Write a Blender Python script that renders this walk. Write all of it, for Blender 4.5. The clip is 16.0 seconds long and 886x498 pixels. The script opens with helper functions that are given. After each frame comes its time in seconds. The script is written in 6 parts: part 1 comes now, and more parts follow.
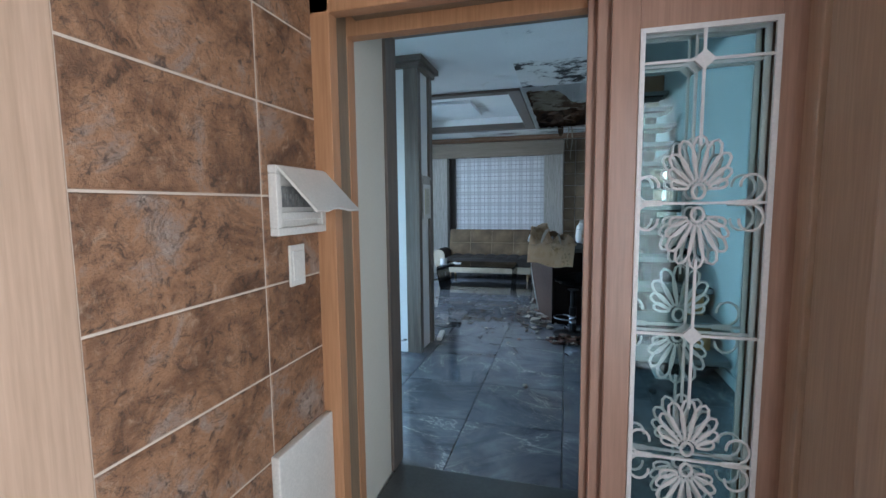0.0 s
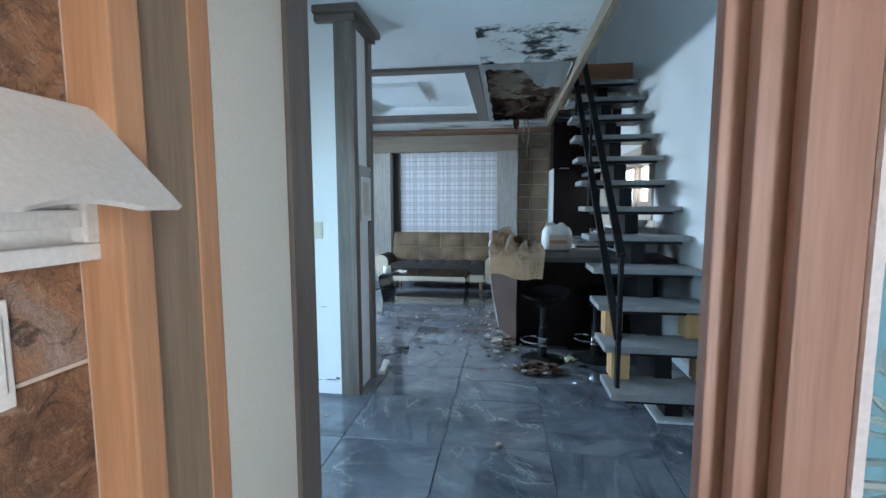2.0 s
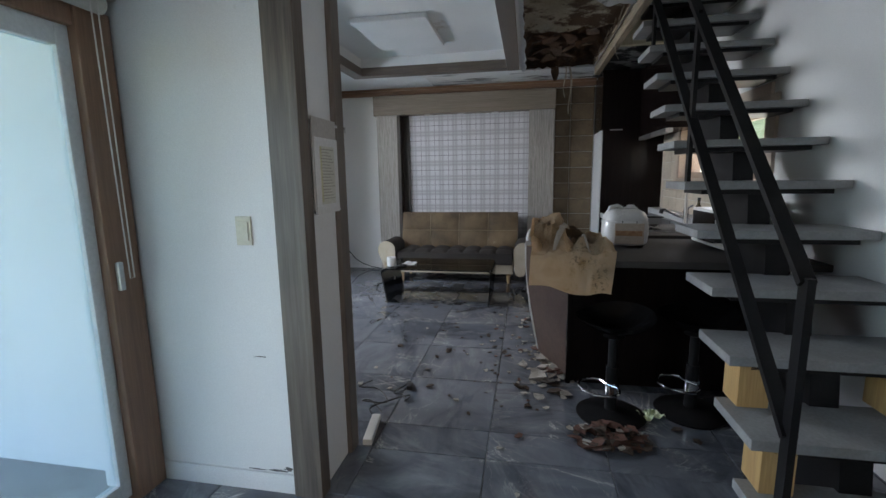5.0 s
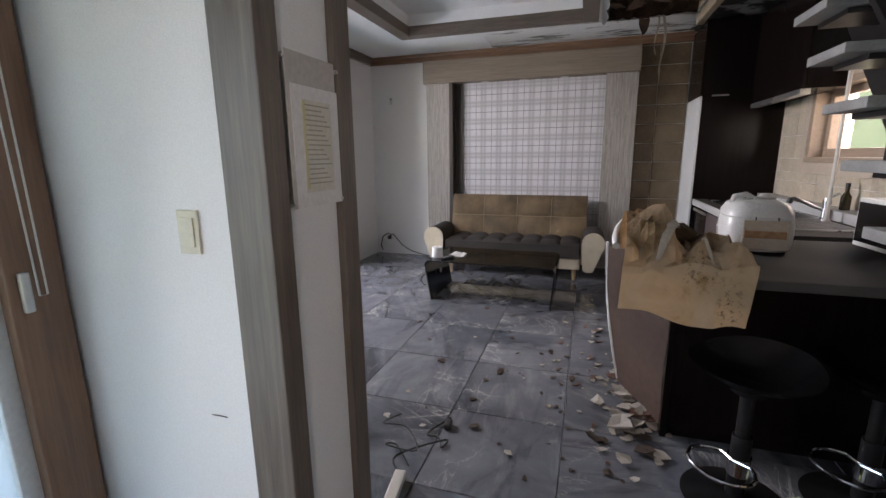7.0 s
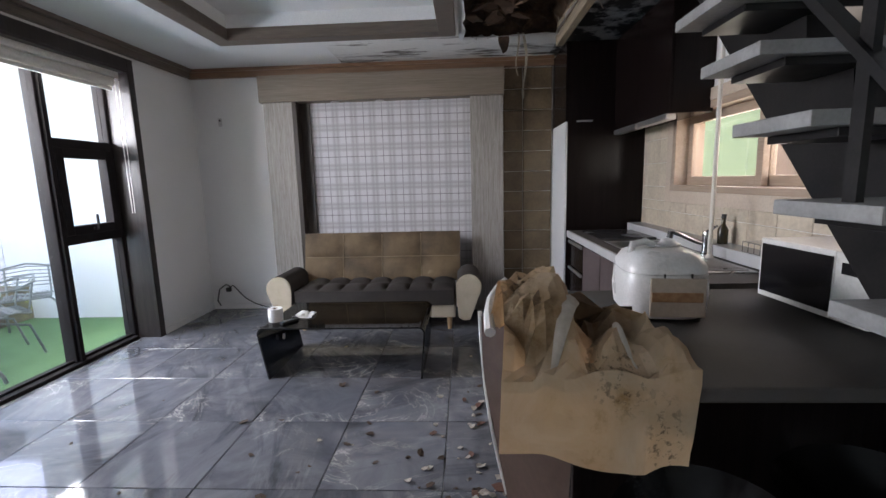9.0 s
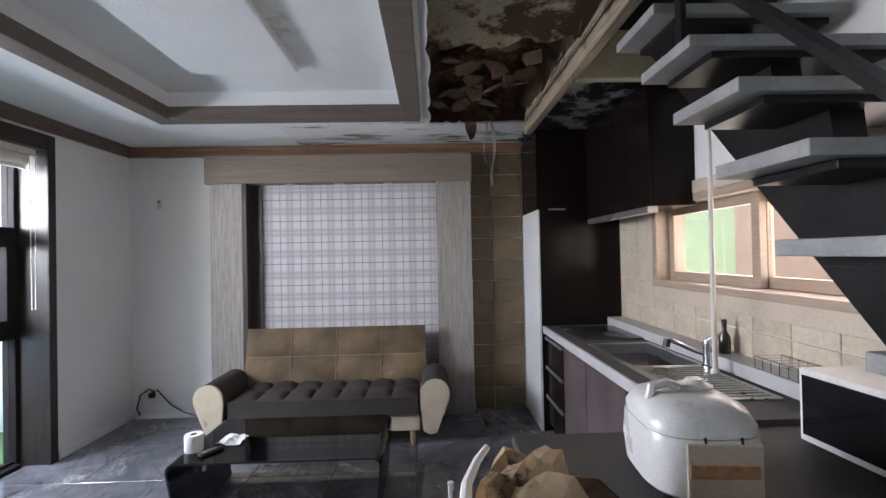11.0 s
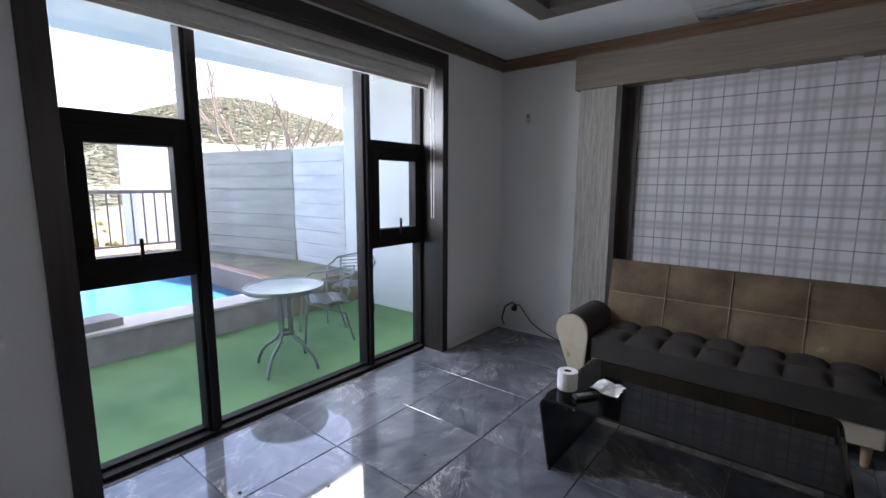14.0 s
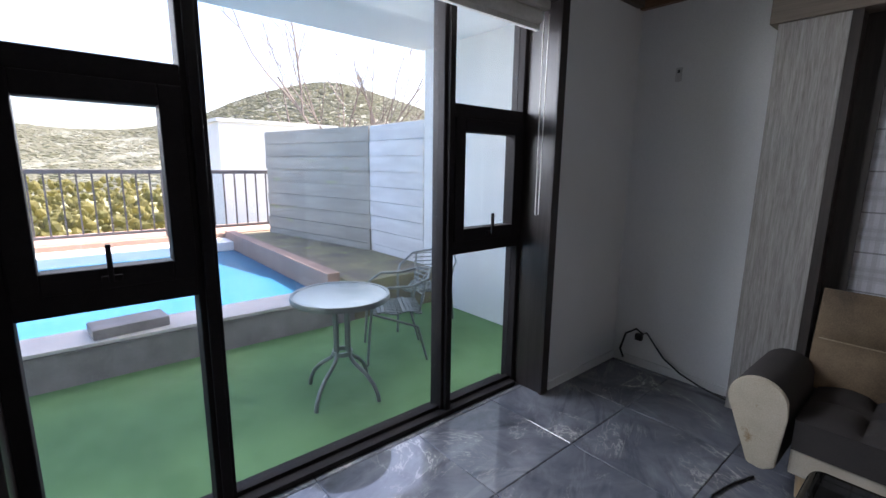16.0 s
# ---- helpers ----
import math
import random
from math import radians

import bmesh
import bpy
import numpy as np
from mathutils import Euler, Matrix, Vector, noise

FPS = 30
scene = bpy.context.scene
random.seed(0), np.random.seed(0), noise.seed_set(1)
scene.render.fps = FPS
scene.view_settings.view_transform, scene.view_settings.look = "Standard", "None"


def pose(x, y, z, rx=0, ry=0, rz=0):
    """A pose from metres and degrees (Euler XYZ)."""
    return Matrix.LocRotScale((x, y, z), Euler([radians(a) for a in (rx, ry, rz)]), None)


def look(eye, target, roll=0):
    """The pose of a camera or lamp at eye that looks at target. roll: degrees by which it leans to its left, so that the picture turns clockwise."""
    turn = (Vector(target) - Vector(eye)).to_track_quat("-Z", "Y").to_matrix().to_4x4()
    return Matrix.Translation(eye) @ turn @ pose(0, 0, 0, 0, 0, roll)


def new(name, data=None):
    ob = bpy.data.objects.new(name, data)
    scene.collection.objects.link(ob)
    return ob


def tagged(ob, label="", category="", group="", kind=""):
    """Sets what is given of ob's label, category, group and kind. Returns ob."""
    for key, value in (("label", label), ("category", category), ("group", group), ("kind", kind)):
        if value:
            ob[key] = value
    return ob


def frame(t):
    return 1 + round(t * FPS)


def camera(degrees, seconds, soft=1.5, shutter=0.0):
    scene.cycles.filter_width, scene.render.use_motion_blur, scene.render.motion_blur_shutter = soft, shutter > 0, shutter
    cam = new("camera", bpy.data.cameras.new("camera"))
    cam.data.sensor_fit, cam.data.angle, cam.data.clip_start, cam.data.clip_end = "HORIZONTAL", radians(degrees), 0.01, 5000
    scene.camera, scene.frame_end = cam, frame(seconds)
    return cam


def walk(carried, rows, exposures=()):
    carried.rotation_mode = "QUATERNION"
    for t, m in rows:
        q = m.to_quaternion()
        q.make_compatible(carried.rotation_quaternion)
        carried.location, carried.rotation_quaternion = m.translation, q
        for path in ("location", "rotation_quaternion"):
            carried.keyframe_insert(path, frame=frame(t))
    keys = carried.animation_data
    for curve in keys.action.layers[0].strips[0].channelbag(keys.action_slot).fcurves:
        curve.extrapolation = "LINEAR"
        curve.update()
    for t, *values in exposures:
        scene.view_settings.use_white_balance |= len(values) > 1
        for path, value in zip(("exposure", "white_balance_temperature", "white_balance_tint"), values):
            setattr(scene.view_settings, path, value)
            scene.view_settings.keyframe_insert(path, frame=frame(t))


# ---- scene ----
cam = camera(89.9, 16.0)
PATH = [
    (0, (0.135, 0.055, 1.377), (-0.395, 1.974, 1.18), -0.6),
    (0.5, (-0.009, 0.257, 1.364), (-0.437, 2.199, 1.149), -0.8),
    (1, (-0.103, 0.404, 1.363), (-0.439, 2.363, 1.134), -1.3),
    (1.5, (-0.121, 0.636, 1.346), (-0.418, 2.603, 1.141), -1.2),
    (2, (-0.118, 0.92, 1.365), (-0.394, 2.892, 1.169), -0.1),
    (2.5, (-0.149, 1.1, 1.349), (-0.343, 3.081, 1.155), 0.3),
    (3, (-0.252, 1.305, 1.353), (-0.306, 3.289, 1.107), -0.2),
    (3.5, (-0.274, 1.488, 1.347), (-0.295, 3.471, 1.087), -1.0),
    (4, (-0.235, 1.893, 1.358), (-0.316, 3.875, 1.101), -1.6),
    (4.5, (-0.249, 2.104, 1.399), (-0.478, 4.071, 1.115), -1.3),
    (7, (-0.409, 2.987, 1.385), (-1.012, 4.85, 0.974), -0.6),
    (7.5, (-0.419, 3.191, 1.396), (-0.726, 5.122, 0.975), -1.4),
    (8, (-0.376, 3.451, 1.385), (-0.591, 5.399, 0.991), -1.9),
    (8.5, (-0.322, 3.685, 1.422), (-0.499, 5.642, 1.047), -2.4),
    (9, (-0.333, 3.874, 1.431), (-0.435, 5.848, 1.125), -1.5),
    (9.5, (-0.34, 4.069, 1.484), (-0.334, 6.06, 1.293), -1.4),
    (9.7, (-0.304, 4.132, 1.505), (-0.243, 6.126, 1.375), -1.1),
    (12, (-0.419, 4.345, 1.572), (-0.391, 6.345, 1.61), -1.3),
    (12.5, (-0.531, 4.387, 1.553), (-0.854, 6.36, 1.482), -1.4),
    (13, (-0.584, 4.536, 1.547), (-1.296, 6.396, 1.372), -0.8),
    (13.5, (-0.676, 4.715, 1.544), (-1.697, 6.416, 1.29), 0.2),
    (14, (-0.888, 4.883, 1.499), (-2.131, 6.422, 1.21), 0.2),
    (14.5, (-1.047, 5.015, 1.495), (-2.402, 6.445, 1.15), 0.3),
    (15, (-1.204, 5.235, 1.509), (-2.647, 6.574, 1.158), 0.8),
    (15.5, (-1.377, 5.409, 1.511), (-2.883, 6.67, 1.133), 1.5),
    (16, (-1.634, 5.569, 1.495), (-3.131, 6.844, 1.129), 0.8),
]
walk(cam, [(t, look(eye, target, roll)) for t, eye, target, roll in PATH],
     exposures=[(0, 3.14, 5250, 4), (0.5, 3.37, 5200, 4), (1.5, 3.69, 5300, 4), (3, 3.42, 5300, 5), (3.5, 3.3, 5450, 7), (4, 3.27, 5600, 9), (4.7, 2.87, 6250, 13), (6.8, 2.97, 7250, 25), (7, 3.22, 7250, 25), (7.5, 3.72, 7200, 26), (8, 3.95, 7100, 25), (8.5, 3.57, 7000, 24), (9, 3.21, 6900, 22), (9.7, 3.17, 6750, 21), (12, 3.74, 6700, 22), (12.5, 3.1, 6600, 20), (13, 2.83, 6550, 21), (14, 2.52, 6500, 21), (15, 2.39, 6450, 21), (16, 2.15, 6450, 21)])

# ---- world, sun, large lights ----
SUN_WAY = Vector((0.02, 0.6, 0.8)).normalized()
world = bpy.data.worlds.new("sky")
scene.world = world
world.use_nodes = True
wn = world.node_tree
sky = wn.nodes.new("ShaderNodeTexSky")
sky.sky_type, sky.sun_disc = "NISHITA", False
sky.sun_elevation = math.asin(SUN_WAY.z)
sky.sun_rotation = math.atan2(SUN_WAY.x, SUN_WAY.y)
sky.dust_density = 2.5
wn.links.new(sky.outputs[0], wn.nodes["Background"].inputs[0])
wn.nodes["Background"].inputs[1].default_value = 0.15
sun = new("sun", bpy.data.lights.new("sun", "SUN"))
sun.data.energy, sun.data.angle, sun.data.color = 5.0, radians(0.6), (1.0, 0.95, 0.87)
sun.matrix_world = look((0, 0, 12), Vector((0, 0, 12)) - SUN_WAY)


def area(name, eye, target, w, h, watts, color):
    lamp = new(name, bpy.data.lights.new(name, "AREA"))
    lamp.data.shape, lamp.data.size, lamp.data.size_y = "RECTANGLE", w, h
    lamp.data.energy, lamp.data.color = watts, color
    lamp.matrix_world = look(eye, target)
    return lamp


SKYLIGHT = (0.86, 0.94, 1.0)
area("terrace_daylight", (-4.45, 6.6, 2.08), (0, 6.6, 1.9), 2.7, 0.9, 28, SKYLIGHT)
area("hall_daylight", (-2.06, 2.75, 1.05), (0.3, 1.9, 0.6), 1.0, 1.9, 3.0, (0.72, 0.9, 1.0))
area("upstairs_daylight", (-3.2, 5.5, 4.1), (1, 5.5, 3.6), 3.5, 1.5, 1.6, (0.72, 0.88, 1.0))
area("kitchen_daylight", (1.62, 6.7, 1.62), (0, 6.7, 1.3), 1.6, 0.5, 1.2, (1.0, 0.95, 0.86))
# added fill that brightens the entrance; no such source is in view
area("entry_fill", (0.9, -0.35, 1.1), (-0.45, 0.9, 1.05), 0.8, 2.0, 6.0, (1.0, 0.92, 0.85))


# ---- materials ----
def nodes_of(name):
    m = bpy.data.materials.new(name)
    m.use_nodes = True
    t = m.node_tree
    return m, t, t.nodes["Principled BSDF"]


def add(t, kind, **values):
    n = t.nodes.new(kind)
    for k, v in values.items():
        n.inputs[k].default_value = v
    return n


def coords(t, scale=(1, 1, 1), vary=False):
    tc, mp = t.nodes.new("ShaderNodeTexCoord"), t.nodes.new("ShaderNodeMapping")
    mp.inputs["Scale"].default_value = scale
    t.links.new(tc.outputs["Object"], mp.inputs["Vector"])
    if vary:
        info = t.nodes.new("ShaderNodeObjectInfo")
        mul = t.nodes.new("ShaderNodeVectorMath")
        mul.operation = "SCALE"
        mul.inputs[0].default_value = (37.0, 23.0, 11.0)
        t.links.new(info.outputs["Random"], mul.inputs["Scale"])
        t.links.new(mul.outputs[0], mp.inputs["Location"])
    return mp.outputs[0]


def ramp(t, fac, stops):
    r = t.nodes.new("ShaderNodeValToRGB")
    e = r.color_ramp.elements
    while len(e) < len(stops):
        e.new(0.5)
    for el, (p, c) in zip(e, stops):
        el.position, el.color = p, (*c, 1)
    t.links.new(fac, r.inputs[0])
    return r.outputs[0]


def mixed(t, fac, a, b, kind="MIX"):
    m = t.nodes.new("ShaderNodeMix")
    m.data_type, m.blend_type = "RGBA", kind
    for sock, v in ((0, fac), (6, a), (7, b)):
        if hasattr(v, "is_output"):
            t.links.new(v, m.inputs[sock])
        else:
            m.inputs[sock].default_value = v if sock == 0 else (*v, 1)
    return m.outputs[2]


def noisy(t, vec, scale, detail=4.0, rough=0.55, warp=0.0):
    n = add(t, "ShaderNodeTexNoise", Scale=scale, Detail=detail, Roughness=rough, Distortion=warp)
    t.links.new(vec, n.inputs["Vector"])
    return n.outputs["Fac"]


def bumped(t, b, height, strength=0.2, dist=0.01):
    n = add(t, "ShaderNodeBump", Strength=strength, Distance=dist)
    t.links.new(height, n.inputs["Height"])
    t.links.new(n.outputs[0], b.inputs["Normal"])


def surface(name, c1, c2, rough=0.6, scale=3.0, fine=60.0, bump=0.1, metal=0.0, stretch=(1, 1, 1), vary=False, spread=(0.35, 0.65), spots=None, coat=0.0):
    """Two tones in large soft patches, with fine grain and relief; spots: (colour, scale, threshold)."""
    m, t, b = nodes_of(name)
    v = coords(t, stretch, vary)
    big, small = noisy(t, v, scale), noisy(t, v, fine, 3.0)
    col = ramp(t, big, [(spread[0], c1), (spread[1], c2)])
    col = mixed(t, 0.25, col, ramp(t, small, [(0.3, tuple(0.7 * c for c in c1)), (0.7, tuple(min(1, 1.15 * c) for c in c2))]))
    if spots:
        sp = ramp(t, noisy(t, v, spots[1], 6.0, 0.7), [(spots[2], (0, 0, 0)), (min(1, spots[2] + 0.08), (1, 1, 1))])
        col = mixed(t, sp, col, spots[0])
    t.links.new(col, b.inputs["Base Color"])
    rr = t.nodes.new("ShaderNodeMapRange")
    rr.inputs["To Min"].default_value, rr.inputs["To Max"].default_value = max(0.02, rough - 0.12), min(1, rough + 0.12)
    t.links.new(big, rr.inputs["Value"])
    t.links.new(rr.outputs[0], b.inputs["Roughness"])
    b.inputs["Metallic"].default_value = metal
    b.inputs["Coat Weight"].default_value = coat
    if bump:
        bumped(t, b, small, bump, 0.004)
    return m


def wood(name, c1, c2, rough=0.45, along="z", scale=1.0, bump=0.15):
    s = {"x": (1.5, 30, 30), "y": (30, 1.5, 30), "z": (30, 30, 1.5)}[along]
    return surface(name, c1, c2, rough, 1.0 * scale, 4.0 * scale, bump, stretch=s, vary=True, spread=(0.3, 0.7))


def glass(name, tint=(1, 1, 1), rough=0.0, dirty=0.0, gloss=1.0):
    m, t, b = nodes_of(name)
    out = t.nodes["Material Output"]
    tr, gl, mx = t.nodes.new("ShaderNodeBsdfTransparent"), t.nodes.new("ShaderNodeBsdfGlossy"), t.nodes.new("ShaderNodeMixShader")
    tr.inputs[0].default_value = (*tint, 1)
    gl.inputs["Roughness"].default_value = rough
    lw, pw, ma = t.nodes.new("ShaderNodeLayerWeight"), t.nodes.new("ShaderNodeMath"), t.nodes.new("ShaderNodeMath")
    lw.inputs[0].default_value = 0.5
    pw.operation, pw.inputs[1].default_value = "POWER", 4.0
    ma.operation, ma.inputs[1].default_value, ma.inputs[2].default_value = "MULTIPLY_ADD", 0.55 * gloss, 0.03 * gloss
    t.links.new(lw.outputs["Facing"], pw.inputs[0])
    t.links.new(pw.outputs[0], ma.inputs[0])
    t.links.new(ma.outputs[0], mx.inputs[0])
    t.links.new(tr.outputs[0], mx.inputs[1])
    t.links.new(gl.outputs[0], mx.inputs[2])
    last = mx.outputs[0]
    if dirty:
        df, m2 = add(t, "ShaderNodeBsdfTranslucent", Color=(0.8, 0.82, 0.84, 1)), t.nodes.new("ShaderNodeMixShader")
        v = coords(t)
        n = ramp(t, noisy(t, v, 1.6, 5.0), [(0.35, (dirty * 0.4,) * 3), (0.75, (dirty * 1.5,) * 3)])
        t.links.new(n, m2.inputs[0])
        t.links.new(last, m2.inputs[1])
        t.links.new(df.outputs[0], m2.inputs[2])
        last = m2.outputs[0]
    t.links.new(last, out.inputs["Surface"])
    return m


def marble_floor():
    """Dark polished stone: clouds, brushed streaks, thin pale veins with a soft halo, turned tile by tile."""
    m, t, b = nodes_of("polished_marble_tile")
    v = coords(t, (1, 1, 1), True)
    info, spin, turn = t.nodes.new("ShaderNodeObjectInfo"), t.nodes.new("ShaderNodeMath"), t.nodes.new("ShaderNodeVectorRotate")
    spin.operation, spin.inputs[1].default_value = "MULTIPLY", 6.283
    turn.rotation_type = "Z_AXIS"
    t.links.new(info.outputs["Random"], spin.inputs[0])
    t.links.new(v, turn.inputs["Vector"])
    t.links.new(spin.outputs[0], turn.inputs["Angle"])
    long = t.nodes.new("ShaderNodeMapping")
    long.inputs["Scale"].default_value = (0.8, 3.2, 1.0)
    t.links.new(turn.outputs[0], long.inputs["Vector"])
    v, streak_v = turn.outputs[0], long.outputs[0]
    cloud = noisy(t, v, 2.1, 7.0, 0.62, 1.0)
    col = ramp(t, cloud, [(0.26, (0.06, 0.064, 0.076)), (0.5, (0.135, 0.143, 0.164)), (0.76, (0.225, 0.234, 0.26))])
    streak = ramp(t, noisy(t, streak_v, 1.9, 7.0, 0.66, 0.7), [(0.54, (0, 0, 0)), (0.74, (0.5,) * 3)])
    col = mixed(t, streak, col, (0.34, 0.345, 0.365))
    shade = ramp(t, noisy(t, streak_v, 1.2, 5.0, 0.6, 1.2), [(0.32, (0.6,) * 3), (0.46, (0, 0, 0))])
    col = mixed(t, shade, col, (0.03, 0.033, 0.042))
    gate = ramp(t, noisy(t, v, 1.7, 3.0), [(0.49, (0, 0, 0)), (0.64, (1, 1, 1))])
    for vec, scale, warp, wide, power, tone in ((v, 1.1, 1.2, 0.05, 0.3, (0.36, 0.355, 0.35)), (v, 1.1, 1.2, 0.007, 0.85, (0.58, 0.56, 0.53)), (streak_v, 0.8, 0.8, 0.008, 0.6, (0.5, 0.48, 0.46)), (v, 2.6, 1.6, 0.007, 0.3, (0.45, 0.43, 0.41))):
        line = ramp(t, noisy(t, vec, scale, 8.0, 0.62, warp), [(0.5 - wide, (0, 0, 0)), (0.5, (power,) * 3), (0.5 + wide, (0, 0, 0))])
        col = mixed(t, mixed(t, 1.0, line, gate, "MULTIPLY"), col, tone)
    dust = ramp(t, noisy(t, coords(t), 0.9, 5.0), [(0.5, (0, 0, 0)), (0.85, (0.25,) * 3)])
    col = mixed(t, dust, col, (0.2, 0.195, 0.19))
    t.links.new(col, b.inputs["Base Color"])
    rr = ramp(t, noisy(t, coords(t), 5.0, 4.0), [(0.3, (0.03,) * 3), (0.75, (0.1,) * 3)])
    t.links.new(rr, b.inputs["Roughness"])
    b.inputs["IOR"].default_value = 1.75
    bumped(t, b, noisy(t, v, 3.0, 3.0), 0.012, 0.01)
    return m


def slate_wall():
    """Rust-brown slate: flaked patches in grey and ochre, dark pits and crackle, real relief."""
    m, t, b = nodes_of("brown_slate_tile")
    v = coords(t, (1, 1, 1), True)
    n1, n2, n3 = noisy(t, v, 4.2, 9.0, 0.72, 0.6), noisy(t, v, 26.0, 8.0, 0.72, 0.8), noisy(t, v, 95.0, 5.0, 0.7)
    col = ramp(t, n1, [(0.3, (0.075, 0.037, 0.02)), (0.43, (0.17, 0.085, 0.043)), (0.53, (0.31, 0.165, 0.085)), (0.61, (0.27, 0.195, 0.15)), (0.7, (0.42, 0.34, 0.28))])
    col = mixed(t, ramp(t, n2, [(0.37, (0.8,) * 3), (0.45, (0, 0, 0))]), col, (0.035, 0.02, 0.013))
    col = mixed(t, ramp(t, n2, [(0.56, (0, 0, 0)), (0.66, (0.6,) * 3)]), col, (0.4, 0.28, 0.19))
    crack = ramp(t, noisy(t, v, 7.0, 9.0, 0.68, 1.4), [(0.485, (0, 0, 0)), (0.5, (0.7,) * 3), (0.515, (0, 0, 0))])
    col = mixed(t, crack, col, (0.05, 0.028, 0.018))
    col = mixed(t, ramp(t, n3, [(0.6, (0, 0, 0)), (0.7, (0.5,) * 3)]), col, (0.03, 0.02, 0.015))
    t.links.new(col, b.inputs["Base Color"])
    b.inputs["Roughness"].default_value = 0.5
    bumped(t, b, mixed(t, 0.3, mixed(t, 0.5, n1, n2), n3), 0.8, 0.018)
    return m


def plaid_paper():
    """White, grey and taupe tartan with thin dark lines, 0.2 m repeat."""
    m, t, b = nodes_of("plaid_wallpaper")
    tc, sep = t.nodes.new("ShaderNodeTexCoord"), t.nodes.new("ShaderNodeSeparateXYZ")
    t.links.new(tc.outputs["Object"], sep.inputs[0])

    def band(axis, period, lo, hi, off=0.0):
        a, fr, g, l, mu = [t.nodes.new("ShaderNodeMath") for _ in range(5)]
        a.operation, a.inputs[1].default_value = "MULTIPLY_ADD", 1 / period
        a.inputs[2].default_value = off + 50
        fr.operation, g.operation, l.operation, mu.operation = "FRACT", "GREATER_THAN", "LESS_THAN", "MULTIPLY"
        g.inputs[1].default_value, l.inputs[1].default_value = lo, hi
        t.links.new(sep.outputs[axis], a.inputs[0])
        t.links.new(a.outputs[0], fr.inputs[0])
        t.links.new(fr.outputs[0], g.inputs[0])
        t.links.new(fr.outputs[0], l.inputs[0])
        t.links.new(g.outputs[0], mu.inputs[0])
        t.links.new(l.outputs[0], mu.inputs[1])
        return mu.outputs[0]

    def half(s, k):
        x = t.nodes.new("ShaderNodeMath")
        x.operation, x.inputs[1].default_value = "MULTIPLY", k
        t.links.new(s, x.inputs[0])
        return x.outputs[0]

    col = (0.6, 0.59, 0.61)
    for ax, per in (("X", 0.203), ("Z", 0.213)):
        for lo, hi, c, k in ((0.3, 0.72, (0.38, 0.37, 0.39), 0.4), (0.36, 0.46, (0.3, 0.28, 0.28), 0.4), (0.56, 0.66, (0.3, 0.28, 0.28), 0.4), (0.02, 0.06, (0.07, 0.06, 0.06), 0.68)):
            col = mixed(t, half(band(ax, per, lo, hi), k), col, c)
    t.links.new(mixed(t, 0.12, col, ramp(t, noisy(t, coords(t), 180.0, 2.0), [(0.3, (0.25,) * 3), (0.7, (0.8,) * 3)])), b.inputs["Base Color"])
    b.inputs["Roughness"].default_value = 0.8
    return m


PAINT = surface("white_wall_paper", (0.72, 0.72, 0.71), (0.78, 0.78, 0.77), 0.75, 0.8, 220.0, 0.12, spots=((0.55, 0.53, 0.5), 1.3, 0.7))
CEIL = surface("white_ceiling_paper", (0.66, 0.68, 0.68), (0.76, 0.77, 0.76), 0.8, 0.9, 150.0, 0.1, spots=((0.5, 0.47, 0.42), 1.1, 0.66))
MOULD = surface("mouldy_ceiling_paper", (0.6, 0.6, 0.56), (0.74, 0.75, 0.73), 0.85, 2.0, 90.0, 0.25, spots=((0.012, 0.012, 0.012), 2.6, 0.5))
MOULD_DARK = surface("black_mould_ceiling", (0.3, 0.3, 0.29), (0.55, 0.56, 0.56), 0.85, 2.0, 90.0, 0.25, spots=((0.012, 0.012, 0.012), 2.6, 0.43))
STREAKED = surface("streaked_ceiling_paper", (0.6, 0.6, 0.57), (0.75, 0.76, 0.75), 0.85, 1.2, 90.0, 0.2, stretch=(0.35, 1.5, 1), spots=((0.09, 0.08, 0.07), 2.4, 0.55))
SPECKLED = surface("speckled_ceiling_paper", (0.64, 0.65, 0.64), (0.75, 0.76, 0.75), 0.85, 1.2, 90.0, 0.15, spots=((0.03, 0.03, 0.03), 5.0, 0.64))
CREAM_PAINT = surface("cream_wall_paper", (0.56, 0.53, 0.45), (0.63, 0.6, 0.52), 0.75, 0.8, 220.0, 0.12)
FLOOR = marble_floor()
GROUT = surface("grey_grout", (0.26, 0.26, 0.26), (0.38, 0.38, 0.37), 0.85)
SLATE = slate_wall()
PALE_GROUT = surface("pale_grout", (0.5, 0.42, 0.34), (0.62, 0.53, 0.44), 0.85)
ORANGE_WOOD = wood("orange_oak_veneer", (0.38, 0.19, 0.09), (0.47, 0.25, 0.125), 0.42)
BROWN_WOOD = wood("brown_door_veneer", (0.33, 0.195, 0.14), (0.42, 0.255, 0.185), 0.35)
BEIGE_WOOD = wood("pale_oak_veneer", (0.42, 0.29, 0.2), (0.5, 0.35, 0.25), 0.45)
# oak darkened to hold the groove's shadow; the upper boards share it
SHADED_OAK = wood("shade_toned_oak_veneer", (0.2, 0.14, 0.085), (0.27, 0.19, 0.12), 0.5)
GREY_WOOD = wood("grey_brown_trim", (0.085, 0.068, 0.055), (0.17, 0.14, 0.115), 0.45)
GREY_WOOD_X = wood("grey_brown_trim_level", (0.085, 0.068, 0.055), (0.15, 0.122, 0.1), 0.45, "x")
GREY_WOOD_Y = wood("grey_brown_trim_long", (0.085, 0.068, 0.055), (0.15, 0.122, 0.1), 0.45, "y")
DARK_WOOD = wood("dark_window_trim", (0.016, 0.012, 0.011), (0.034, 0.026, 0.024), 0.37)
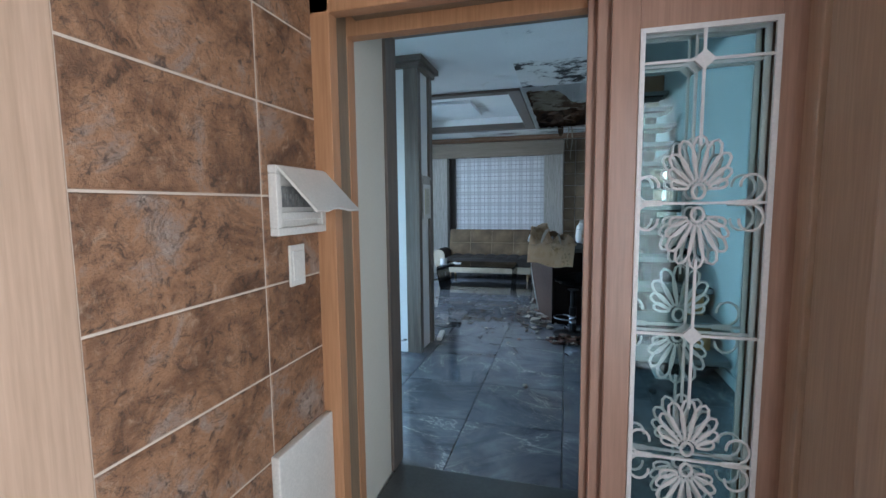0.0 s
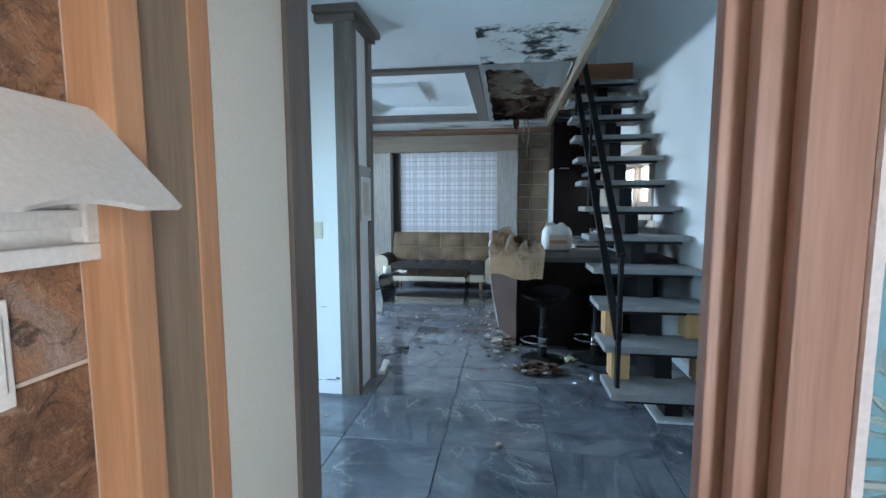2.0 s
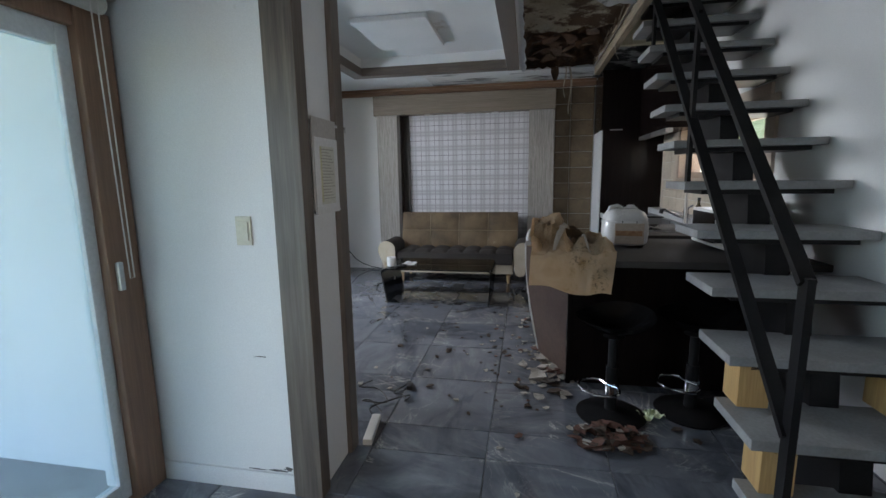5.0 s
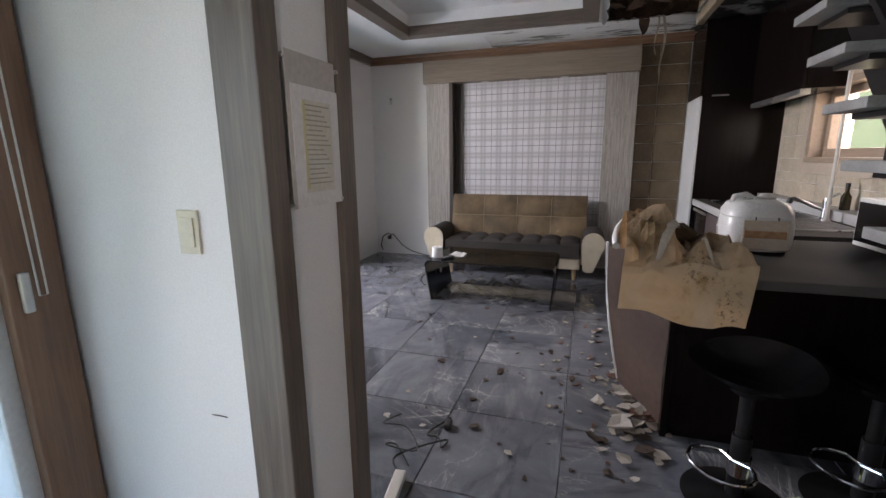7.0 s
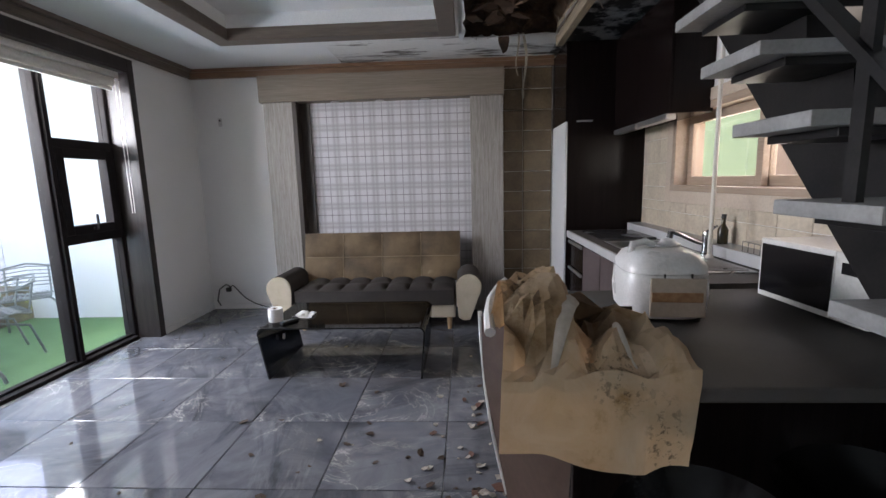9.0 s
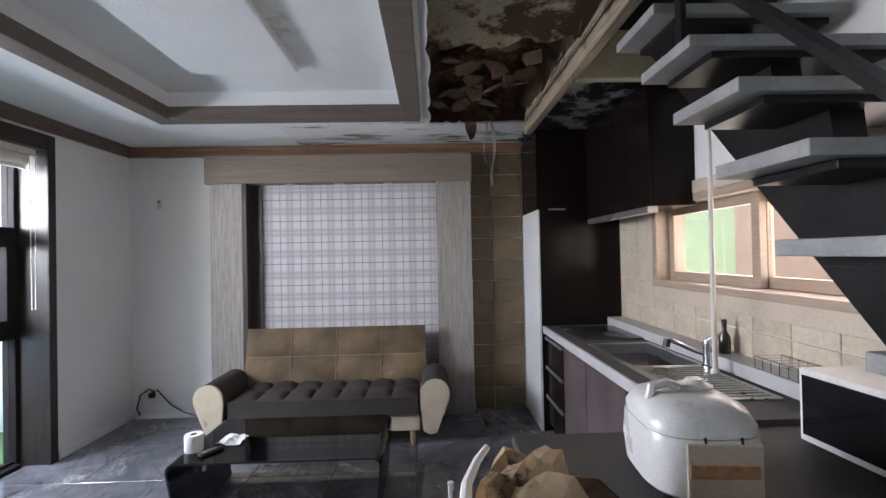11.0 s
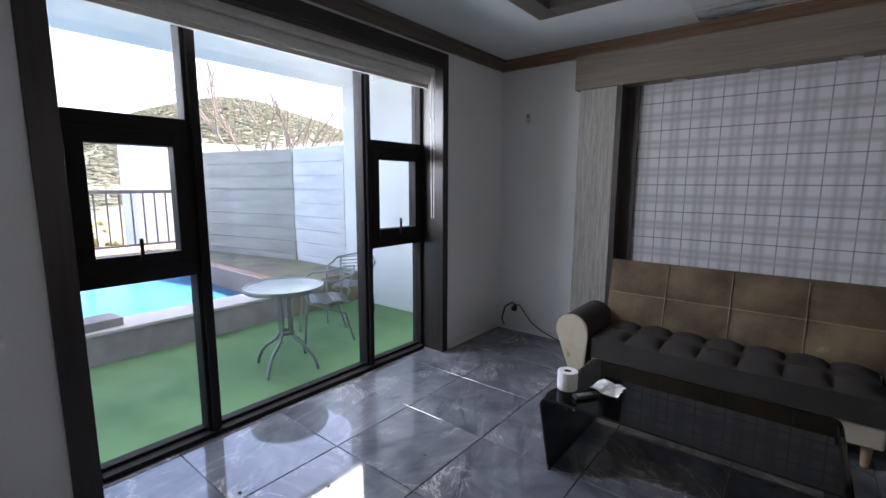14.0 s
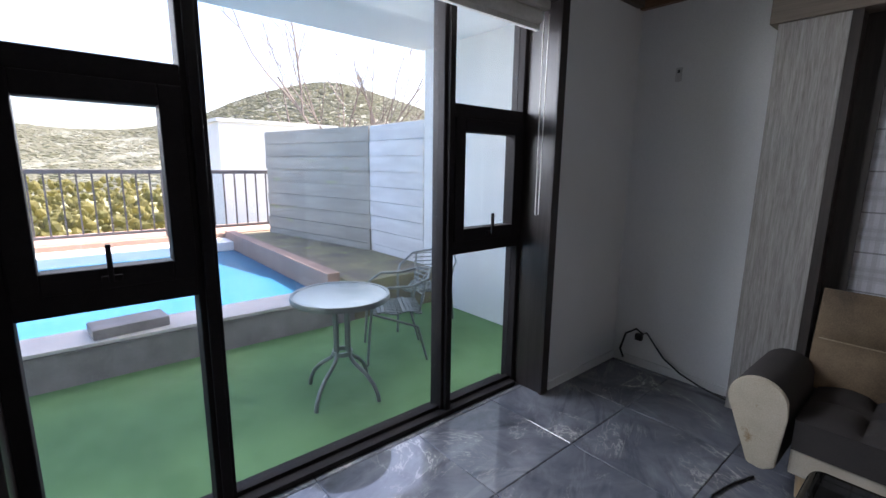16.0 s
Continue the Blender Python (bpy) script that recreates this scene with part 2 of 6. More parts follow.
TAUPE = wood("taupe_striped_board", (0.2, 0.18, 0.16), (0.4, 0.375, 0.345), 0.55, "z", 3.0)
TAUPE_X = wood("taupe_board_level", (0.17, 0.135, 0.1), (0.24, 0.195, 0.15), 0.5, "x")
BLACK_FRAME = surface("black_window_frame", (0.012, 0.01, 0.011), (0.02, 0.017, 0.017), 0.7, 4.0)
BLACK_FRAME.node_tree.nodes["Principled BSDF"].inputs["Specular IOR Level"].default_value = 0.15
WIN_GLASS = glass("window_glass", (0.97, 0.98, 0.98), 0.0, 0.004)
HALL_GLASS = glass("bluish_hall_glass", (0.82, 0.9, 0.92), 0.0, 0.02)
DOOR_GLASS = glass("tinted_door_glass", (0.9, 0.955, 0.955), 0.0, 0.0, 0.25)
PLAID = plaid_paper()
TURF = surface("artificial_turf", (0.078, 0.175, 0.062), (0.122, 0.24, 0.096), 0.9, 3.0, 400.0, 0.6)
CONCRETE = surface("board_marked_concrete", (0.3, 0.3, 0.29), (0.46, 0.46, 0.45), 0.85, 1.2, 40.0, 0.3, stretch=(1, 1, 4), spots=((0.22, 0.23, 0.18), 0.9, 0.6))
WHITE_RENDER = surface("white_render", (0.72, 0.72, 0.72), (0.8, 0.8, 0.79), 0.8, 1.5, 90.0, 0.2)
STONE_CURB = surface("grey_curb_stone", (0.16, 0.14, 0.14), (0.27, 0.25, 0.25), 0.75, 4.0, 70.0, 0.3)
DECK = wood("weathered_deck", (0.28, 0.17, 0.12), (0.38, 0.25, 0.18), 0.7, "x")
HILL = surface("wooded_hillside", (0.1, 0.105, 0.075), (0.13, 0.13, 0.095), 0.95, 0.03, 0.6, 0.0)
GROUND = surface("grassy_ground", (0.12, 0.13, 0.06), (0.22, 0.2, 0.1), 0.95, 0.2, 6.0, 0.2)


def pool_water():
    m, t, b = nodes_of("pool_water")
    v = coords(t)
    t.links.new(ramp(t, noisy(t, v, 0.8, 3.0), [(0.3, (0.022, 0.13, 0.245)), (0.7, (0.03, 0.145, 0.265))]), b.inputs["Base Color"])
    b.inputs["Roughness"].default_value = 0.2
    b.inputs["IOR"].default_value = 1.2
    bumped(t, b, noisy(t, v, 5.0, 3.0), 0.08, 0.02)
    return m


WATER = pool_water()


# ---- mesh helpers ----
def box(bm, x0, x1, y0, y1, z0, z1):
    vs = [bm.verts.new((x, y, z)) for z in (z0, z1) for y in (y0, y1) for x in (x0, x1)]
    for f in ((0, 2, 3, 1), (4, 5, 7, 6), (0, 1, 5, 4), (2, 6, 7, 3), (0, 4, 6, 2), (1, 3, 7, 5)):
        bm.faces.new([vs[i] for i in f])
    return vs


def boxes(*specs, bevel=0.0):
    bm = bmesh.new()
    for s in specs:
        box(bm, *s)
    if bevel:
        bmesh.ops.bevel(bm, geom=list(bm.edges), offset=bevel, segments=2, affect="EDGES", profile=0.6)
    return bm


def mesh_of(bm, material, name, smooth=False):
    bmesh.ops.recalc_face_normals(bm, faces=bm.faces)
    me = bpy.data.meshes.new(name)
    bm.to_mesh(me)
    bm.free()
    me.materials.append(material)
    if smooth:
        for p in me.polygons:
            p.use_smooth = True
        try:
            me.set_sharp_from_angle(angle=radians(40))
        except AttributeError:
            pass
    return me


def part(name, bm, material, parent, label="", smooth=False):
    ob = new(name, mesh_of(bm, material, name, smooth))
    ob.parent = parent
    if label:
        tagged(ob, label)
    return ob


def thing(name, at, label, category, group="", rz=0.0):
    ob = new(name)
    ob.matrix_basis = pose(*at, 0, 0, rz)
    return tagged(ob, label, category, group)


def setting(name, bm, material, label, category="", smooth=False):
    return tagged(new(name, mesh_of(bm, material, name, smooth)), label, category or name.split("_")[0], "", "structure")


def tube(bm, pts, r, n=8, closed=False, taper=None):
    """A round bar along a polyline."""
    pts = [Vector(p) for p in pts]
    rings, m = [], len(pts)
    up = None
    for i, p in enumerate(pts):
        a, c = pts[(i - 1) % m] if (closed or i) else p, pts[(i + 1) % m] if (closed or i < m - 1) else p
        d = (c - a).normalized()
        if up is None:
            up = d.orthogonal().normalized()
        up = (up - d * up.dot(d)).normalized()
        side = d.cross(up)
        rr = r if taper is None else r * (1 + (taper - 1) * i / (m - 1))
        rings.append([bm.verts.new(p + rr * (math.cos(k * 2 * math.pi / n) * up + math.sin(k * 2 * math.pi / n) * side)) for k in range(n)])
    for i in range(m if closed else m - 1):
        a, b = rings[i], rings[(i + 1) % m]
        for k in range(n):
            bm.faces.new((a[k], a[(k + 1) % n], b[(k + 1) % n], b[k]))
    if not closed:
        bm.faces.new(rings[0][::-1])
        bm.faces.new(rings[-1])
    return bm


def lathe(bm, profile, n=32, cx=0.0, cy=0.0):
    """A turned shape from (radius, height) pairs."""
    rings = []
    for r, z in profile:
        if r < 1e-5:
            rings.append([bm.verts.new((cx, cy, z))])
        else:
            rings.append([bm.verts.new((cx + r * math.cos(k * 2 * math.pi / n), cy + r * math.sin(k * 2 * math.pi / n), z)) for k in range(n)])
    for a, b in zip(rings, rings[1:]):
        for k in range(n):
            q = [a[k % len(a)], a[(k + 1) % len(a)], b[(k + 1) % len(b)], b[k % len(b)]]
            q = list(dict.fromkeys(q))
            if len(q) > 2:
                bm.faces.new(q)
    return bm


def prism(bm, pts, axis, a, b):
    """A polygon of (u, v) pairs drawn out from a to b along an axis."""
    def at(u, v, w):
        return {"x": (w, u, v), "y": (u, w, v), "z": (u, v, w)}[axis]
    lo, hi = [bm.verts.new(at(u, v, a)) for u, v in pts], [bm.verts.new(at(u, v, b)) for u, v in pts]
    n = len(pts)
    bm.faces.new(lo)
    bm.faces.new(hi[::-1])
    for i in range(n):
        bm.faces.new((lo[i], lo[(i + 1) % n], hi[(i + 1) % n], hi[i]))
    return bm


def arc(cx, cy, r, a0, a1, n=8):
    return [(cx + r * math.cos(radians(a0 + (a1 - a0) * i / n)), cy + r * math.sin(radians(a0 + (a1 - a0) * i / n))) for i in range(n + 1)]


# ---- large structure ----
CEILING = 2.68
XR, XL, YB = 1.36, -3.31, 8.82
setting("wall_right", boxes((XR, XR + 0.2, -1.3, 5.75, -0.2, 5.2), (XR, XR + 0.2, 7.6, YB + 0.2, -0.2, 5.2), (XR, XR + 0.2, 5.75, 7.6, -0.2, 1.33), (XR, XR + 0.2, 5.75, 7.6, 1.92, 5.2)), PAINT, "white papered wall beside the open stairs, lightly stained", "wall")
setting("wall_back", boxes((XL - 0.3, XR, YB, YB + 0.2, -0.2, 5.2)), PAINT, "white papered wall behind the sofa", "wall")
setting("wall_left", boxes((XL - 0.29, XL, 4.29, 5.3, -0.2, 5.2), (XL - 0.29, XL, 7.9, YB, -0.2, 5.2), (XL - 0.29, XL, 5.3, 7.9, 2.5, 5.2)), PAINT, "white wall around the wide terrace window", "wall")
setting("wall_partition", boxes((XL - 0.29, -1.165, 3.91, 4.29, -0.2, CEILING)), PAINT, "white wall end between hall and living room", "wall")
setting("wall_hall", boxes((-2.2, -2.0, 2.2, 2.3, -0.2, CEILING), (-2.2, -2.0, 3.82, 3.91, -0.2, CEILING), (-2.2, -2.0, 2.3, 3.82, 2.02, CEILING)), PAINT, "white hall wall around a glazed sliding door", "wall")
setting("wall_entry", boxes((-2.2, -0.735, 1.76, 2.2, -0.2, CEILING), (-0.95, -0.735, -1.3, 1.76, -0.2, CEILING)), PAINT, "white wall of the entrance", "wall")
# unseen gap at y -0.8 to 0.1 left for the added entrance lamp
setting("wall_entry_right", boxes((0.83, XR, 0.1, 1.5, -0.2, CEILING), (0.83, XR, -1.3, -0.8, -0.2, CEILING), (0.83, XR, -0.8, 0.1, 2.15, CEILING), (XR, XR + 0.01, -1.3, 0.2, -0.2, CEILING)), PAINT, "wall closing the entrance beside the sliding door", "wall")
setting("wall_front", boxes((-0.95, XR, -1.4, -1.3, -0.2, CEILING)), PAINT, "plain wall at the end of the entrance", "wall")
setting("wall_upstairs", boxes((XL - 0.29, XR, 1.9, 2.1, CEILING + 0.3, 5.2), (XL - 0.29, XL, 2.1, 4.29, CEILING, 5.2)), PAINT, "plain white upstairs wall", "wall")
setting("ceiling_upstairs", boxes((XL - 0.29, XR + 0.2, 1.9, YB + 0.2, 5.2, 5.35)), CEIL, "plain white upstairs ceiling", "ceiling")
HOLE = (-0.36, 0.5, 5.25, 8.1)
setting("ceiling", boxes((XL, -2.33, 4.29, YB, CEILING, 2.9), (-2.33, -0.52, 4.29, 5.38, CEILING, 2.9), (-2.33, -1.6, 7.79, YB, CEILING, 2.9), (-1.6, -0.52, 7.79, 7.95, CEILING, 2.9), (-0.52, -0.36, 5.25, 7.95, CEILING, 2.9), (-0.52, -0.36, 4.29, 5.25, CEILING, 2.9), (-2.2, -0.36, 2.2, 4.29, CEILING, 2.9), (-0.95, XR, -1.3, 1.9, CEILING, 2.9), (-2.2, XR, 1.9, 2.2, CEILING, 2.9),
    (-2.33, -0.52, 5.38, 7.79, 2.86, 2.9)), CEIL, "white papered ceiling with a recessed tray", "ceiling")
setting("ceiling_mouldy", boxes((-0.36, 0.55, 4.35, 5.25, CEILING, 2.9)), MOULD, "white ceiling paper blotched with black mould", "ceiling")
setting("ceiling_kitchen", boxes((0.55, XR, 7.0, YB, CEILING, 2.9)), MOULD_DARK, "ceiling paper almost black with mould over the kitchen", "ceiling")
setting("ceiling_streaked", boxes((-1.6, -0.36, 7.95, YB, CEILING, 2.9), (-0.36, 0.55, 8.1, YB, CEILING, 2.9)), STREAKED, "white ceiling paper with dark cracks and water streaks", "ceiling")
setting("ceiling_speckled", boxes((-0.36, 0.55, 2.2, 4.35, CEILING, 2.9)), SPECKLED, "white ceiling paper with a few dark specks", "ceiling")
setting("trim_landing_edge", boxes((0.56, XR, 6.94, 7.0, 2.6, 3.1), bevel=0.005), surface("cream_board", (0.42, 0.38, 0.26), (0.55, 0.5, 0.36), 0.7), "cream board closing the stair opening", "trim")
setting("ceiling_upper_slab", boxes((XL, 0.55, 2.2, YB, 2.96, 3.08), (0.55, XR, 7.0, YB, 2.96, 3.08)), SHADED_OAK, "raw boards of the upper floor above the hole", "ceiling")
setting("floor", boxes((-3.6, XR, 2.16, YB, -0.2, -0.012), (-0.95, XR, -1.3, 2.16, -0.3, -0.12)), GROUT, "dark grouted bed below polished grey marble tiles", "floor")

# brown-grey trim round the ceiling tray, along the stair void and at the top of the walls
trim = setting("trim_ceiling_tray", boxes((-2.465, -2.322, 5.245, 7.925, 2.65, 2.75), (-0.528, -0.385, 5.245, 7.925, 2.65, 2.75), (-2.322, -0.528, 5.245, 5.388, 2.65, 2.75), (-2.322, -0.528, 7.782, 7.925, 2.65, 2.75), bevel=0.006), GREY_WOOD_X, "grey-brown wooden frame round the ceiling tray", "trim")
setting("trim_stair_void", boxes((0.5, 0.56, 2.1, 8.1, 2.58, 3.1), bevel=0.006), wood("split_raw_board", (0.13, 0.1, 0.07), (0.36, 0.29, 0.2), 0.75, "y", 2.0, 0.5), "split raw wooden board along the edge of the stair opening", "trim")
setting("trim_crown_back", boxes((XL, 0.62, YB - 0.05, YB, 2.585, CEILING), (XL, 0.62, YB - 0.075, YB, 2.645, CEILING), bevel=0.006), wood("warm_crown_moulding", (0.16, 0.09, 0.05), (0.24, 0.14, 0.085), 0.4, "x"), "brown crown moulding along the back wall", "trim")
setting("trim_crown_left", boxes((XL, XL + 0.05, 4.29, YB - 0.08, 2.585, CEILING), (XL, XL + 0.075, 4.29, YB - 0.08, 2.645, CEILING), bevel=0.006), GREY_WOOD_Y, "brown crown moulding along the window wall", "trim")
setting("baseboard", boxes((XR - 0.015, XR, 2.2, 5.2, 0, 0.09), (-2.0, -1.26, 3.897, 3.91, 0, 0.09), (XL, XL + 0.012, 7.95, YB, 0, 0.06), (XL, -2.5, YB - 0.012, YB, 0, 0.06), (-0.2, 0.1, YB - 0.014, YB, 0, 0.08)), PAINT, "low white skirting, scuffed at the floor", "baseboard")

# wall end dressed in grey-brown boards, with a cap
setting("trim_wall_end", boxes((-1.275, -1.146, 3.885, 3.945, 0, 2.6), (-1.175, -1.14, 3.882, 3.965, 0, 2.6), (-1.175, -1.14, 4.225, 4.318, 0, 2.6), (-1.275, -1.146, 4.255, 4.315, 0, 2.6), bevel=0.005), GREY_WOOD, "grey-brown grained boards covering the corners of the wall end", "trim")
setting("trim_wall_cap", boxes((-1.4, -1.115, 3.86, 4.34, 2.585, 2.63), (-1.4, -1.085, 3.83, 4.38, 2.63, CEILING), bevel=0.008), GREY_WOOD_X, "grey-brown cornice capping the wall end", "trim")

# inner sliding door and its casing in the entrance
setting("trim_entry_casing", boxes((-0.735, -0.655, 1.48, 1.535, -0.12, 2.2), (-0.735, -0.70, 1.70, 1.76, -0.12, 2.2), (-0.735, 0.8, 1.48, 1.535, 2.035, 2.25), (-0.735, 0.8, 1.70, 1.76, 2.035, 2.25), bevel=0.004), ORANGE_WOOD, "orange-brown oak casing of the inner doorway", "trim")
# track recess, its shadow given by the darker oak colour
setting("trim_entry_groove", boxes((-0.735, -0.703, 1.535, 1.70, -0.12, 2.2), (-0.66, 0.8, 1.535, 1.70, 2.09, 2.25)), SHADED_OAK, "brown channel in the doorway casing, its shade put into the colour", "trim")
setting("trim_hall_casing", boxes((-0.755, -0.70, 2.085, 2.22, 0, 2.2), (-0.73, 0.9, 2.085, 2.22, 2.2, 2.3), bevel=0.004), GREY_WOOD, "grey-brown casing on the hall side of the doorway", "trim")
setting("wall_entry_lining", boxes((-0.735, -0.715, 1.76, 2.085, -0.12, 2.2), (-0.735, 0.83, 1.5, 2.2, 2.25, CEILING)), CREAM_PAINT, "cream lining of the doorway wall", "wall")
setting("trim_entry_left_post", boxes((-0.735, -0.712, 0.3, 0.64, -0.12, 2.4), (-0.735, -0.6, -0.5, 0.3, -0.12, 2.4), bevel=0.004), BEIGE_WOOD, "pale oak panel at the end of the tiled wall", "trim")
setting("trim_entry_right_panel", boxes((0.79, 0.83, 1.17, 1.48, -0.12, 2.4), (0.775, 0.83, 1.48, 1.76, -0.12, 2.4), (0.74, 0.83, 0.2, 1.155, -0.12, 2.4), bevel=0.004), BEIGE_WOOD, "pale oak panelling beside the sliding door", "trim")
setting("door_threshold", boxes((-0.7, 0.8, 1.48, 2.16, -0.12, 0.004), bevel=0.004), surface("dark_threshold_stone", (0.05, 0.055, 0.055), (0.09, 0.095, 0.095), 0.3), "dark stone sill of the inner doorway", "door")

# terrace window
win = tagged(new("window_1"), "tall black-framed terrace window in five panes", "window", "", "structure")
WX = -3.58
YS = (5.36, 5.93, 6.01, 7.18, 7.26, 7.85)
def wpart(name, specs, material=BLACK_FRAME, bevel=0.006, label=""):
    return part(name, boxes(*specs, bevel=bevel), material, win, label)
D = (WX - 0.05, WX + 0.05)
wpart("window_frame", [(*D, 5.3, 5.40, 0.0, 2.5)])
wpart("window_frame", [(*D, 7.83, 7.9, 0.0, 2.5)])
wpart("window_frame", [(*D, 5.40, 7.83, 2.43, 2.5)])
wpart("window_track", [(WX - 0.07, WX + 0.09, 5.40, 7.83, 0.0, 0.03), (WX - 0.012, WX + 0.03, 5.40, 7.83, 0.03, 0.05)], bevel=0.003)
wpart("mullion", [(*D, 5.93, 6.01, 0.03, 2.43), (WX + 0.05, WX + 0.075, 5.95, 5.99, 0.03, 2.43)])
wpart("mullion", [(*D, 7.18, 7.26, 0.03, 2.43), (WX + 0.05, WX + 0.075, 7.2, 7.24, 0.03, 2.43)])
for y0, y1 in ((5.40, 5.93), (7.26, 7.83)):
    wpart("transom", [(*D, y0, y1, 1.765, 1.84)])
    wpart("transom", [(*D, y0, y1, 0.985, 1.06)])
    wpart("sash", [(WX - 0.02, WX + 0.062, y0, y0 + 0.075, 1.06, 1.765), (WX - 0.02, WX + 0.062, y1 - 0.075, y1, 1.06, 1.765), (WX - 0.02, WX + 0.062, y0 + 0.075, y1 - 0.075, 1.06, 1.135), (WX - 0.02, WX + 0.062, y0 + 0.075, y1 - 0.075, 1.69, 1.765)])
    wpart("handle", [(WX + 0.062, WX + 0.085, (y0 + y1) / 2 - 0.03, (y0 + y1) / 2 + 0.03, 1.09, 1.11), (WX + 0.085, WX + 0.1, (y0 + y1) / 2 - 0.012, (y0 + y1) / 2 + 0.004, 1.09, 1.22)], bevel=0.003)
    for z0, z1 in ((1.84, 2.43), (1.135, 1.69), (0.05, 0.985)):
        p = wpart("pane", [(WX - 0.004, WX + 0.004, y0, y1, z0, z1)], WIN_GLASS, 0)
        p.visible_shadow = False
p = wpart("pane", [(WX - 0.004, WX + 0.004, 6.01, 7.18, 0.05, 2.43)], WIN_GLASS, 0)
p.visible_shadow = False
setting("trim_window", boxes((XL - 0.22, XL + 0.02, 7.86, 7.905, 0, 2.5), (XL, XL + 0.024, 7.85, 7.92, 0, 2.56), (XL - 0.22, XL + 0.02, 5.29, 5.345, 0, 2.5), (XL, XL + 0.024, 5.25, 5.355, 0, 2.56), (XL - 0.22, XL + 0.02, 5.345, 7.86, 2.44, 2.5), (XL, XL + 0.024, 5.355, 7.845, 2.46, 2.56), bevel=0.004), DARK_WOOD, "near-black wooden lining round the terrace window", "trim")

# hall sliding door
hall = tagged(new("door_1"), "glazed sliding door with brown and white frames in the hall", "door", "", "structure")
part("door_frame", boxes((-2.04, -1.945, 3.75, 3.9, 0, 2.06), (-2.04, -1.96, 2.28, 2.36, 0, 2.06), (-2.04, -1.96, 2.36, 3.76, 1.98, 2.06), bevel=0.006), wood("brown_frame", (0.2, 0.11, 0.07), (0.28, 0.16, 0.1)), hall, "brown wood-grain frame")
for y0 in (2.36, 3.04):
    part("sash", boxes((-2.03, -1.985, y0, y0 + 0.06, 0.02, 1.98), (-2.03, -1.985, y0 + 0.66, y0 + 0.72, 0.02, 1.98), (-2.03, -1.985, y0 + 0.06, y0 + 0.66, 0.02, 0.1), (-2.03, -1.985, y0 + 0.06, y0 + 0.66, 1.9, 1.98), bevel=0.005), surface("white_plastic_frame", (0.7, 0.72, 0.72), (0.76, 0.78, 0.78), 0.35), hall, "white plastic sash")
    q = part("pane", boxes((-2.01, -2.004, y0 + 0.06, y0 + 0.66, 0.1, 1.9)), HALL_GLASS, hall, "bluish tinted glass")
    q.visible_shadow = False
part("handle", boxes((-1.945, -1.925, 3.775, 3.80, 0.95, 1.07), bevel=0.006), surface("pull_handle", (0.5, 0.5, 0.5), (0.6, 0.6, 0.6), 0.3, metal=0.6), hall, "oval pull handle")

# kitchen window
kwin = tagged(new("window_2"), "brown-framed sliding kitchen window above the sink", "window", "", "structure")
FRAME_TAN = wood("tan_window_frame", (0.36, 0.27, 0.2), (0.44, 0.34, 0.26), 0.4, "y")
part("window_frame", boxes((XR - 0.02, XR + 0.2, 7.55, 7.6, 1.33, 1.92), (XR - 0.02, XR + 0.2, 5.75, 5.8, 1.33, 1.92), (XR - 0.02, XR + 0.2, 5.8, 7.55, 1.87, 1.92), bevel=0.005), FRAME_TAN, kwin)
part("window_sill", boxes((XR - 0.03, XR + 0.2, 5.75, 7.6, 1.30, 1.345), bevel=0.005), FRAME_TAN, kwin)
for y0, y1, x in ((6.65, 7.55, XR + 0.08), (5.8, 6.72, XR + 0.13)):
    part("sash", boxes((x, x + 0.04, y0, y0 + 0.06, 1.345, 1.87), (x, x + 0.04, y1 - 0.06, y1, 1.345, 1.87), (x, x + 0.04, y0 + 0.06, y1 - 0.06, 1.345, 1.41), (x, x + 0.04, y0 + 0.06, y1 - 0.06, 1.81, 1.87), bevel=0.005), FRAME_TAN, kwin)
    q = part("pane", boxes((x + 0.016, x + 0.022, y0 + 0.06, y1 - 0.06, 1.41, 1.81)), WIN_GLASS, kwin)
    q.visible_shadow = False

setting("trim_kitchen_window", boxes((XR - 0.024, XR, 7.6, 7.69, 1.21, 1.92), (XR - 0.024, XR, 5.66, 5.75, 1.21, 1.92), (XR - 0.024, XR, 5.75, 7.6, 1.21, 1.3), (XR - 0.024, XR, 5.75, 7.6, 1.92, 2.0), bevel=0.004), surface("beige_casing", (0.5, 0.41, 0.33), (0.58, 0.49, 0.4), 0.5, 3.0, 60.0, 0.05), "beige wooden casing round the kitchen window", "trim")

# niche behind the sofa: header, two boards and plaid paper
setting("trim_niche_header", boxes((-2.487, 0.093, 8.64, YB, 2.288, 2.56), bevel=0.004), TAUPE_X, "brown wood-grain header above the plaid niche", "trim")
setting("trim_niche_pilaster", boxes((-2.45, -2.143, 8.66, YB, 0, 2.288), (-0.262, 0.08, 8.66, YB, 0, 2.288), bevel=0.004), TAUPE, "taupe striped boards either side of the niche", "trim")
# the recess's shadow is put into this near-black colour
setting("trim_niche_reveal", boxes((-2.143, -2.1, 8.662, YB, 0, 2.288), (-2.02, -1.99, 8.765, YB, 0, 2.288), (-2.1, -2.02, 8.79, YB, 0, 2.288)), wood("reveal_shadow_tone", (0.03, 0.024, 0.02), (0.06, 0.048, 0.04)), "reveal at the side of the niche, coloured dark for its shadow", "trim")
setting("wall_plaid_panel", boxes((-1.99, -0.262, 8.79, YB, 0.0, 2.288)), PLAID, "plaid wallpaper in grey and white on the niche", "wall")

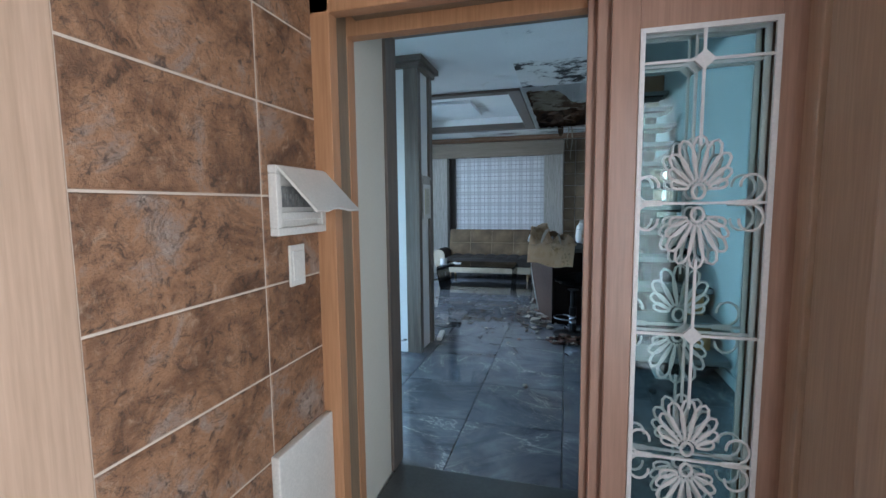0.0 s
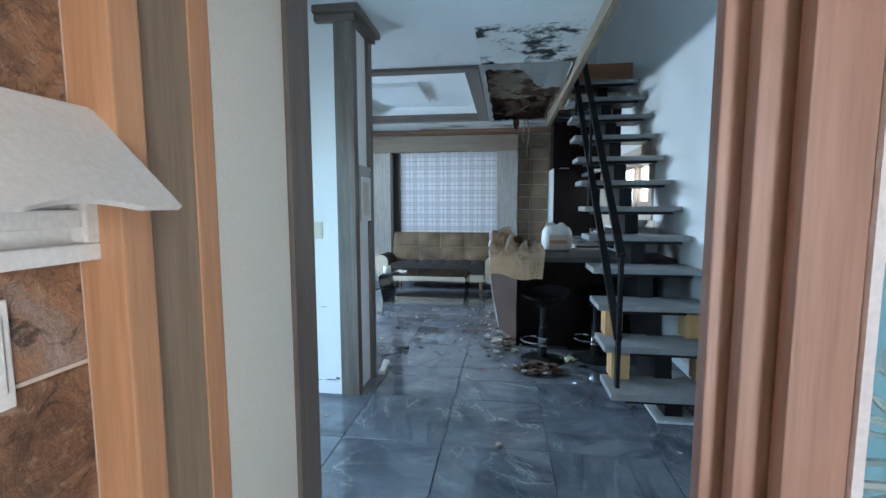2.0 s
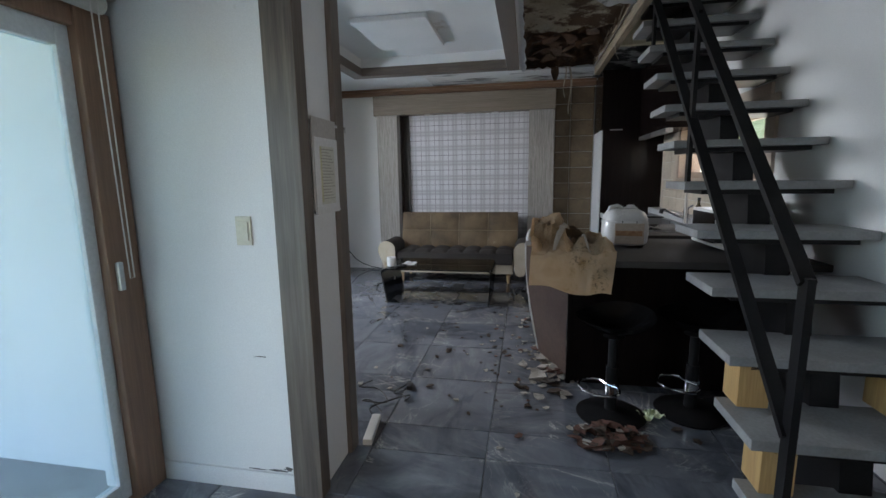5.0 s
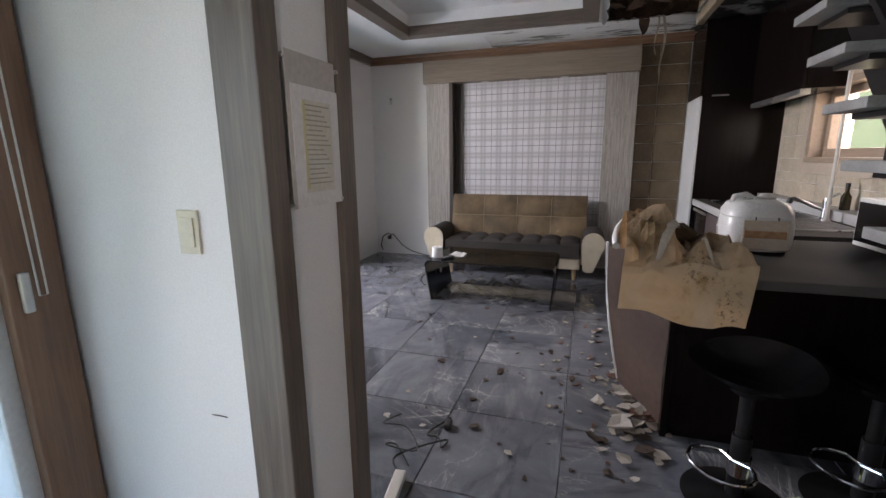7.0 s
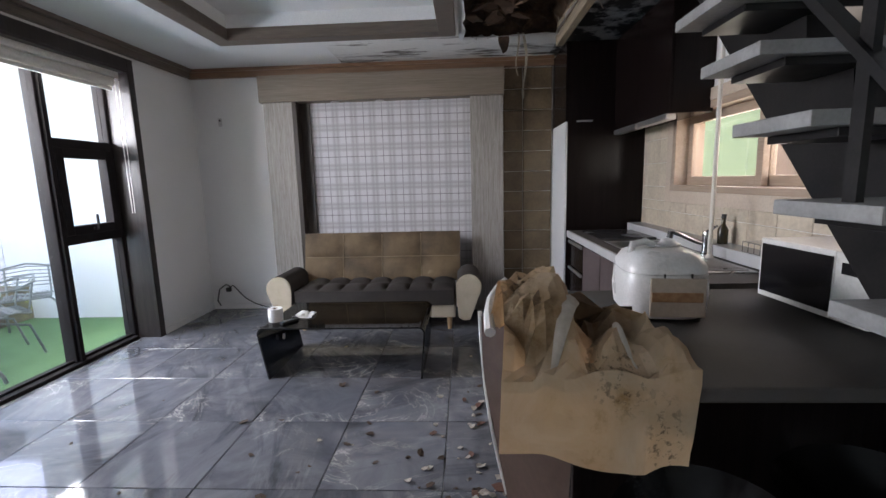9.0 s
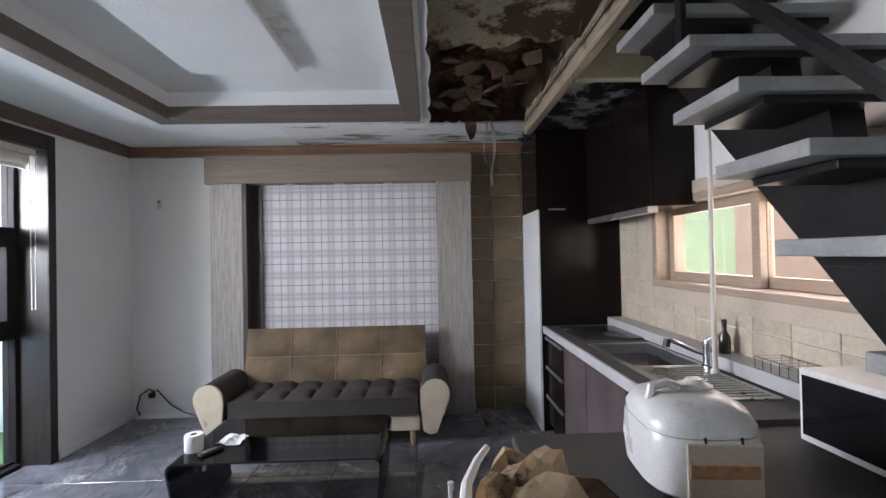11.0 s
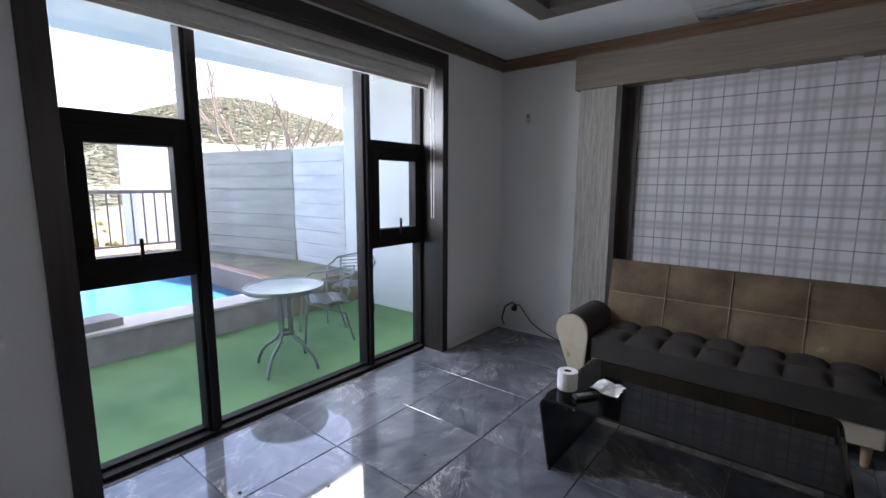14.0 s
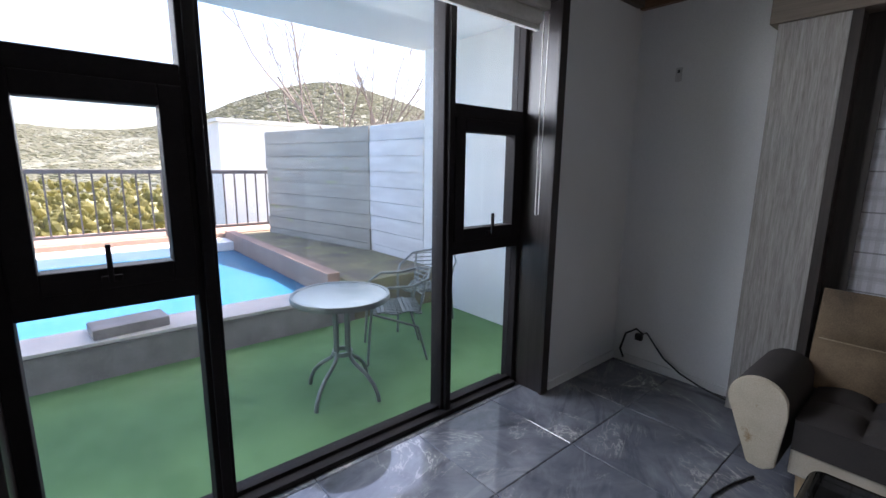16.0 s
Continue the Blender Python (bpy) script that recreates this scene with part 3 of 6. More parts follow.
# ---- outdoors ----
setting("ground", boxes((-400, 300, -300, 400, -3.2, -3.0)), GROUND, "grassy ground around the house", "ground")
setting("terrace_turf", boxes((-5.62, -3.6, -1.0, 8.85, -0.3, -0.1)), TURF, "green artificial turf on the covered terrace", "ground")
setting("terrace_slab", boxes((-11.0, -5.62, -2.0, 9.2, -3.0, -0.12)), CONCRETE, "concrete base under pool and deck", "ground")
setting("pool_curb", boxes((-5.95, -5.6, -1.0, 7.75, -0.2, 0.17), (-5.66, -5.585, -1.0, 7.75, 0.15, 0.165), bevel=0.006), STONE_CURB, "grey stone curb of the pool", "pavement")
setting("pool_coping", boxes((-5.97, -5.58, -1.0, 7.75, 0.172, 0.2), bevel=0.006), surface("pale_coping_stone", (0.42, 0.39, 0.38), (0.55, 0.52, 0.5), 0.7, 4.0, 60.0, 0.2), "pale stone coping on the pool curb", "pavement")
setting("pool_water", boxes((-9.3, -5.95, -1.0, 7.6, -0.12, 0.1)), WATER, "bright blue still pool water", "water")
setting("pool_far_edge", boxes((-9.8, -9.3, -1.0, 7.6, -0.12, 0.24), bevel=0.01), WHITE_RENDER, "pale coping at the far side of the pool", "pavement")
setting("pool_deck_edge", boxes((-9.8, -5.9, 7.6, 7.745, -0.1, 0.36), bevel=0.012), surface("pinkish_brown_edging", (0.26, 0.17, 0.14), (0.36, 0.25, 0.2), 0.8, 3.0, 60.0, 0.3), "pinkish-brown edging board of the raised deck", "pavement")
setting("pool_deck", boxes((-9.8, -5.6, 7.75, 8.9, -0.1, 0.3), bevel=0.01), surface("mossy_deck", (0.13, 0.105, 0.09), (0.26, 0.24, 0.13), 0.85, 2.6, 50.0, 0.4, spots=((0.3, 0.34, 0.1), 3.0, 0.6)), "mossy raised deck beside the pool", "pavement")
setting("far_deck", boxes((-11.0, -9.8, -2.0, 8.9, -0.12, 0.32), bevel=0.01), DECK, "sunlit brown timber deck", "pavement")
setting("wall_terrace", boxes((-5.85, -3.6, 8.85, 9.05, -0.3, 2.9)), WHITE_RENDER, "white rendered side wall of the terrace", "wall")
setting("terrace_roof", boxes((-5.9, -3.6, -2.0, 9.3, 2.78, 3.1)), WHITE_RENDER, "white soffit roofing the terrace", "ceiling")

# ---- things: entrance ----
WHITE_PLASTIC = surface("white_plastic", (0.6, 0.57, 0.52), (0.68, 0.65, 0.6), 0.35, 3.0, 120.0, 0.03)
CREAM_PLASTIC = surface("cream_plastic", (0.55, 0.52, 0.4), (0.62, 0.59, 0.48), 0.35)
BLACK_STEEL = surface("black_painted_steel", (0.008, 0.008, 0.009), (0.018, 0.017, 0.017), 0.4, 6.0, 80.0, 0.05)
BLACK_STEEL.node_tree.nodes["Principled BSDF"].inputs["Specular IOR Level"].default_value = 0.15
CHROME = surface("chrome", (0.62, 0.63, 0.65), (0.7, 0.7, 0.72), 0.14, 4.0, 100.0, 0.0, 1.0)
BRUSHED = surface("brushed_aluminium", (0.5, 0.5, 0.5), (0.62, 0.62, 0.62), 0.32, 4.0, 90.0, 0.03, 0.9)
WHITE_IRON = surface("white_painted_iron", (0.72, 0.7, 0.7), (0.8, 0.78, 0.78), 0.4, 6.0, 90.0, 0.04)

panel = thing("breaker_panel", (-0.723, 1.345, 1.395), "white plastic fuse box with its lid hanging half open", "fuse box")
part("frame", boxes((0, 0.03, -0.14, 0.14, 0.082, 0.107), (0, 0.03, -0.14, 0.14, -0.107, -0.082), (0, 0.03, -0.14, -0.115, -0.082, 0.082), (0, 0.03, 0.115, 0.14, -0.082, 0.082), bevel=0.004), WHITE_PLASTIC, panel)
part("backing", boxes((0, 0.006, -0.115, 0.115, -0.082, 0.082)), WHITE_PLASTIC, panel)
BREAKER = surface("grey_breakers", (0.1, 0.1, 0.1), (0.2, 0.2, 0.19), 0.5, 30.0)
for k in range(7):
    part("breaker", boxes((0.006, 0.02, -0.1 + 0.0288 * k, -0.0735 + 0.0288 * k, -0.02, 0.045), (0.02, 0.026, -0.09 + 0.0288 * k, -0.083 + 0.0288 * k, 0.005, 0.022), bevel=0.002), BREAKER, panel, "dark grey breaker")
part("rail", boxes((0.006, 0.024, -0.115, 0.115, -0.06, -0.035), bevel=0.003), WHITE_PLASTIC, panel)
bm = bmesh.new()
lid = [(-0.135, 0.0), (0.135, 0.0)] + [(0.135 - 0.27 * k / 12, -0.185 + (0.012 * math.cos((k / 12 - 0.5) * 6.28) if 2 < k < 10 else 0)) for k in range(13)]
prism(bm, lid, "x", -0.004, 0.004)
bmesh.ops.rotate(bm, verts=bm.verts, cent=(0, 0, 0), matrix=Matrix.Rotation(radians(-44), 3, "Y"))
bmesh.ops.translate(bm, verts=bm.verts, vec=(0.032, 0, 0.1))
part("lid", bm, WHITE_PLASTIC, panel, "hinged white lid with a wavy lower edge")


def wall_switch(at, rz, label, rockers=1, material=WHITE_PLASTIC, w=0.07, h=0.12):
    sw = thing("light_switch", at, label, "light switch", "", rz)
    part("plate", boxes((0, 0.009, -w / 2, w / 2, -h / 2, h / 2), bevel=0.003), material, sw)
    part("rocker", boxes((0.009, 0.014, -w / 2 + 0.012, w / 2 - 0.012, -h / 2 + 0.02, h / 2 - 0.02), bevel=0.002), material, sw)
    return sw


wall_switch((-0.723, 1.33, 1.185), 0, "white two-gang light switch on slate tiles", w=0.082, h=0.135)
wall_switch((-1.428, 3.91, 1.19), -90, "cream light switch on the white hall wall", material=CREAM_PLASTIC)
wall_switch((XR, 3.168, 1.09), 180, "cream light switch on the wall beside the stairs", material=CREAM_PLASTIC)
low = thing("wall_panel", (-0.723, 1.32, -0.12), "plain white low cover panel against the tiled wall", "panel")
part("cover", boxes((0, 0.03, -0.165, 0.16, 0, 0.735), bevel=0.006), WHITE_PLASTIC, low)


def spiral(cx, cz, r, side, up):
    return [(cx + side * r * (1 - 0.65 * k / 16) * math.cos(radians(-200 + 25 * k)), 0, cz + up * r * (1 - 0.65 * k / 16) * math.sin(radians(-200 + 25 * k))) for k in range(17)]


def rosette(bm, cx, cz, up):
    """A fan of nine looped petals round an oval ring."""
    tube(bm, [(cx + 0.017 * math.cos(k * 0.5236), 0, cz + up * 0.0 + 0.022 * math.sin(k * 0.5236)) for k in range(12)], 0.005, 5, True)
    for p in range(9):
        a = radians(90 + (p - 4) * 17.5)
        length = (0.165, 0.157, 0.134, 0.105, 0.08)[abs(p - 4)]
        wd = (0.027, 0.026, 0.024, 0.021, 0.018)[abs(p - 4)]
        loop = []
        for k in range(12):
            th = k / 12 * 2 * math.pi
            d = 0.03 + (length - 0.03) * (0.5 - 0.5 * math.cos(th))
            w = wd * math.sin(th) * (0.35 + 0.65 * (0.5 - 0.5 * math.cos(th)))
            loop.append((cx + d * math.cos(a) - w * math.sin(a), 0, cz + up * (d * math.sin(a) + w * math.cos(a))))
        tube(bm, loop, 0.0045, 5, True)


def sliding_door(y, x0, lead, roses, gems, bars, label):
    d = thing("sliding_door", (x0, y, -0.1), label, "sliding door", "three-panel sliding door")
    part("stile", boxes((lead, 0.122, -0.016, 0.016, 0, 2.14), bevel=0.003), BROWN_WOOD, d)
    part("stile", boxes((0.49, 0.575, -0.016, 0.016, 0, 2.14), bevel=0.003), BROWN_WOOD, d)
    part("rail", boxes((0.122, 0.49, -0.016, 0.016, 1.995, 2.14), bevel=0.003), BROWN_WOOD, d)
    part("rail", boxes((0.122, 0.49, -0.016, 0.016, 0, 0.25), bevel=0.003), BROWN_WOOD, d)
    g = part("pane", boxes((0.122, 0.49, -0.003, 0.003, 0.25, 1.995)), DOOR_GLASS, d, "bluish tinted glass")
    g.visible_shadow = False
    part("grille_frame", boxes((0.122, 0.136, -0.024, -0.012, 0.25, 1.995), (0.475, 0.49, -0.024, -0.012, 0.25, 1.995), (0.136, 0.475, -0.024, -0.012, 1.98, 1.995), (0.136, 0.475, -0.024, -0.012, 0.25, 0.265)), WHITE_IRON, d, "white iron border")
    bm = bmesh.new()
    cx = 0.297
    for z in bars:
        box(bm, 0.136, 0.475, -0.022, -0.014, z - 0.004, z + 0.004)
    zs = sorted([0.265] + [r - 0.17 for r in roses] + [r + 0.17 for r in roses] + [1.98])
    for a, b in zip(zs[::2], zs[1::2]):
        box(bm, cx - 0.004, cx + 0.004, -0.022, -0.014, a, b)
    for z in gems:
        prism(bm, [(cx - 0.03, z), (cx, z - 0.03), (cx + 0.03, z), (cx, z + 0.03)], "y", -0.024, -0.012)
    part("grille_bars", bm, WHITE_IRON, d, "thin white bars with diamond bosses")
    for z in roses:
        bm = bmesh.new()
        rosette(bm, cx, z + 0.035, 1)
        rosette(bm, cx, z - 0.035, -1)
        for side in (-1, 1):
            for up in (-1, 1):
                tube(bm, [(cx + side * 0.1, 0, z + up * 0.004), (cx + side * 0.15, 0, z + up * 0.006)] + [(cx + side * (0.138 + 0.038 * (1 - 0.25 * k / 9) * math.cos(radians(-70 + 28 * k))), 0, z + up * (0.048 + 0.042 * (1 - 0.25 * k / 9) * math.sin(radians(-70 + 28 * k)))) for k in range(10)], 0.0045, 5)
        bmesh.ops.translate(bm, verts=bm.verts, vec=(0, -0.018, 0))
        part("rosette", bm, WHITE_IRON, d, "white iron double fan ornament with scrolls")
    return d


sliding_door(1.572, 0.222, 0.041, (1.475, 0.66), (1.893, 1.066), (1.893, 1.475, 1.066, 0.66), "brown sliding door leaf with white scrollwork over glass")
sliding_door(1.617, 0.212, 0.012, (1.475, 0.66), (1.893, 1.066), (1.893, 1.475, 1.066, 0.66), "middle brown sliding door leaf stacked behind the first")
sliding_door(1.662, 0.202, -0.006, (1.075,), (1.893,), (1.893, 1.075), "rear brown sliding door leaf stacked behind the others")

# ---- things: hall ----
PAPER = surface("aged_notice_paper", (0.58, 0.56, 0.48), (0.66, 0.64, 0.57), 0.7, 4.0, 80.0, 0.05)
notice = thing("notice_board", (-1.139, 4.09, 1.42), "printed notice in a clear holder on the wall end", "notice")
part("holder", boxes((0, 0.004, -0.115, 0.115, -0.17, 0.23), bevel=0.001), surface("cloudy_acrylic", (0.5, 0.47, 0.43), (0.56, 0.53, 0.5), 0.2), notice)
part("sheet", boxes((0.004, 0.006, -0.1, 0.12, -0.17, 0.15)), surface("white_sheet", (0.68, 0.67, 0.65), (0.74, 0.73, 0.72), 0.6), notice, "white printed sheet")
part("printed_block", boxes((0.006, 0.0075, -0.06, 0.08, -0.13, 0.115)), PAPER, notice, "yellowed block of small print")
INK = surface("faded_ink", (0.34, 0.32, 0.26), (0.42, 0.4, 0.33), 0.7)
part("marked_strip", boxes((0.0075, 0.0081, -0.058, -0.044, -0.12, 0.112)), surface("yellow_marker", (0.56, 0.53, 0.3), (0.62, 0.59, 0.38), 0.7), notice, "strip of yellow marker")
for k in range(17):
    part("print_line", boxes((0.0075, 0.0082, -0.05 + 0.004 * (k % 3), 0.07 - 0.013 * (k * 7 % 4), 0.1 - k * 0.013, 0.104 - k * 0.013)), INK, notice, "line of faded small print")
for y, z in ((-0.125, 0.21), (0.125, 0.21), (-0.12, -0.16), (0.12, -0.16)):
    part("screw", lathe(bmesh.new(), [(0, 0.0), (0.006, 0.0), (0.006, 0.008), (0, 0.01)], 8), BRUSHED, notice).matrix_basis = pose(0, y, z, 0, 90, 0)

CABLE_BLACK = surface("black_cable", (0.01, 0.01, 0.01), (0.02, 0.02, 0.02), 0.5)


def wiggle(p0, p1, n, amp, seed, z=0.008):
    r = random.Random(seed)
    a, b = Vector(p0), Vector(p1)
    pts = []
    for k in range(n + 1):
        p = a.lerp(b, k / n) + Vector((r.uniform(-amp, amp), r.uniform(-amp, amp), 0)) * (0 < k < n)
        pts.append(Vector((p.x, p.y, max(z, p.z))))
    out = []
    for i in range(len(pts) - 1):
        q = [pts[max(0, i - 1)], pts[i], pts[i + 1], pts[min(len(pts) - 1, i + 2)]]
        for s in range(5):
            t = s / 5
            out.append(0.5 * ((2 * q[1]) + (q[2] - q[0]) * t + (2 * q[0] - 5 * q[1] + 4 * q[2] - q[3]) * t * t + (3 * q[1] - q[0] - 3 * q[2] + q[3]) * t ** 3))
    return out + [pts[-1]]


strip = thing("power_strip", (-1.105, 4.42, 0), "white power strip on the floor with a tangled black cord", "power strip", "", 8)
part("body", boxes((-0.025, 0.025, -0.12, 0.14, 0, 0.035), bevel=0.006), WHITE_PLASTIC, strip)
bm = bmesh.new()
tube(bm, wiggle((0, 0.14, 0.02), (0.15, 0.6, 0.01), 7, 0.11, 4), 0.005, 6)
tube(bm, wiggle((0.02, 0.2, 0.01), (-0.1, 0.52, 0.06), 6, 0.1, 9), 0.004, 6)
part("cord", bm, CABLE_BLACK, strip, "black tangled cord")
part("plug", boxes((0.13, 0.17, 0.5, 0.56, 0, 0.03), bevel=0.008), CABLE_BLACK, strip)

blind = thing("roller_blind", (-1.9, 3.05, 2.1), "rolled-up cream blind above the hall door", "blind")
part("headbox", boxes((-0.09, 0.02, -0.78, 0.83, 0.0, 0.09), bevel=0.01), surface("cream_blind", (0.55, 0.53, 0.48), (0.62, 0.6, 0.55), 0.6), blind)
part("roll", tube(bmesh.new(), [(-0.03, -0.76, -0.02), (-0.03, 0.8, -0.02)], 0.035, 12), surface("cream_blind_cloth", (0.5, 0.48, 0.43), (0.58, 0.56, 0.5), 0.8), blind, smooth=True)
part("pull_chain", tube(bmesh.new(), [(0.0, 0.76, 0.0), (0.0, 0.77, -1.1), (0.0, 0.75, -1.1), (0.0, 0.73, 0.0)], 0.003, 5), WHITE_PLASTIC, blind)

# ---- things: staircase ----
TREAD = surface("grey_concrete_tread", (0.19, 0.19, 0.19), (0.3, 0.3, 0.3), 0.6, 5.0, 70.0, 0.15)
PINE = wood("yellow_pine_block", (0.42, 0.24, 0.09), (0.56, 0.36, 0.15), 0.5)
stairs = thing("staircase", (0.95, 3.725, 0), "open staircase of grey treads on a black steel spine", "staircase")
RISE, RUN, NT = 0.2338, 0.2275, 12
STEP = 0.183
tread_bm = boxes((-0.395, 0.393, 0, 0.34, -0.042, 0), bevel=0.004)
tread_me = mesh_of(tread_bm, TREAD, "tread")
plate_me = mesh_of(boxes((-0.3, 0.33, 0.03, 0.31, -0.068, -0.043), bevel=0.003), BLACK_STEEL, "tread_plate")
block_me = mesh_of(boxes((-0.06, 0.06, 0.05, 0.19, 0, RISE - 0.043), bevel=0.003), PINE, "pine_block")
for k in range(NT):
    for nm, me in (("tread", tread_me), ("tread_plate", plate_me)):
        o = new(nm, me)
        o.parent = stairs
        o.matrix_basis = pose(0, k * RUN, STEP + k * RISE)
    if k < 2:
        for x in (-0.28, 0.27):
            o = tagged(new("support_block", block_me), "yellow pine block with a dark knot")
            o.parent = stairs
            o.matrix_basis = pose(x, k * RUN + RUN - 0.02, STEP + k * RISE)
# stepped steel spine
pts = []
for k in range(NT):
    pts += [(0.1 + k * RUN, STEP - 0.068 + k * RISE), (0.3 + k * RUN, STEP - 0.068 + k * RISE)]
under = [(0.1 + (NT - 1) * RUN + 0.42, 0.097 + (NT - 1) * RISE), (0.62, 0.02), (0.5, 0.0), (0.1, 0.0)]
part("spine", prism(bmesh.new(), pts + under, "x", -0.04, 0.07), BLACK_STEEL, stairs)
bm = bmesh.new()


def flat_bar(bm, a, b, w=0.05, t=0.025):
    a, b = Vector(a), Vector(b)
    m = Matrix.Translation(a) @ (b - a).to_track_quat("Z", "X").to_matrix().to_4x4()
    for v in box(bm, -t / 2, t / 2, -w / 2, w / 2, 0, (b - a).length):
        v.co = m @ v.co


SL = RISE / RUN
XH = -0.335
flat_bar(bm, (XH, 0.12, STEP), (XH, 0.12, 1.06))
part("rail_post", bm, BLACK_STEEL, stairs)
bm = bmesh.new()
flat_bar(bm, (XH, 0.12, 1.04), (XH, 2.35, 1.04 + 2.23 * SL))
part("handrail", bm, BLACK_STEEL, stairs)
bm = bmesh.new()
flat_bar(bm, (XH, 0.12, 0.5), (XH, 2.55, 0.5 + 2.43 * SL))
part("lower_rail", bm, BLACK_STEEL, stairs)
for k in (5, 9):
    bm = bmesh.new()
    flat_bar(bm, (XH, k * RUN + 0.15, STEP + k * RISE), (XH, k * RUN + 0.15, STEP + k * RISE + 0.9), 0.04, 0.02)
    part("baluster", bm, BLACK_STEEL, stairs)
part("foot_plate", boxes((-0.11, 0.14, 0.02, 0.3, 0, 0.014), bevel=0.003), surface("chipped_white_plate", (0.5, 0.5, 0.5), (0.64, 0.64, 0.64), 0.5, 8.0, 60.0, 0.1, spots=((0.05, 0.05, 0.05), 14.0, 0.6)), stairs, "chipped white floor plate")
part("landing_board", boxes((-0.395, 0.395, NT * RUN + 0.1, NT * RUN + 0.14, NT * RISE - 0.02, NT * RISE + 0.22), bevel=0.004), ORANGE_WOOD, stairs, "orange-brown board at the head of the stairs")

# ---- things: bar and kitchen ----
WORKTOP = surface("grey_speckled_worktop", (0.04, 0.036, 0.033), (0.07, 0.064, 0.06), 0.75, 4.0, 300.0, 0.05, spots=((0.3, 0.28, 0.26), 260.0, 0.68))
TOP_EDGE = surface("pale_worktop_edge", (0.4, 0.4, 0.4), (0.5, 0.5, 0.5), 0.35, 4.0, 200.0, 0.03)
CAB_DARK = wood("dark_wenge_front", (0.006, 0.004, 0.004), (0.012, 0.008, 0.0075), 0.2, "z", 1.0, 0.05)
CAB_WORN = surface("worn_plum_brown_front", (0.05, 0.035, 0.035), (0.11, 0.085, 0.085), 0.5, 3.0, 40.0, 0.1, spots=((0.03, 0.02, 0.02), 5.0, 0.62))
CAB_DARK.node_tree.nodes["Principled BSDF"].inputs["Specular IOR Level"].default_value = 0.12
bar = thing("bar_counter", (0, 4.95, 0), "dark breakfast bar with a grey worktop", "bar counter")
part("front_panel", boxes((0.03, 1.3, 0.28, 0.31, 0, 0.855), bevel=0.003), CAB_DARK, bar)
part("end_panel", boxes((0.0, 0.03, 0.25, 0.95, 0, 0.855), bevel=0.003), CAB_DARK, bar)
part("body", boxes((0.03, 1.3, 0.31, 0.95, 0.05, 0.855)), CAB_DARK, bar)
part("worktop", boxes((-0.04, 1.355, 0.0, 1.0, 0.857, 0.898), bevel=0.006), WORKTOP, bar, "grey speckled stone worktop")
LAMINATE = surface("peeling_brown_laminate", (0.1, 0.06, 0.045), (0.17, 0.11, 0.085), 0.45, 2.5, 30.0, 0.1, spots=((0.03, 0.018, 0.012), 5.0, 0.66))
bm = bmesh.new()
grid = []
for i in range(13):
    u = i / 12
    row = []
    for j in range(7):
        v = j / 6
        bow = -(0.275 - 0.11 * u) * v - 0.025 * math.sin(u * 3.1) * v
        row.append(bm.verts.new((bow + 0.006 * math.sin(7 * u + 3 * v), 0.26 + 0.41 * v + 0.03 * u, 0.88 - 0.84 * u)))
    grid.append(row)
for a, b in zip(grid, grid[1:]):
    for j in range(6):
        bm.faces.new((a[j], a[j + 1], b[j + 1], b[j]))
bmesh.ops.solidify(bm, geom=bm.faces, thickness=0.006)
part("peeling_sheet", bm, LAMINATE, bar, "brown laminate sheet peeling off the end", True)
part("peeled_edge", tube(bmesh.new(), [(-(0.28 - 0.11 * u) - 0.025 * math.sin(u * 3.1), 0.675 + 0.03 * u, 0.9 - 0.84 * u) for u in (0, 0.2, 0.4, 0.6, 0.8, 1.0)], 0.009, 6), PAINT, bar, "white torn backing edge", True)


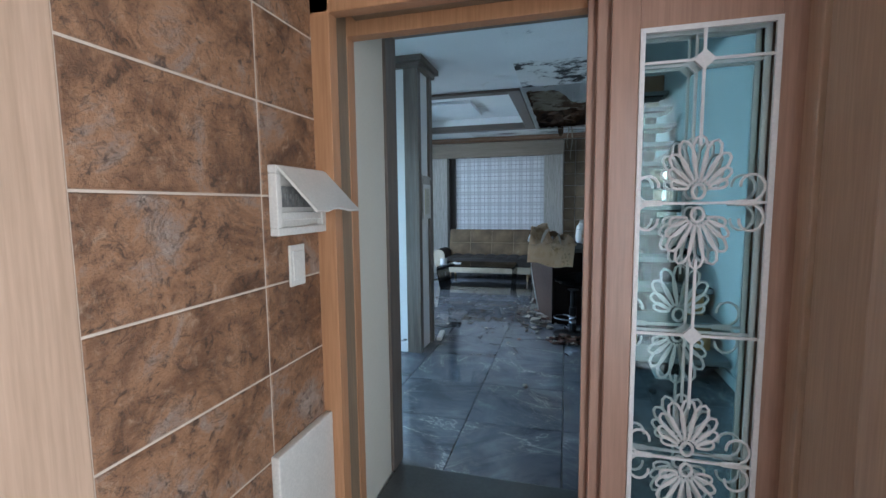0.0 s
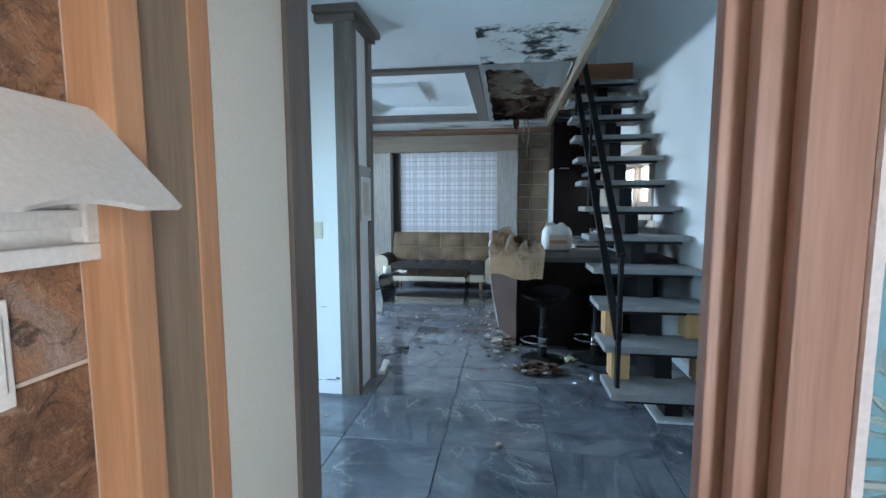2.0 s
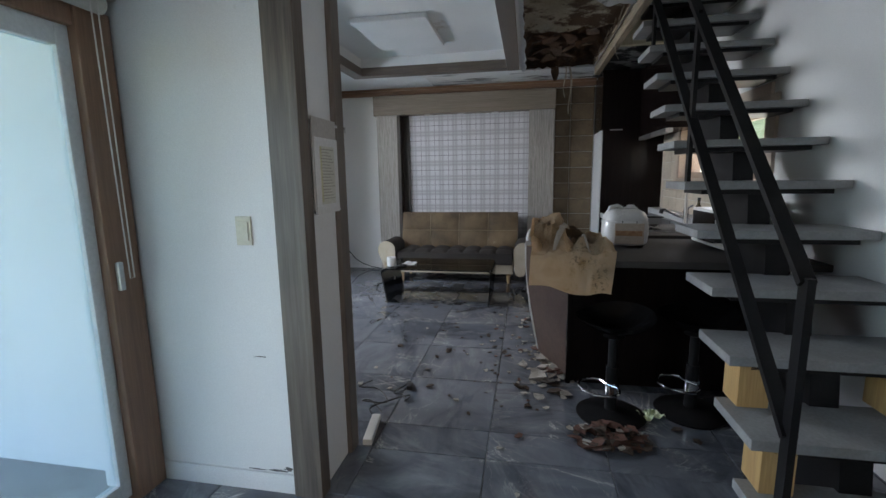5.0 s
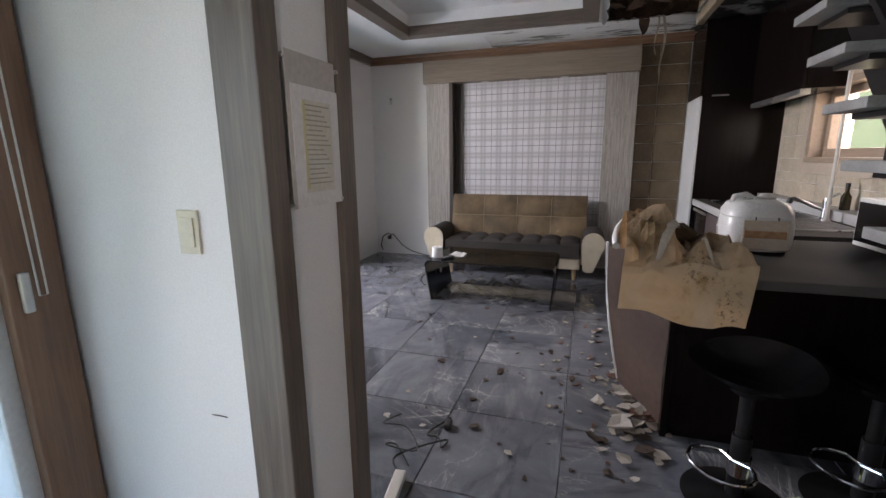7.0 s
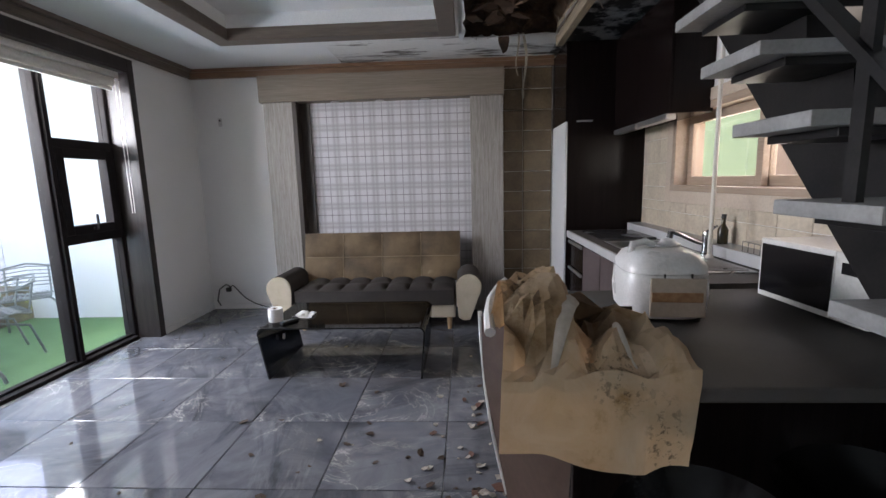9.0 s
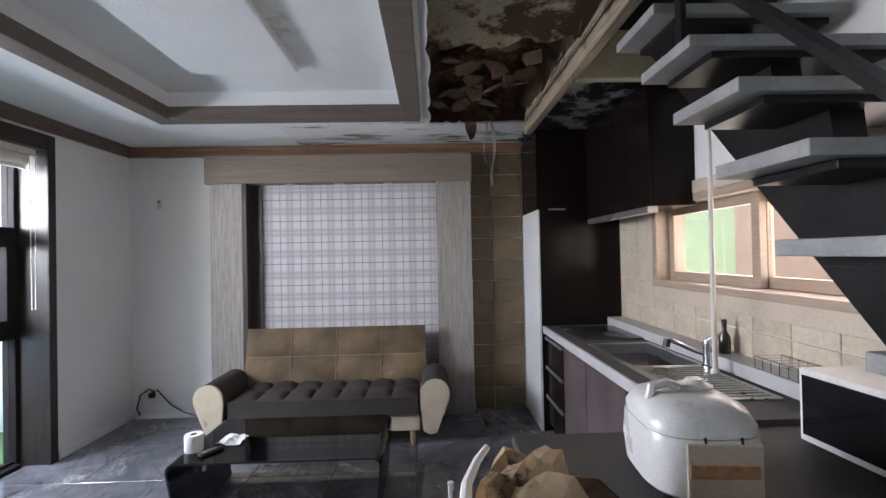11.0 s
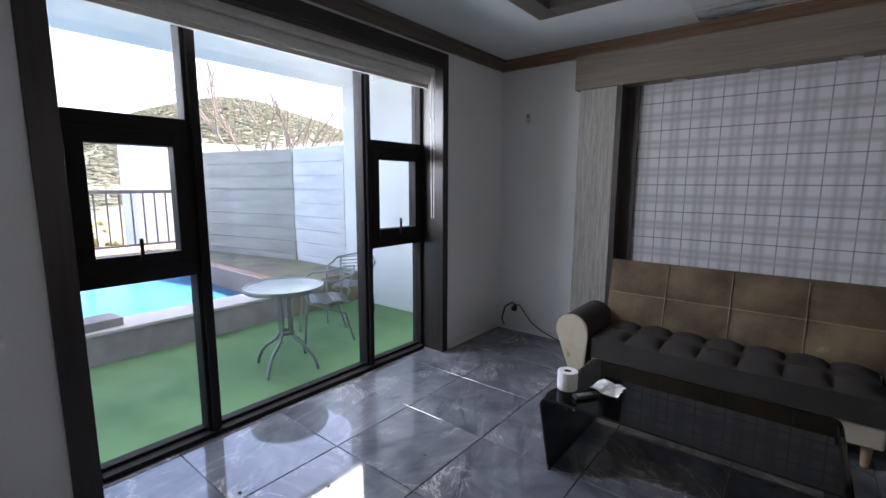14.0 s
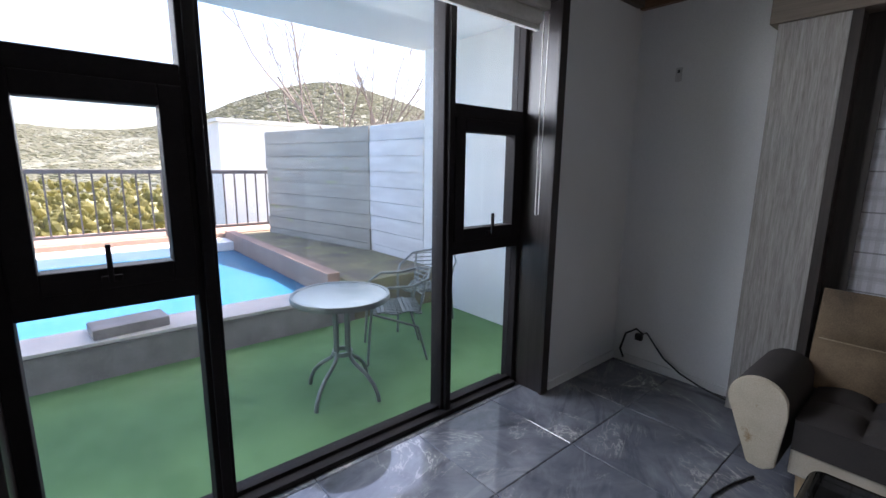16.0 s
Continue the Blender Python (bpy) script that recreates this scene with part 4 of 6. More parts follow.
def stained_paper():
    """Cream paper, brown where the water stood in the hump, black mould specks along the creases."""
    m, t, b = nodes_of("stained_ceiling_paper")
    v = coords(t)
    n1, n2, n3 = noisy(t, v, 4.5, 7.0, 0.65, 0.6), noisy(t, v, 15.0, 8.0, 0.7), noisy(t, v, 46.0, 5.0, 0.7)
    col = ramp(t, n1, [(0.4, (0.7, 0.55, 0.39)), (0.56, (0.64, 0.47, 0.3)), (0.66, (0.42, 0.27, 0.13)), (0.76, (0.22, 0.13, 0.05))])

    def pool_of(at, size, soft):
        near = t.nodes.new("ShaderNodeMapping")
        near.inputs["Location"].default_value = tuple(-a / q for a, q in zip(at, size))
        near.inputs["Scale"].default_value = tuple(1 / q for q in size)
        t.links.new(v, near.inputs["Vector"])
        ball = t.nodes.new("ShaderNodeTexGradient")
        ball.gradient_type = "SPHERICAL"
        t.links.new(near.outputs[0], ball.inputs["Vector"])
        return mixed(t, 1.0, ramp(t, ball.outputs["Fac"], [(0.0, (0, 0, 0)), (soft, (1, 1, 1))]), ramp(t, n2, [(0.3, (1, 1, 1)), (0.7, (0.35,) * 3)]), "MULTIPLY")
    col = mixed(t, pool_of((-0.14, 0.12, 0.12), (0.15, 0.2, 0.16), 0.35), col, (0.2, 0.12, 0.045))
    col = mixed(t, pool_of((0.06, 0.2, 0.05), (0.14, 0.2, 0.12), 0.4), col, (0.13, 0.06, 0.028))
    speck = ramp(t, n3, [(0.53, (0, 0, 0)), (0.6, (0.95,) * 3)])
    for at, size in (((0.15, -0.08, -0.12), (0.06, 0.2, 0.14)), ((0.05, 0.0, 0.02), (0.1, 0.2, 0.1)), ((-0.16, 0.2, 0.18), (0.13, 0.2, 0.1))):
        col = mixed(t, mixed(t, 1.0, pool_of(at, size, 0.5), speck, "MULTIPLY"), col, (0.03, 0.018, 0.012))
    t.links.new(col, b.inputs["Base Color"])
    b.inputs["Roughness"].default_value = 0.85
    bumped(t, b, n2, 0.3, 0.006)
    return m


STAINED = stained_paper()
sheet = thing("crumpled_paper", (0, 5.0, 0.9), "crumpled water-stained ceiling paper draped over the bar corner", "paper")


def tent(x, y, a, b, wide, high):
    """Height of a fold with a sharp crest from a to b."""
    ax, ay, bx, by = *a, *b
    k = max(0.0, min(1.0, ((x - ax) * (bx - ax) + (y - ay) * (by - ay)) / ((bx - ax) ** 2 + (by - ay) ** 2)))
    d = math.hypot(x - ax - k * (bx - ax), y - ay - k * (by - ay))
    return high * max(0.0, 1 - d / wide)


def paper_height(x, y):
    near = noise.voronoi(Vector((x * 8.5, y * 7, 2.3)))[0]
    far = noise.voronoi(Vector((x * 19, y * 17, 5.1)))[0]
    dx, dy = (x + 0.14) / 0.14, (y - 0.2) / 0.25
    r = math.hypot(dx, dy) * (1 + 0.14 * math.sin(3 * math.atan2(dy, dx) + 0.8))
    hump = 0.19 * min(1.0, max(0.0, 1 - r) * 2.8) ** 0.8
    folds = max(tent(x, y, (0.05, 0.0), (0.15, 0.28), 0.075, 0.1), tent(x, y, (0.2, -0.02), (0.14, 0.22), 0.07, 0.12), tent(x, y, (-0.08, -0.05), (0.02, 0.16), 0.05, 0.075), tent(x, y, (-0.23, 0.0), (-0.2, 0.3), 0.07, 0.13), tent(x, y, (0.02, 0.3), (0.2, 0.36), 0.07, 0.09))
    return max(hump, folds) + 0.1 * min(0.6, near[1] - near[0]) + 0.03 * min(0.6, far[1] - far[0])


bm = bmesh.new()
NU, NF, NT2 = 19, 7, 18
grid = []
for i in range(NU + 1):
    u = i / NU
    row = []
    crest = 0.028 + 0.03 * abs(math.sin(u * 7.5 + 0.6)) * (u > 0.2)
    for j in range(NF + NT2 + 1):
        if j <= NF:
            w = 1 - j / NF
            x = -0.25 + 0.49 * u - 0.035 * w * (u - 0.3) - 0.02 * w * (u < 0.1)
            y = -0.072 - 0.03 * w ** 0.6 - 0.016 * w * max(0.0, 1 - abs(u - 0.72) / 0.1) + 0.02 * w * max(0.0, (u - 0.72) / 0.28)
            z = crest * (1 - w) - (0.15 + 0.05 * min(1.0, u / 0.74)) * w + 0.012 * math.sin(u * 9) * w
            y += 0.005 * noise.noise(Vector((u * 7, w * 4, 1)))
        else:
            w = (j - NF) / NT2
            x = -0.25 + 0.49 * u + 0.02 * math.sin(w * 5 + u * 3)
            y = -0.072 + (0.5 - 0.13 * u + 0.03 * math.sin(u * 11)) * w
            z = crest + (paper_height(x, y) - crest) * min(1.0, w / 0.12)
            if w > 0.88:
                z *= 1 - 0.8 * (w - 0.88) / 0.12
            z = max(z, 0.006)
        row.append(bm.verts.new((x, y, z)))
    grid.append(row)
for a, b in zip(grid, grid[1:]):
    for j in range(NF + NT2):
        bm.faces.new((a[j], b[j], b[j + 1], a[j + 1]))
bmesh.ops.solidify(bm, geom=bm.faces, thickness=0.004)
part("draped_sheet", bm, STAINED, sheet)
bm = bmesh.new()
for k, (x, y, z, w, h, a) in enumerate(((-0.03, 0.2, 0.1, 0.2, 0.1, 20), (0.1, 0.25, 0.05, 0.18, 0.12, -30), (0.17, 0.18, 0.03, 0.14, 0.1, 60), (0.05, 0.33, 0.07, 0.16, 0.13, 110))):
    vs = [Vector((-w / 2, -h / 2, 0.0)), Vector((w / 2, -h / 2, 0.03)), Vector((w * 0.4, h / 2, 0.07)), Vector((-w * 0.4, h / 2, 0.02)), Vector((0, 0, 0.075))]
    vv = [bm.verts.new(Matrix.Translation((x, y, z)) @ Matrix.Rotation(radians(a), 4, "Z") @ q) for q in vs]
    for i in range(4):
        bm.faces.new((vv[i], vv[(i + 1) % 4], vv[4]))
bmesh.ops.solidify(bm, geom=bm.faces, thickness=0.003)
part("torn_scrap", bm, surface("brown_wet_scrap", (0.05, 0.028, 0.014), (0.2, 0.12, 0.06), 0.85, 8.0, 60.0, 0.4), sheet, "dark brown torn scraps")
bm = bmesh.new()
pts = [(-0.262, 0.2, 0.06), (-0.262, 0.3, 0.09), (-0.25, 0.38, 0.12), (-0.22, 0.43, 0.15), (-0.19, 0.46, 0.17)]
tube(bm, pts, 0.018, 8, False, 0.5)
part("rolled_edge", bm, PAINT, sheet, "white curled backing edge", True)


def ribbon(pts, widths, lean):
    """A curled strip of paper along a line, leaning to one side."""
    bm = bmesh.new()
    rows = []
    for (x, y, z), w in zip(pts, widths):
        rows.append([bm.verts.new((x + lean * w * (k / 4 - 0.5), y - 0.3 * w * (k / 4 - 0.5), z + 0.35 * w * math.sin(math.pi * k / 4) - 0.2 * w * k / 4)) for k in range(5)])
    for a, b in zip(rows, rows[1:]):
        for k in range(4):
            bm.faces.new((a[k], a[k + 1], b[k + 1], b[k]))
    bmesh.ops.solidify(bm, geom=bm.faces, thickness=0.003)
    return bm


CURL = surface("pale_paper_back", (0.6, 0.54, 0.46), (0.72, 0.68, 0.62), 0.85, 8.0, 60.0, 0.2)
part("turned_edge", ribbon([(-0.045 + 0.035 * math.sin(k * 0.55) - 0.012 * k, 0.24 - 0.05 * k, paper_height(-0.045 + 0.035 * math.sin(k * 0.55) - 0.012 * k, 0.24 - 0.05 * k) + 0.012) for k in range(7)], (0.02, 0.045, 0.055, 0.05, 0.04, 0.03, 0.01), 1.0), CURL, sheet, "white edge turned over beside the hump", True)
part("turned_edge", ribbon([(0.065 + 0.008 * k, 0.03 - 0.02 * k, paper_height(0.065 + 0.008 * k, max(-0.05, 0.03 - 0.02 * k)) + 0.008 - 0.003 * k) for k in range(6)], (0.03, 0.04, 0.035, 0.03, 0.02, 0.01), 0.8), CURL, sheet, "white torn tongue over the crease", True)


def rice_cooker():
    r = thing("rice_cooker", (0.41, 5.6, 0.9), "white rice cooker with a dusty beige front", "rice cooker", "", -6)
    shell = surface("white_cooker_shell", (0.6, 0.6, 0.59), (0.7, 0.69, 0.68), 0.3, 3.0, 100.0, 0.02, spots=((0.42, 0.36, 0.28), 3.0, 0.66))

    def ring(z, hx, hy, n=40, p=3.4):
        out = []
        for k in range(n):
            a = k * 2 * math.pi / n
            c, s = math.cos(a), math.sin(a)
            out.append((hx * math.copysign(abs(c) ** (2 / p), c), hy * math.copysign(abs(s) ** (2 / p), s), z))
        return out

    def loft(levels):
        bm = bmesh.new()
        rings = [[bm.verts.new(q) for q in ring(*lv)] for lv in levels]
        for a, b in zip(rings, rings[1:]):
            for k in range(len(a)):
                bm.faces.new((a[k], a[(k + 1) % len(a)], b[(k + 1) % len(a)], b[k]))
        bm.faces.new(rings[0][::-1])
        bm.faces.new(rings[-1])
        return bm
    part("body", loft([(0.015, 0.13, 0.15), (0.03, 0.148, 0.165), (0.1, 0.155, 0.175), (0.17, 0.15, 0.17), (0.178, 0.147, 0.166)]), shell, r, "", True)
    part("lid", loft([(0.18, 0.147, 0.166), (0.2, 0.146, 0.164), (0.235, 0.125, 0.145), (0.252, 0.09, 0.11), (0.256, 0.05, 0.06)]), shell, r, "", True)
    part("control_panel", boxes((-0.07, 0.1, -0.178, -0.17, 0.085, 0.12), bevel=0.003), surface("faded_orange_panel", (0.3, 0.15, 0.07), (0.42, 0.25, 0.13), 0.4, 30.0), r, "faded orange control strip")
    part("front_plate", boxes((-0.075, 0.11, -0.1745, -0.165, 0.03, 0.17), bevel=0.004), surface("dusty_beige_front", (0.42, 0.34, 0.26), (0.52, 0.44, 0.36), 0.4), r, "dusty beige front plate")
    part("steam_cap", lathe(bmesh.new(), [(0, 0.256), (0.045, 0.256), (0.048, 0.264), (0.03, 0.27), (0.022, 0.282), (0, 0.284)], 24, 0.04, 0.03), shell, r, "", True)
    part("handle", tube(bmesh.new(), [(-0.11, -0.02, 0.235), (-0.1, -0.01, 0.268), (-0.05, 0.0, 0.278), (-0.02, 0.01, 0.262)], 0.014, 8), shell, r, "", True)
    for x in (-0.03, 0.06):
        part("latch", boxes((x, x + 0.005, -0.17, -0.162, 0.16, 0.185)), CABLE_BLACK, r)
    for x, y in ((-0.1, -0.11), (0.1, -0.11), (-0.1, 0.11), (0.1, 0.11)):
        part("foot", lathe(bmesh.new(), [(0, 0), (0.018, 0), (0.02, 0.016), (0, 0.016)], 10, x, y), CABLE_BLACK, r)


rice_cooker()
mw = thing("microwave", (0.94, 5.56, 0.9), "white microwave oven with a black glass door", "microwave", "", 3)
MW = surface("white_enamel", (0.62, 0.61, 0.58), (0.7, 0.69, 0.66), 0.3)
part("body", boxes((0.02, 0.36, -0.25, 0.25, 0.012, 0.255), bevel=0.006), MW, mw)
part("door", boxes((0.0, 0.02, -0.11, 0.25, 0.012, 0.255), bevel=0.004), MW, mw)
part("door_glass", boxes((-0.006, 0.0, -0.105, 0.235, 0.035, 0.235), bevel=0.002), surface("black_glass", (0.006, 0.006, 0.008), (0.012, 0.012, 0.014), 0.08), mw, "black glass window")
part("control_panel", boxes((0.0, 0.02, -0.25, -0.112, 0.012, 0.255), bevel=0.004), MW, mw)
part("display", boxes((-0.003, 0.0, -0.22, -0.14, 0.18, 0.22), bevel=0.001), surface("dark_display", (0.01, 0.01, 0.012), (0.02, 0.02, 0.02), 0.15), mw)
part("button", boxes((-0.003, 0.0, -0.23, -0.13, 0.03, 0.07), bevel=0.002), WHITE_PLASTIC, mw)
for y in (-0.2, 0.2):
    part("foot", boxes((0.05, 0.08, y - 0.015, y + 0.015, 0, 0.012)), CABLE_BLACK, mw)
bowl = thing("steel_bowl", (1.18, 5.5, 1.156), "small steel bowl on top of the microwave", "bowl")
part("bowl", lathe(bmesh.new(), [(0, 0), (0.05, 0), (0.085, 0.04), (0.1, 0.06), (0.096, 0.06), (0.08, 0.042), (0.048, 0.006), (0, 0.006)], 24), CHROME, bowl, "", True)

base = thing("base_cabinet", (0.66, 5.96, 0), "dark base cabinets under the sink, fronts swollen and worn", "kitchen cabinet")
part("carcass", boxes((0.03, 0.69, 0.0, 2.22, 0.08, 0.86)), CAB_DARK, base)
part("plinth", boxes((0.06, 0.66, 0.0, 2.22, 0, 0.08)), CAB_DARK, base)
for y0, y1 in ((0.02, 0.62), (0.63, 1.23), (1.24, 1.72)):
    part("door", boxes((0.01, 0.03, y0, y1, 0.1, 0.84), bevel=0.003), CAB_WORN, base, "worn plum-brown door")
for z0, z1 in ((0.1, 0.34), (0.35, 0.59), (0.6, 0.84)):
    d = part("drawer", boxes((0.01, 0.03, 1.73, 2.21, z0, z1), bevel=0.003), CAB_DARK, base)
    part("handle", boxes((-0.006, 0.01, 1.74, 2.2, z1 - 0.03, z1 - 0.005), bevel=0.003), BRUSHED, d, "aluminium grip strip")
top = thing("worktop", (0.645, 5.96, 0.862), "grey kitchen worktop with a pale front edge", "worktop")
part("slab", boxes((0.02, 0.71, 0, 0.78, 0, 0.058), (0.02, 0.71, 1.4, 2.235, 0, 0.058), (0.02, 0.12, 0.78, 1.4, 0, 0.058), (0.53, 0.71, 0.78, 1.4, 0, 0.058)), WORKTOP, top)
part("front_edge", boxes((0, 0.02, 0, 2.235, -0.002, 0.06), bevel=0.004), TOP_EDGE, top)
part("back_ledge", boxes((0.56, 0.705, 0.0, 2.2, 0.06, 0.13), bevel=0.006), TOP_EDGE, top, "raised pale ledge along the wall")
STEEL = surface("stainless_steel", (0.42, 0.42, 0.42), (0.55, 0.55, 0.55), 0.3, 3.0, 150.0, 0.03, 0.95)
sink = thing("kitchen_sink", (0.97, 7.05, 0.92), "stainless steel sink with a grooved drainer", "sink")
part("rim", boxes((-0.215, 0.215, -0.33, -0.3, 0.0, 0.007), (-0.215, 0.215, 0.3, 0.33, 0.0, 0.007), (-0.215, -0.185, -0.3, 0.3, 0.0, 0.007), (0.185, 0.215, -0.3, 0.3, 0.0, 0.007), bevel=0.003), STEEL, sink)
part("basin", boxes((-0.19, 0.19, -0.305, 0.305, -0.19, -0.185), (-0.19, -0.185, -0.305, 0.305, -0.185, 0), (0.185, 0.19, -0.305, 0.305, -0.185, 0), (-0.185, 0.185, -0.305, -0.3, -0.185, 0), (-0.185, 0.185, 0.3, 0.305, -0.185, 0)), STEEL, sink)
bm = boxes((-0.22, 0.19, -0.88, -0.345, 0.0, 0.008), bevel=0.003)
part("drainer", bm, STEEL, sink)
for k in range(14):
    part("ridge", boxes((-0.18, 0.16, -0.85 + k * 0.036, -0.84 + k * 0.036, 0.008, 0.014)), STEEL, sink)
tap = thing("faucet", (1.17, 6.7, 0.921), "chrome single-lever kitchen tap", "faucet", "", 0)
part("body", lathe(bmesh.new(), [(0, 0), (0.03, 0), (0.03, 0.012), (0.022, 0.02), (0.022, 0.11), (0.026, 0.12), (0.02, 0.15), (0, 0.155)], 20), CHROME, tap, "", True)
part("spout", tube(bmesh.new(), [(0, 0, 0.07), (-0.06, 0.015, 0.09), (-0.13, 0.03, 0.125), (-0.18, 0.04, 0.145), (-0.195, 0.043, 0.14)], 0.013, 10), CHROME, tap, "", True)
part("aerator", tube(bmesh.new(), [(-0.195, 0.043, 0.15), (-0.205, 0.045, 0.11)], 0.019, 12), CABLE_BLACK, tap)
part("lever", tube(bmesh.new(), [(0, 0, 0.15), (0.05, -0.03, 0.19)], 0.008, 8), CHROME, tap, "", True)
hob = thing("hotplate", (1.0, 7.78, 0.921), "black glass hotplate set on the worktop", "hotplate")
part("glass_top", boxes((-0.24, 0.22, -0.28, 0.28, 0, 0.012), bevel=0.003), surface("dusty_black_glass", (0.02, 0.02, 0.022), (0.05, 0.05, 0.052), 0.25), hob)
rod = thing("tension_pole", (1.12, 6.56, 0.921), "thin white tension pole standing on the worktop", "pole")
part("pole", tube(bmesh.new(), [(0, 0, 0.03), (0, 0, 1.2)], 0.012, 10), WHITE_PLASTIC, rod, "", True)
part("inner_pole", tube(bmesh.new(), [(0, 0, 1.2), (0, 0, 1.757)], 0.009, 10), WHITE_PLASTIC, rod, "", True)
part("foot", lathe(bmesh.new(), [(0, 0), (0.026, 0), (0.026, 0.012), (0.013, 0.035), (0, 0.035)], 16), WHITE_PLASTIC, rod)
bottle = thing("bottle", (1.28, 6.72, 0.992), "small dark bottle on the ledge below the window", "bottle")
part("glass_body", lathe(bmesh.new(), [(0, 0), (0.03, 0), (0.03, 0.09), (0.012, 0.125), (0.012, 0.16), (0, 0.16)], 16), surface("dark_bottle", (0.03, 0.025, 0.01), (0.07, 0.05, 0.02), 0.15), bottle, "", True)
part("cap", lathe(bmesh.new(), [(0, 0.16), (0.014, 0.16), (0.014, 0.185), (0, 0.185)], 12), CABLE_BLACK, bottle)
rack = thing("dish_rack", (1.28, 6.2, 0.992), "wire dish rack on the ledge", "dish rack")
bm = bmesh.new()
for y in [-0.2 + 0.05 * k for k in range(9)]:
    tube(bm, [(-0.07, y, 0.004), (-0.07, y, 0.06), (0.06, y, 0.06), (0.06, y, 0.004)], 0.003, 5)
for x, z in ((-0.07, 0.06), (0.06, 0.06), (-0.07, 0.004), (0.06, 0.004)):
    tube(bm, [(x, -0.2, z), (x, 0.2, z)], 0.003, 5)
part("wires", bm, CHROME, rack)

for y0, w in ((7.075, 0.56), (7.64, 0.56)):
    u = thing("wall_cabinet", (1.066, y0, 1.845), "dark glossy wall cabinet above the worktop", "kitchen cabinet", "wall cabinets")
    part("body", boxes((0.02, 0.292, 0, w, 0, 0.8), bevel=0.003), CAB_DARK, u)
    part("door", boxes((0, 0.02, 0.003, w - 0.003, 0.003, 0.797), bevel=0.003), CAB_DARK, u)
    part("light_strip", boxes((-0.01, 0.06, 0.02, w - 0.03, -0.04, 0), bevel=0.004), BRUSHED, u, "aluminium light strip under the cabinet")
tall = thing("tall_cabinet", (0.62, 8.2, 0), "tall dark kitchen cabinet with a white side panel", "kitchen cabinet")
part("body", boxes((0.02, 0.735, 0, 0.615, 0, 2.65), bevel=0.003), CAB_DARK, tall)
part("side_panel", boxes((0, 0.02, 0, 0.61, 0, 1.94), bevel=0.003), surface("white_laminate", (0.6, 0.62, 0.62), (0.68, 0.69, 0.69), 0.35), tall, "white laminate side")
part("upper_side", boxes((0, 0.02, 0, 0.61, 1.943, 2.65), bevel=0.003), CAB_DARK, tall)
part("handle", boxes((0.1, 0.25, -0.006, 0, 1.935, 1.95), bevel=0.002), BRUSHED, tall)


def bar_stool(at, rz):
    s = thing("bar_stool", at, "black bar stool with a dished seat and round base", "bar stool", "bar stools", rz)
    seat_mat = surface("black_gloss_plastic", (0.008, 0.008, 0.009), (0.016, 0.016, 0.017), 0.15)
    bm = bmesh.new()
    rings = []
    for k in range(9):
        r = k / 8
        rings.append([bm.verts.new((0.225 * r * math.cos(a * 0.19635), 0.2 * r * math.sin(a * 0.19635), 0.51 + 0.085 * r ** 2.6 + (0.05 * max(0, math.sin(a * 0.19635)) * r ** 3))) for a in range(32)] if k else [bm.verts.new((0, 0, 0.51))])
    for k in range(32):
        bm.faces.new((rings[0][0], rings[1][k], rings[1][(k + 1) % 32]))
    for a, b in zip(rings[1:], rings[2:]):
        for k in range(32):
            bm.faces.new((a[k], b[k], b[(k + 1) % 32], a[(k + 1) % 32]))
    bmesh.ops.solidify(bm, geom=bm.faces, thickness=0.018)
    part("seat", bm, seat_mat, s, "dished glossy black seat", True)
    part("column", lathe(bmesh.new(), [(0, 0.02), (0.035, 0.02), (0.035, 0.3), (0.026, 0.3), (0.026, 0.47), (0.06, 0.485), (0, 0.49)], 20), BLACK_STEEL, s, "", True)
    part("base", lathe(bmesh.new(), [(0, 0), (0.19, 0), (0.195, 0.01), (0.15, 0.024), (0.06, 0.04), (0, 0.045)], 36), BLACK_STEEL, s, "", True)
    pts = [(0.0, -0.04, 0.2)] + [(0.12 * math.cos(radians(a)), -0.11 + 0.1 * math.sin(radians(a)), 0.2) for a in range(60, -241, -20)] + [(0.0, -0.04, 0.2)]
    part("footrest", tube(bmesh.new(), pts, 0.008, 8), CHROME, s, "chrome footrest ring", True)
    part("collar", lathe(bmesh.new(), [(0, 0.13), (0.04, 0.13), (0.042, 0.21), (0, 0.21)], 20), CHROME, s, "", True)


bar_stool((0.225, 4.825, 0.0), -50)
bar_stool((0.69, 4.93, 0.0), -60)

# ---- things: living room ----
VELVET = surface("brown_velvet", (0.05, 0.031, 0.016), (0.2, 0.138, 0.078), 0.8, 3.0, 160.0, 0.15, spots=((0.3, 0.23, 0.15), 3.2, 0.66))
DARK_CLOTH = surface("charcoal_brown_cloth", (0.022, 0.018, 0.016), (0.045, 0.038, 0.034), 0.85, 4.0, 220.0, 0.2)
CREAM_CLOTH = surface("stained_cream_cloth", (0.42, 0.36, 0.26), (0.55, 0.49, 0.38), 0.85, 5.0, 150.0, 0.2, spots=((0.28, 0.19, 0.1), 6.0, 0.64))


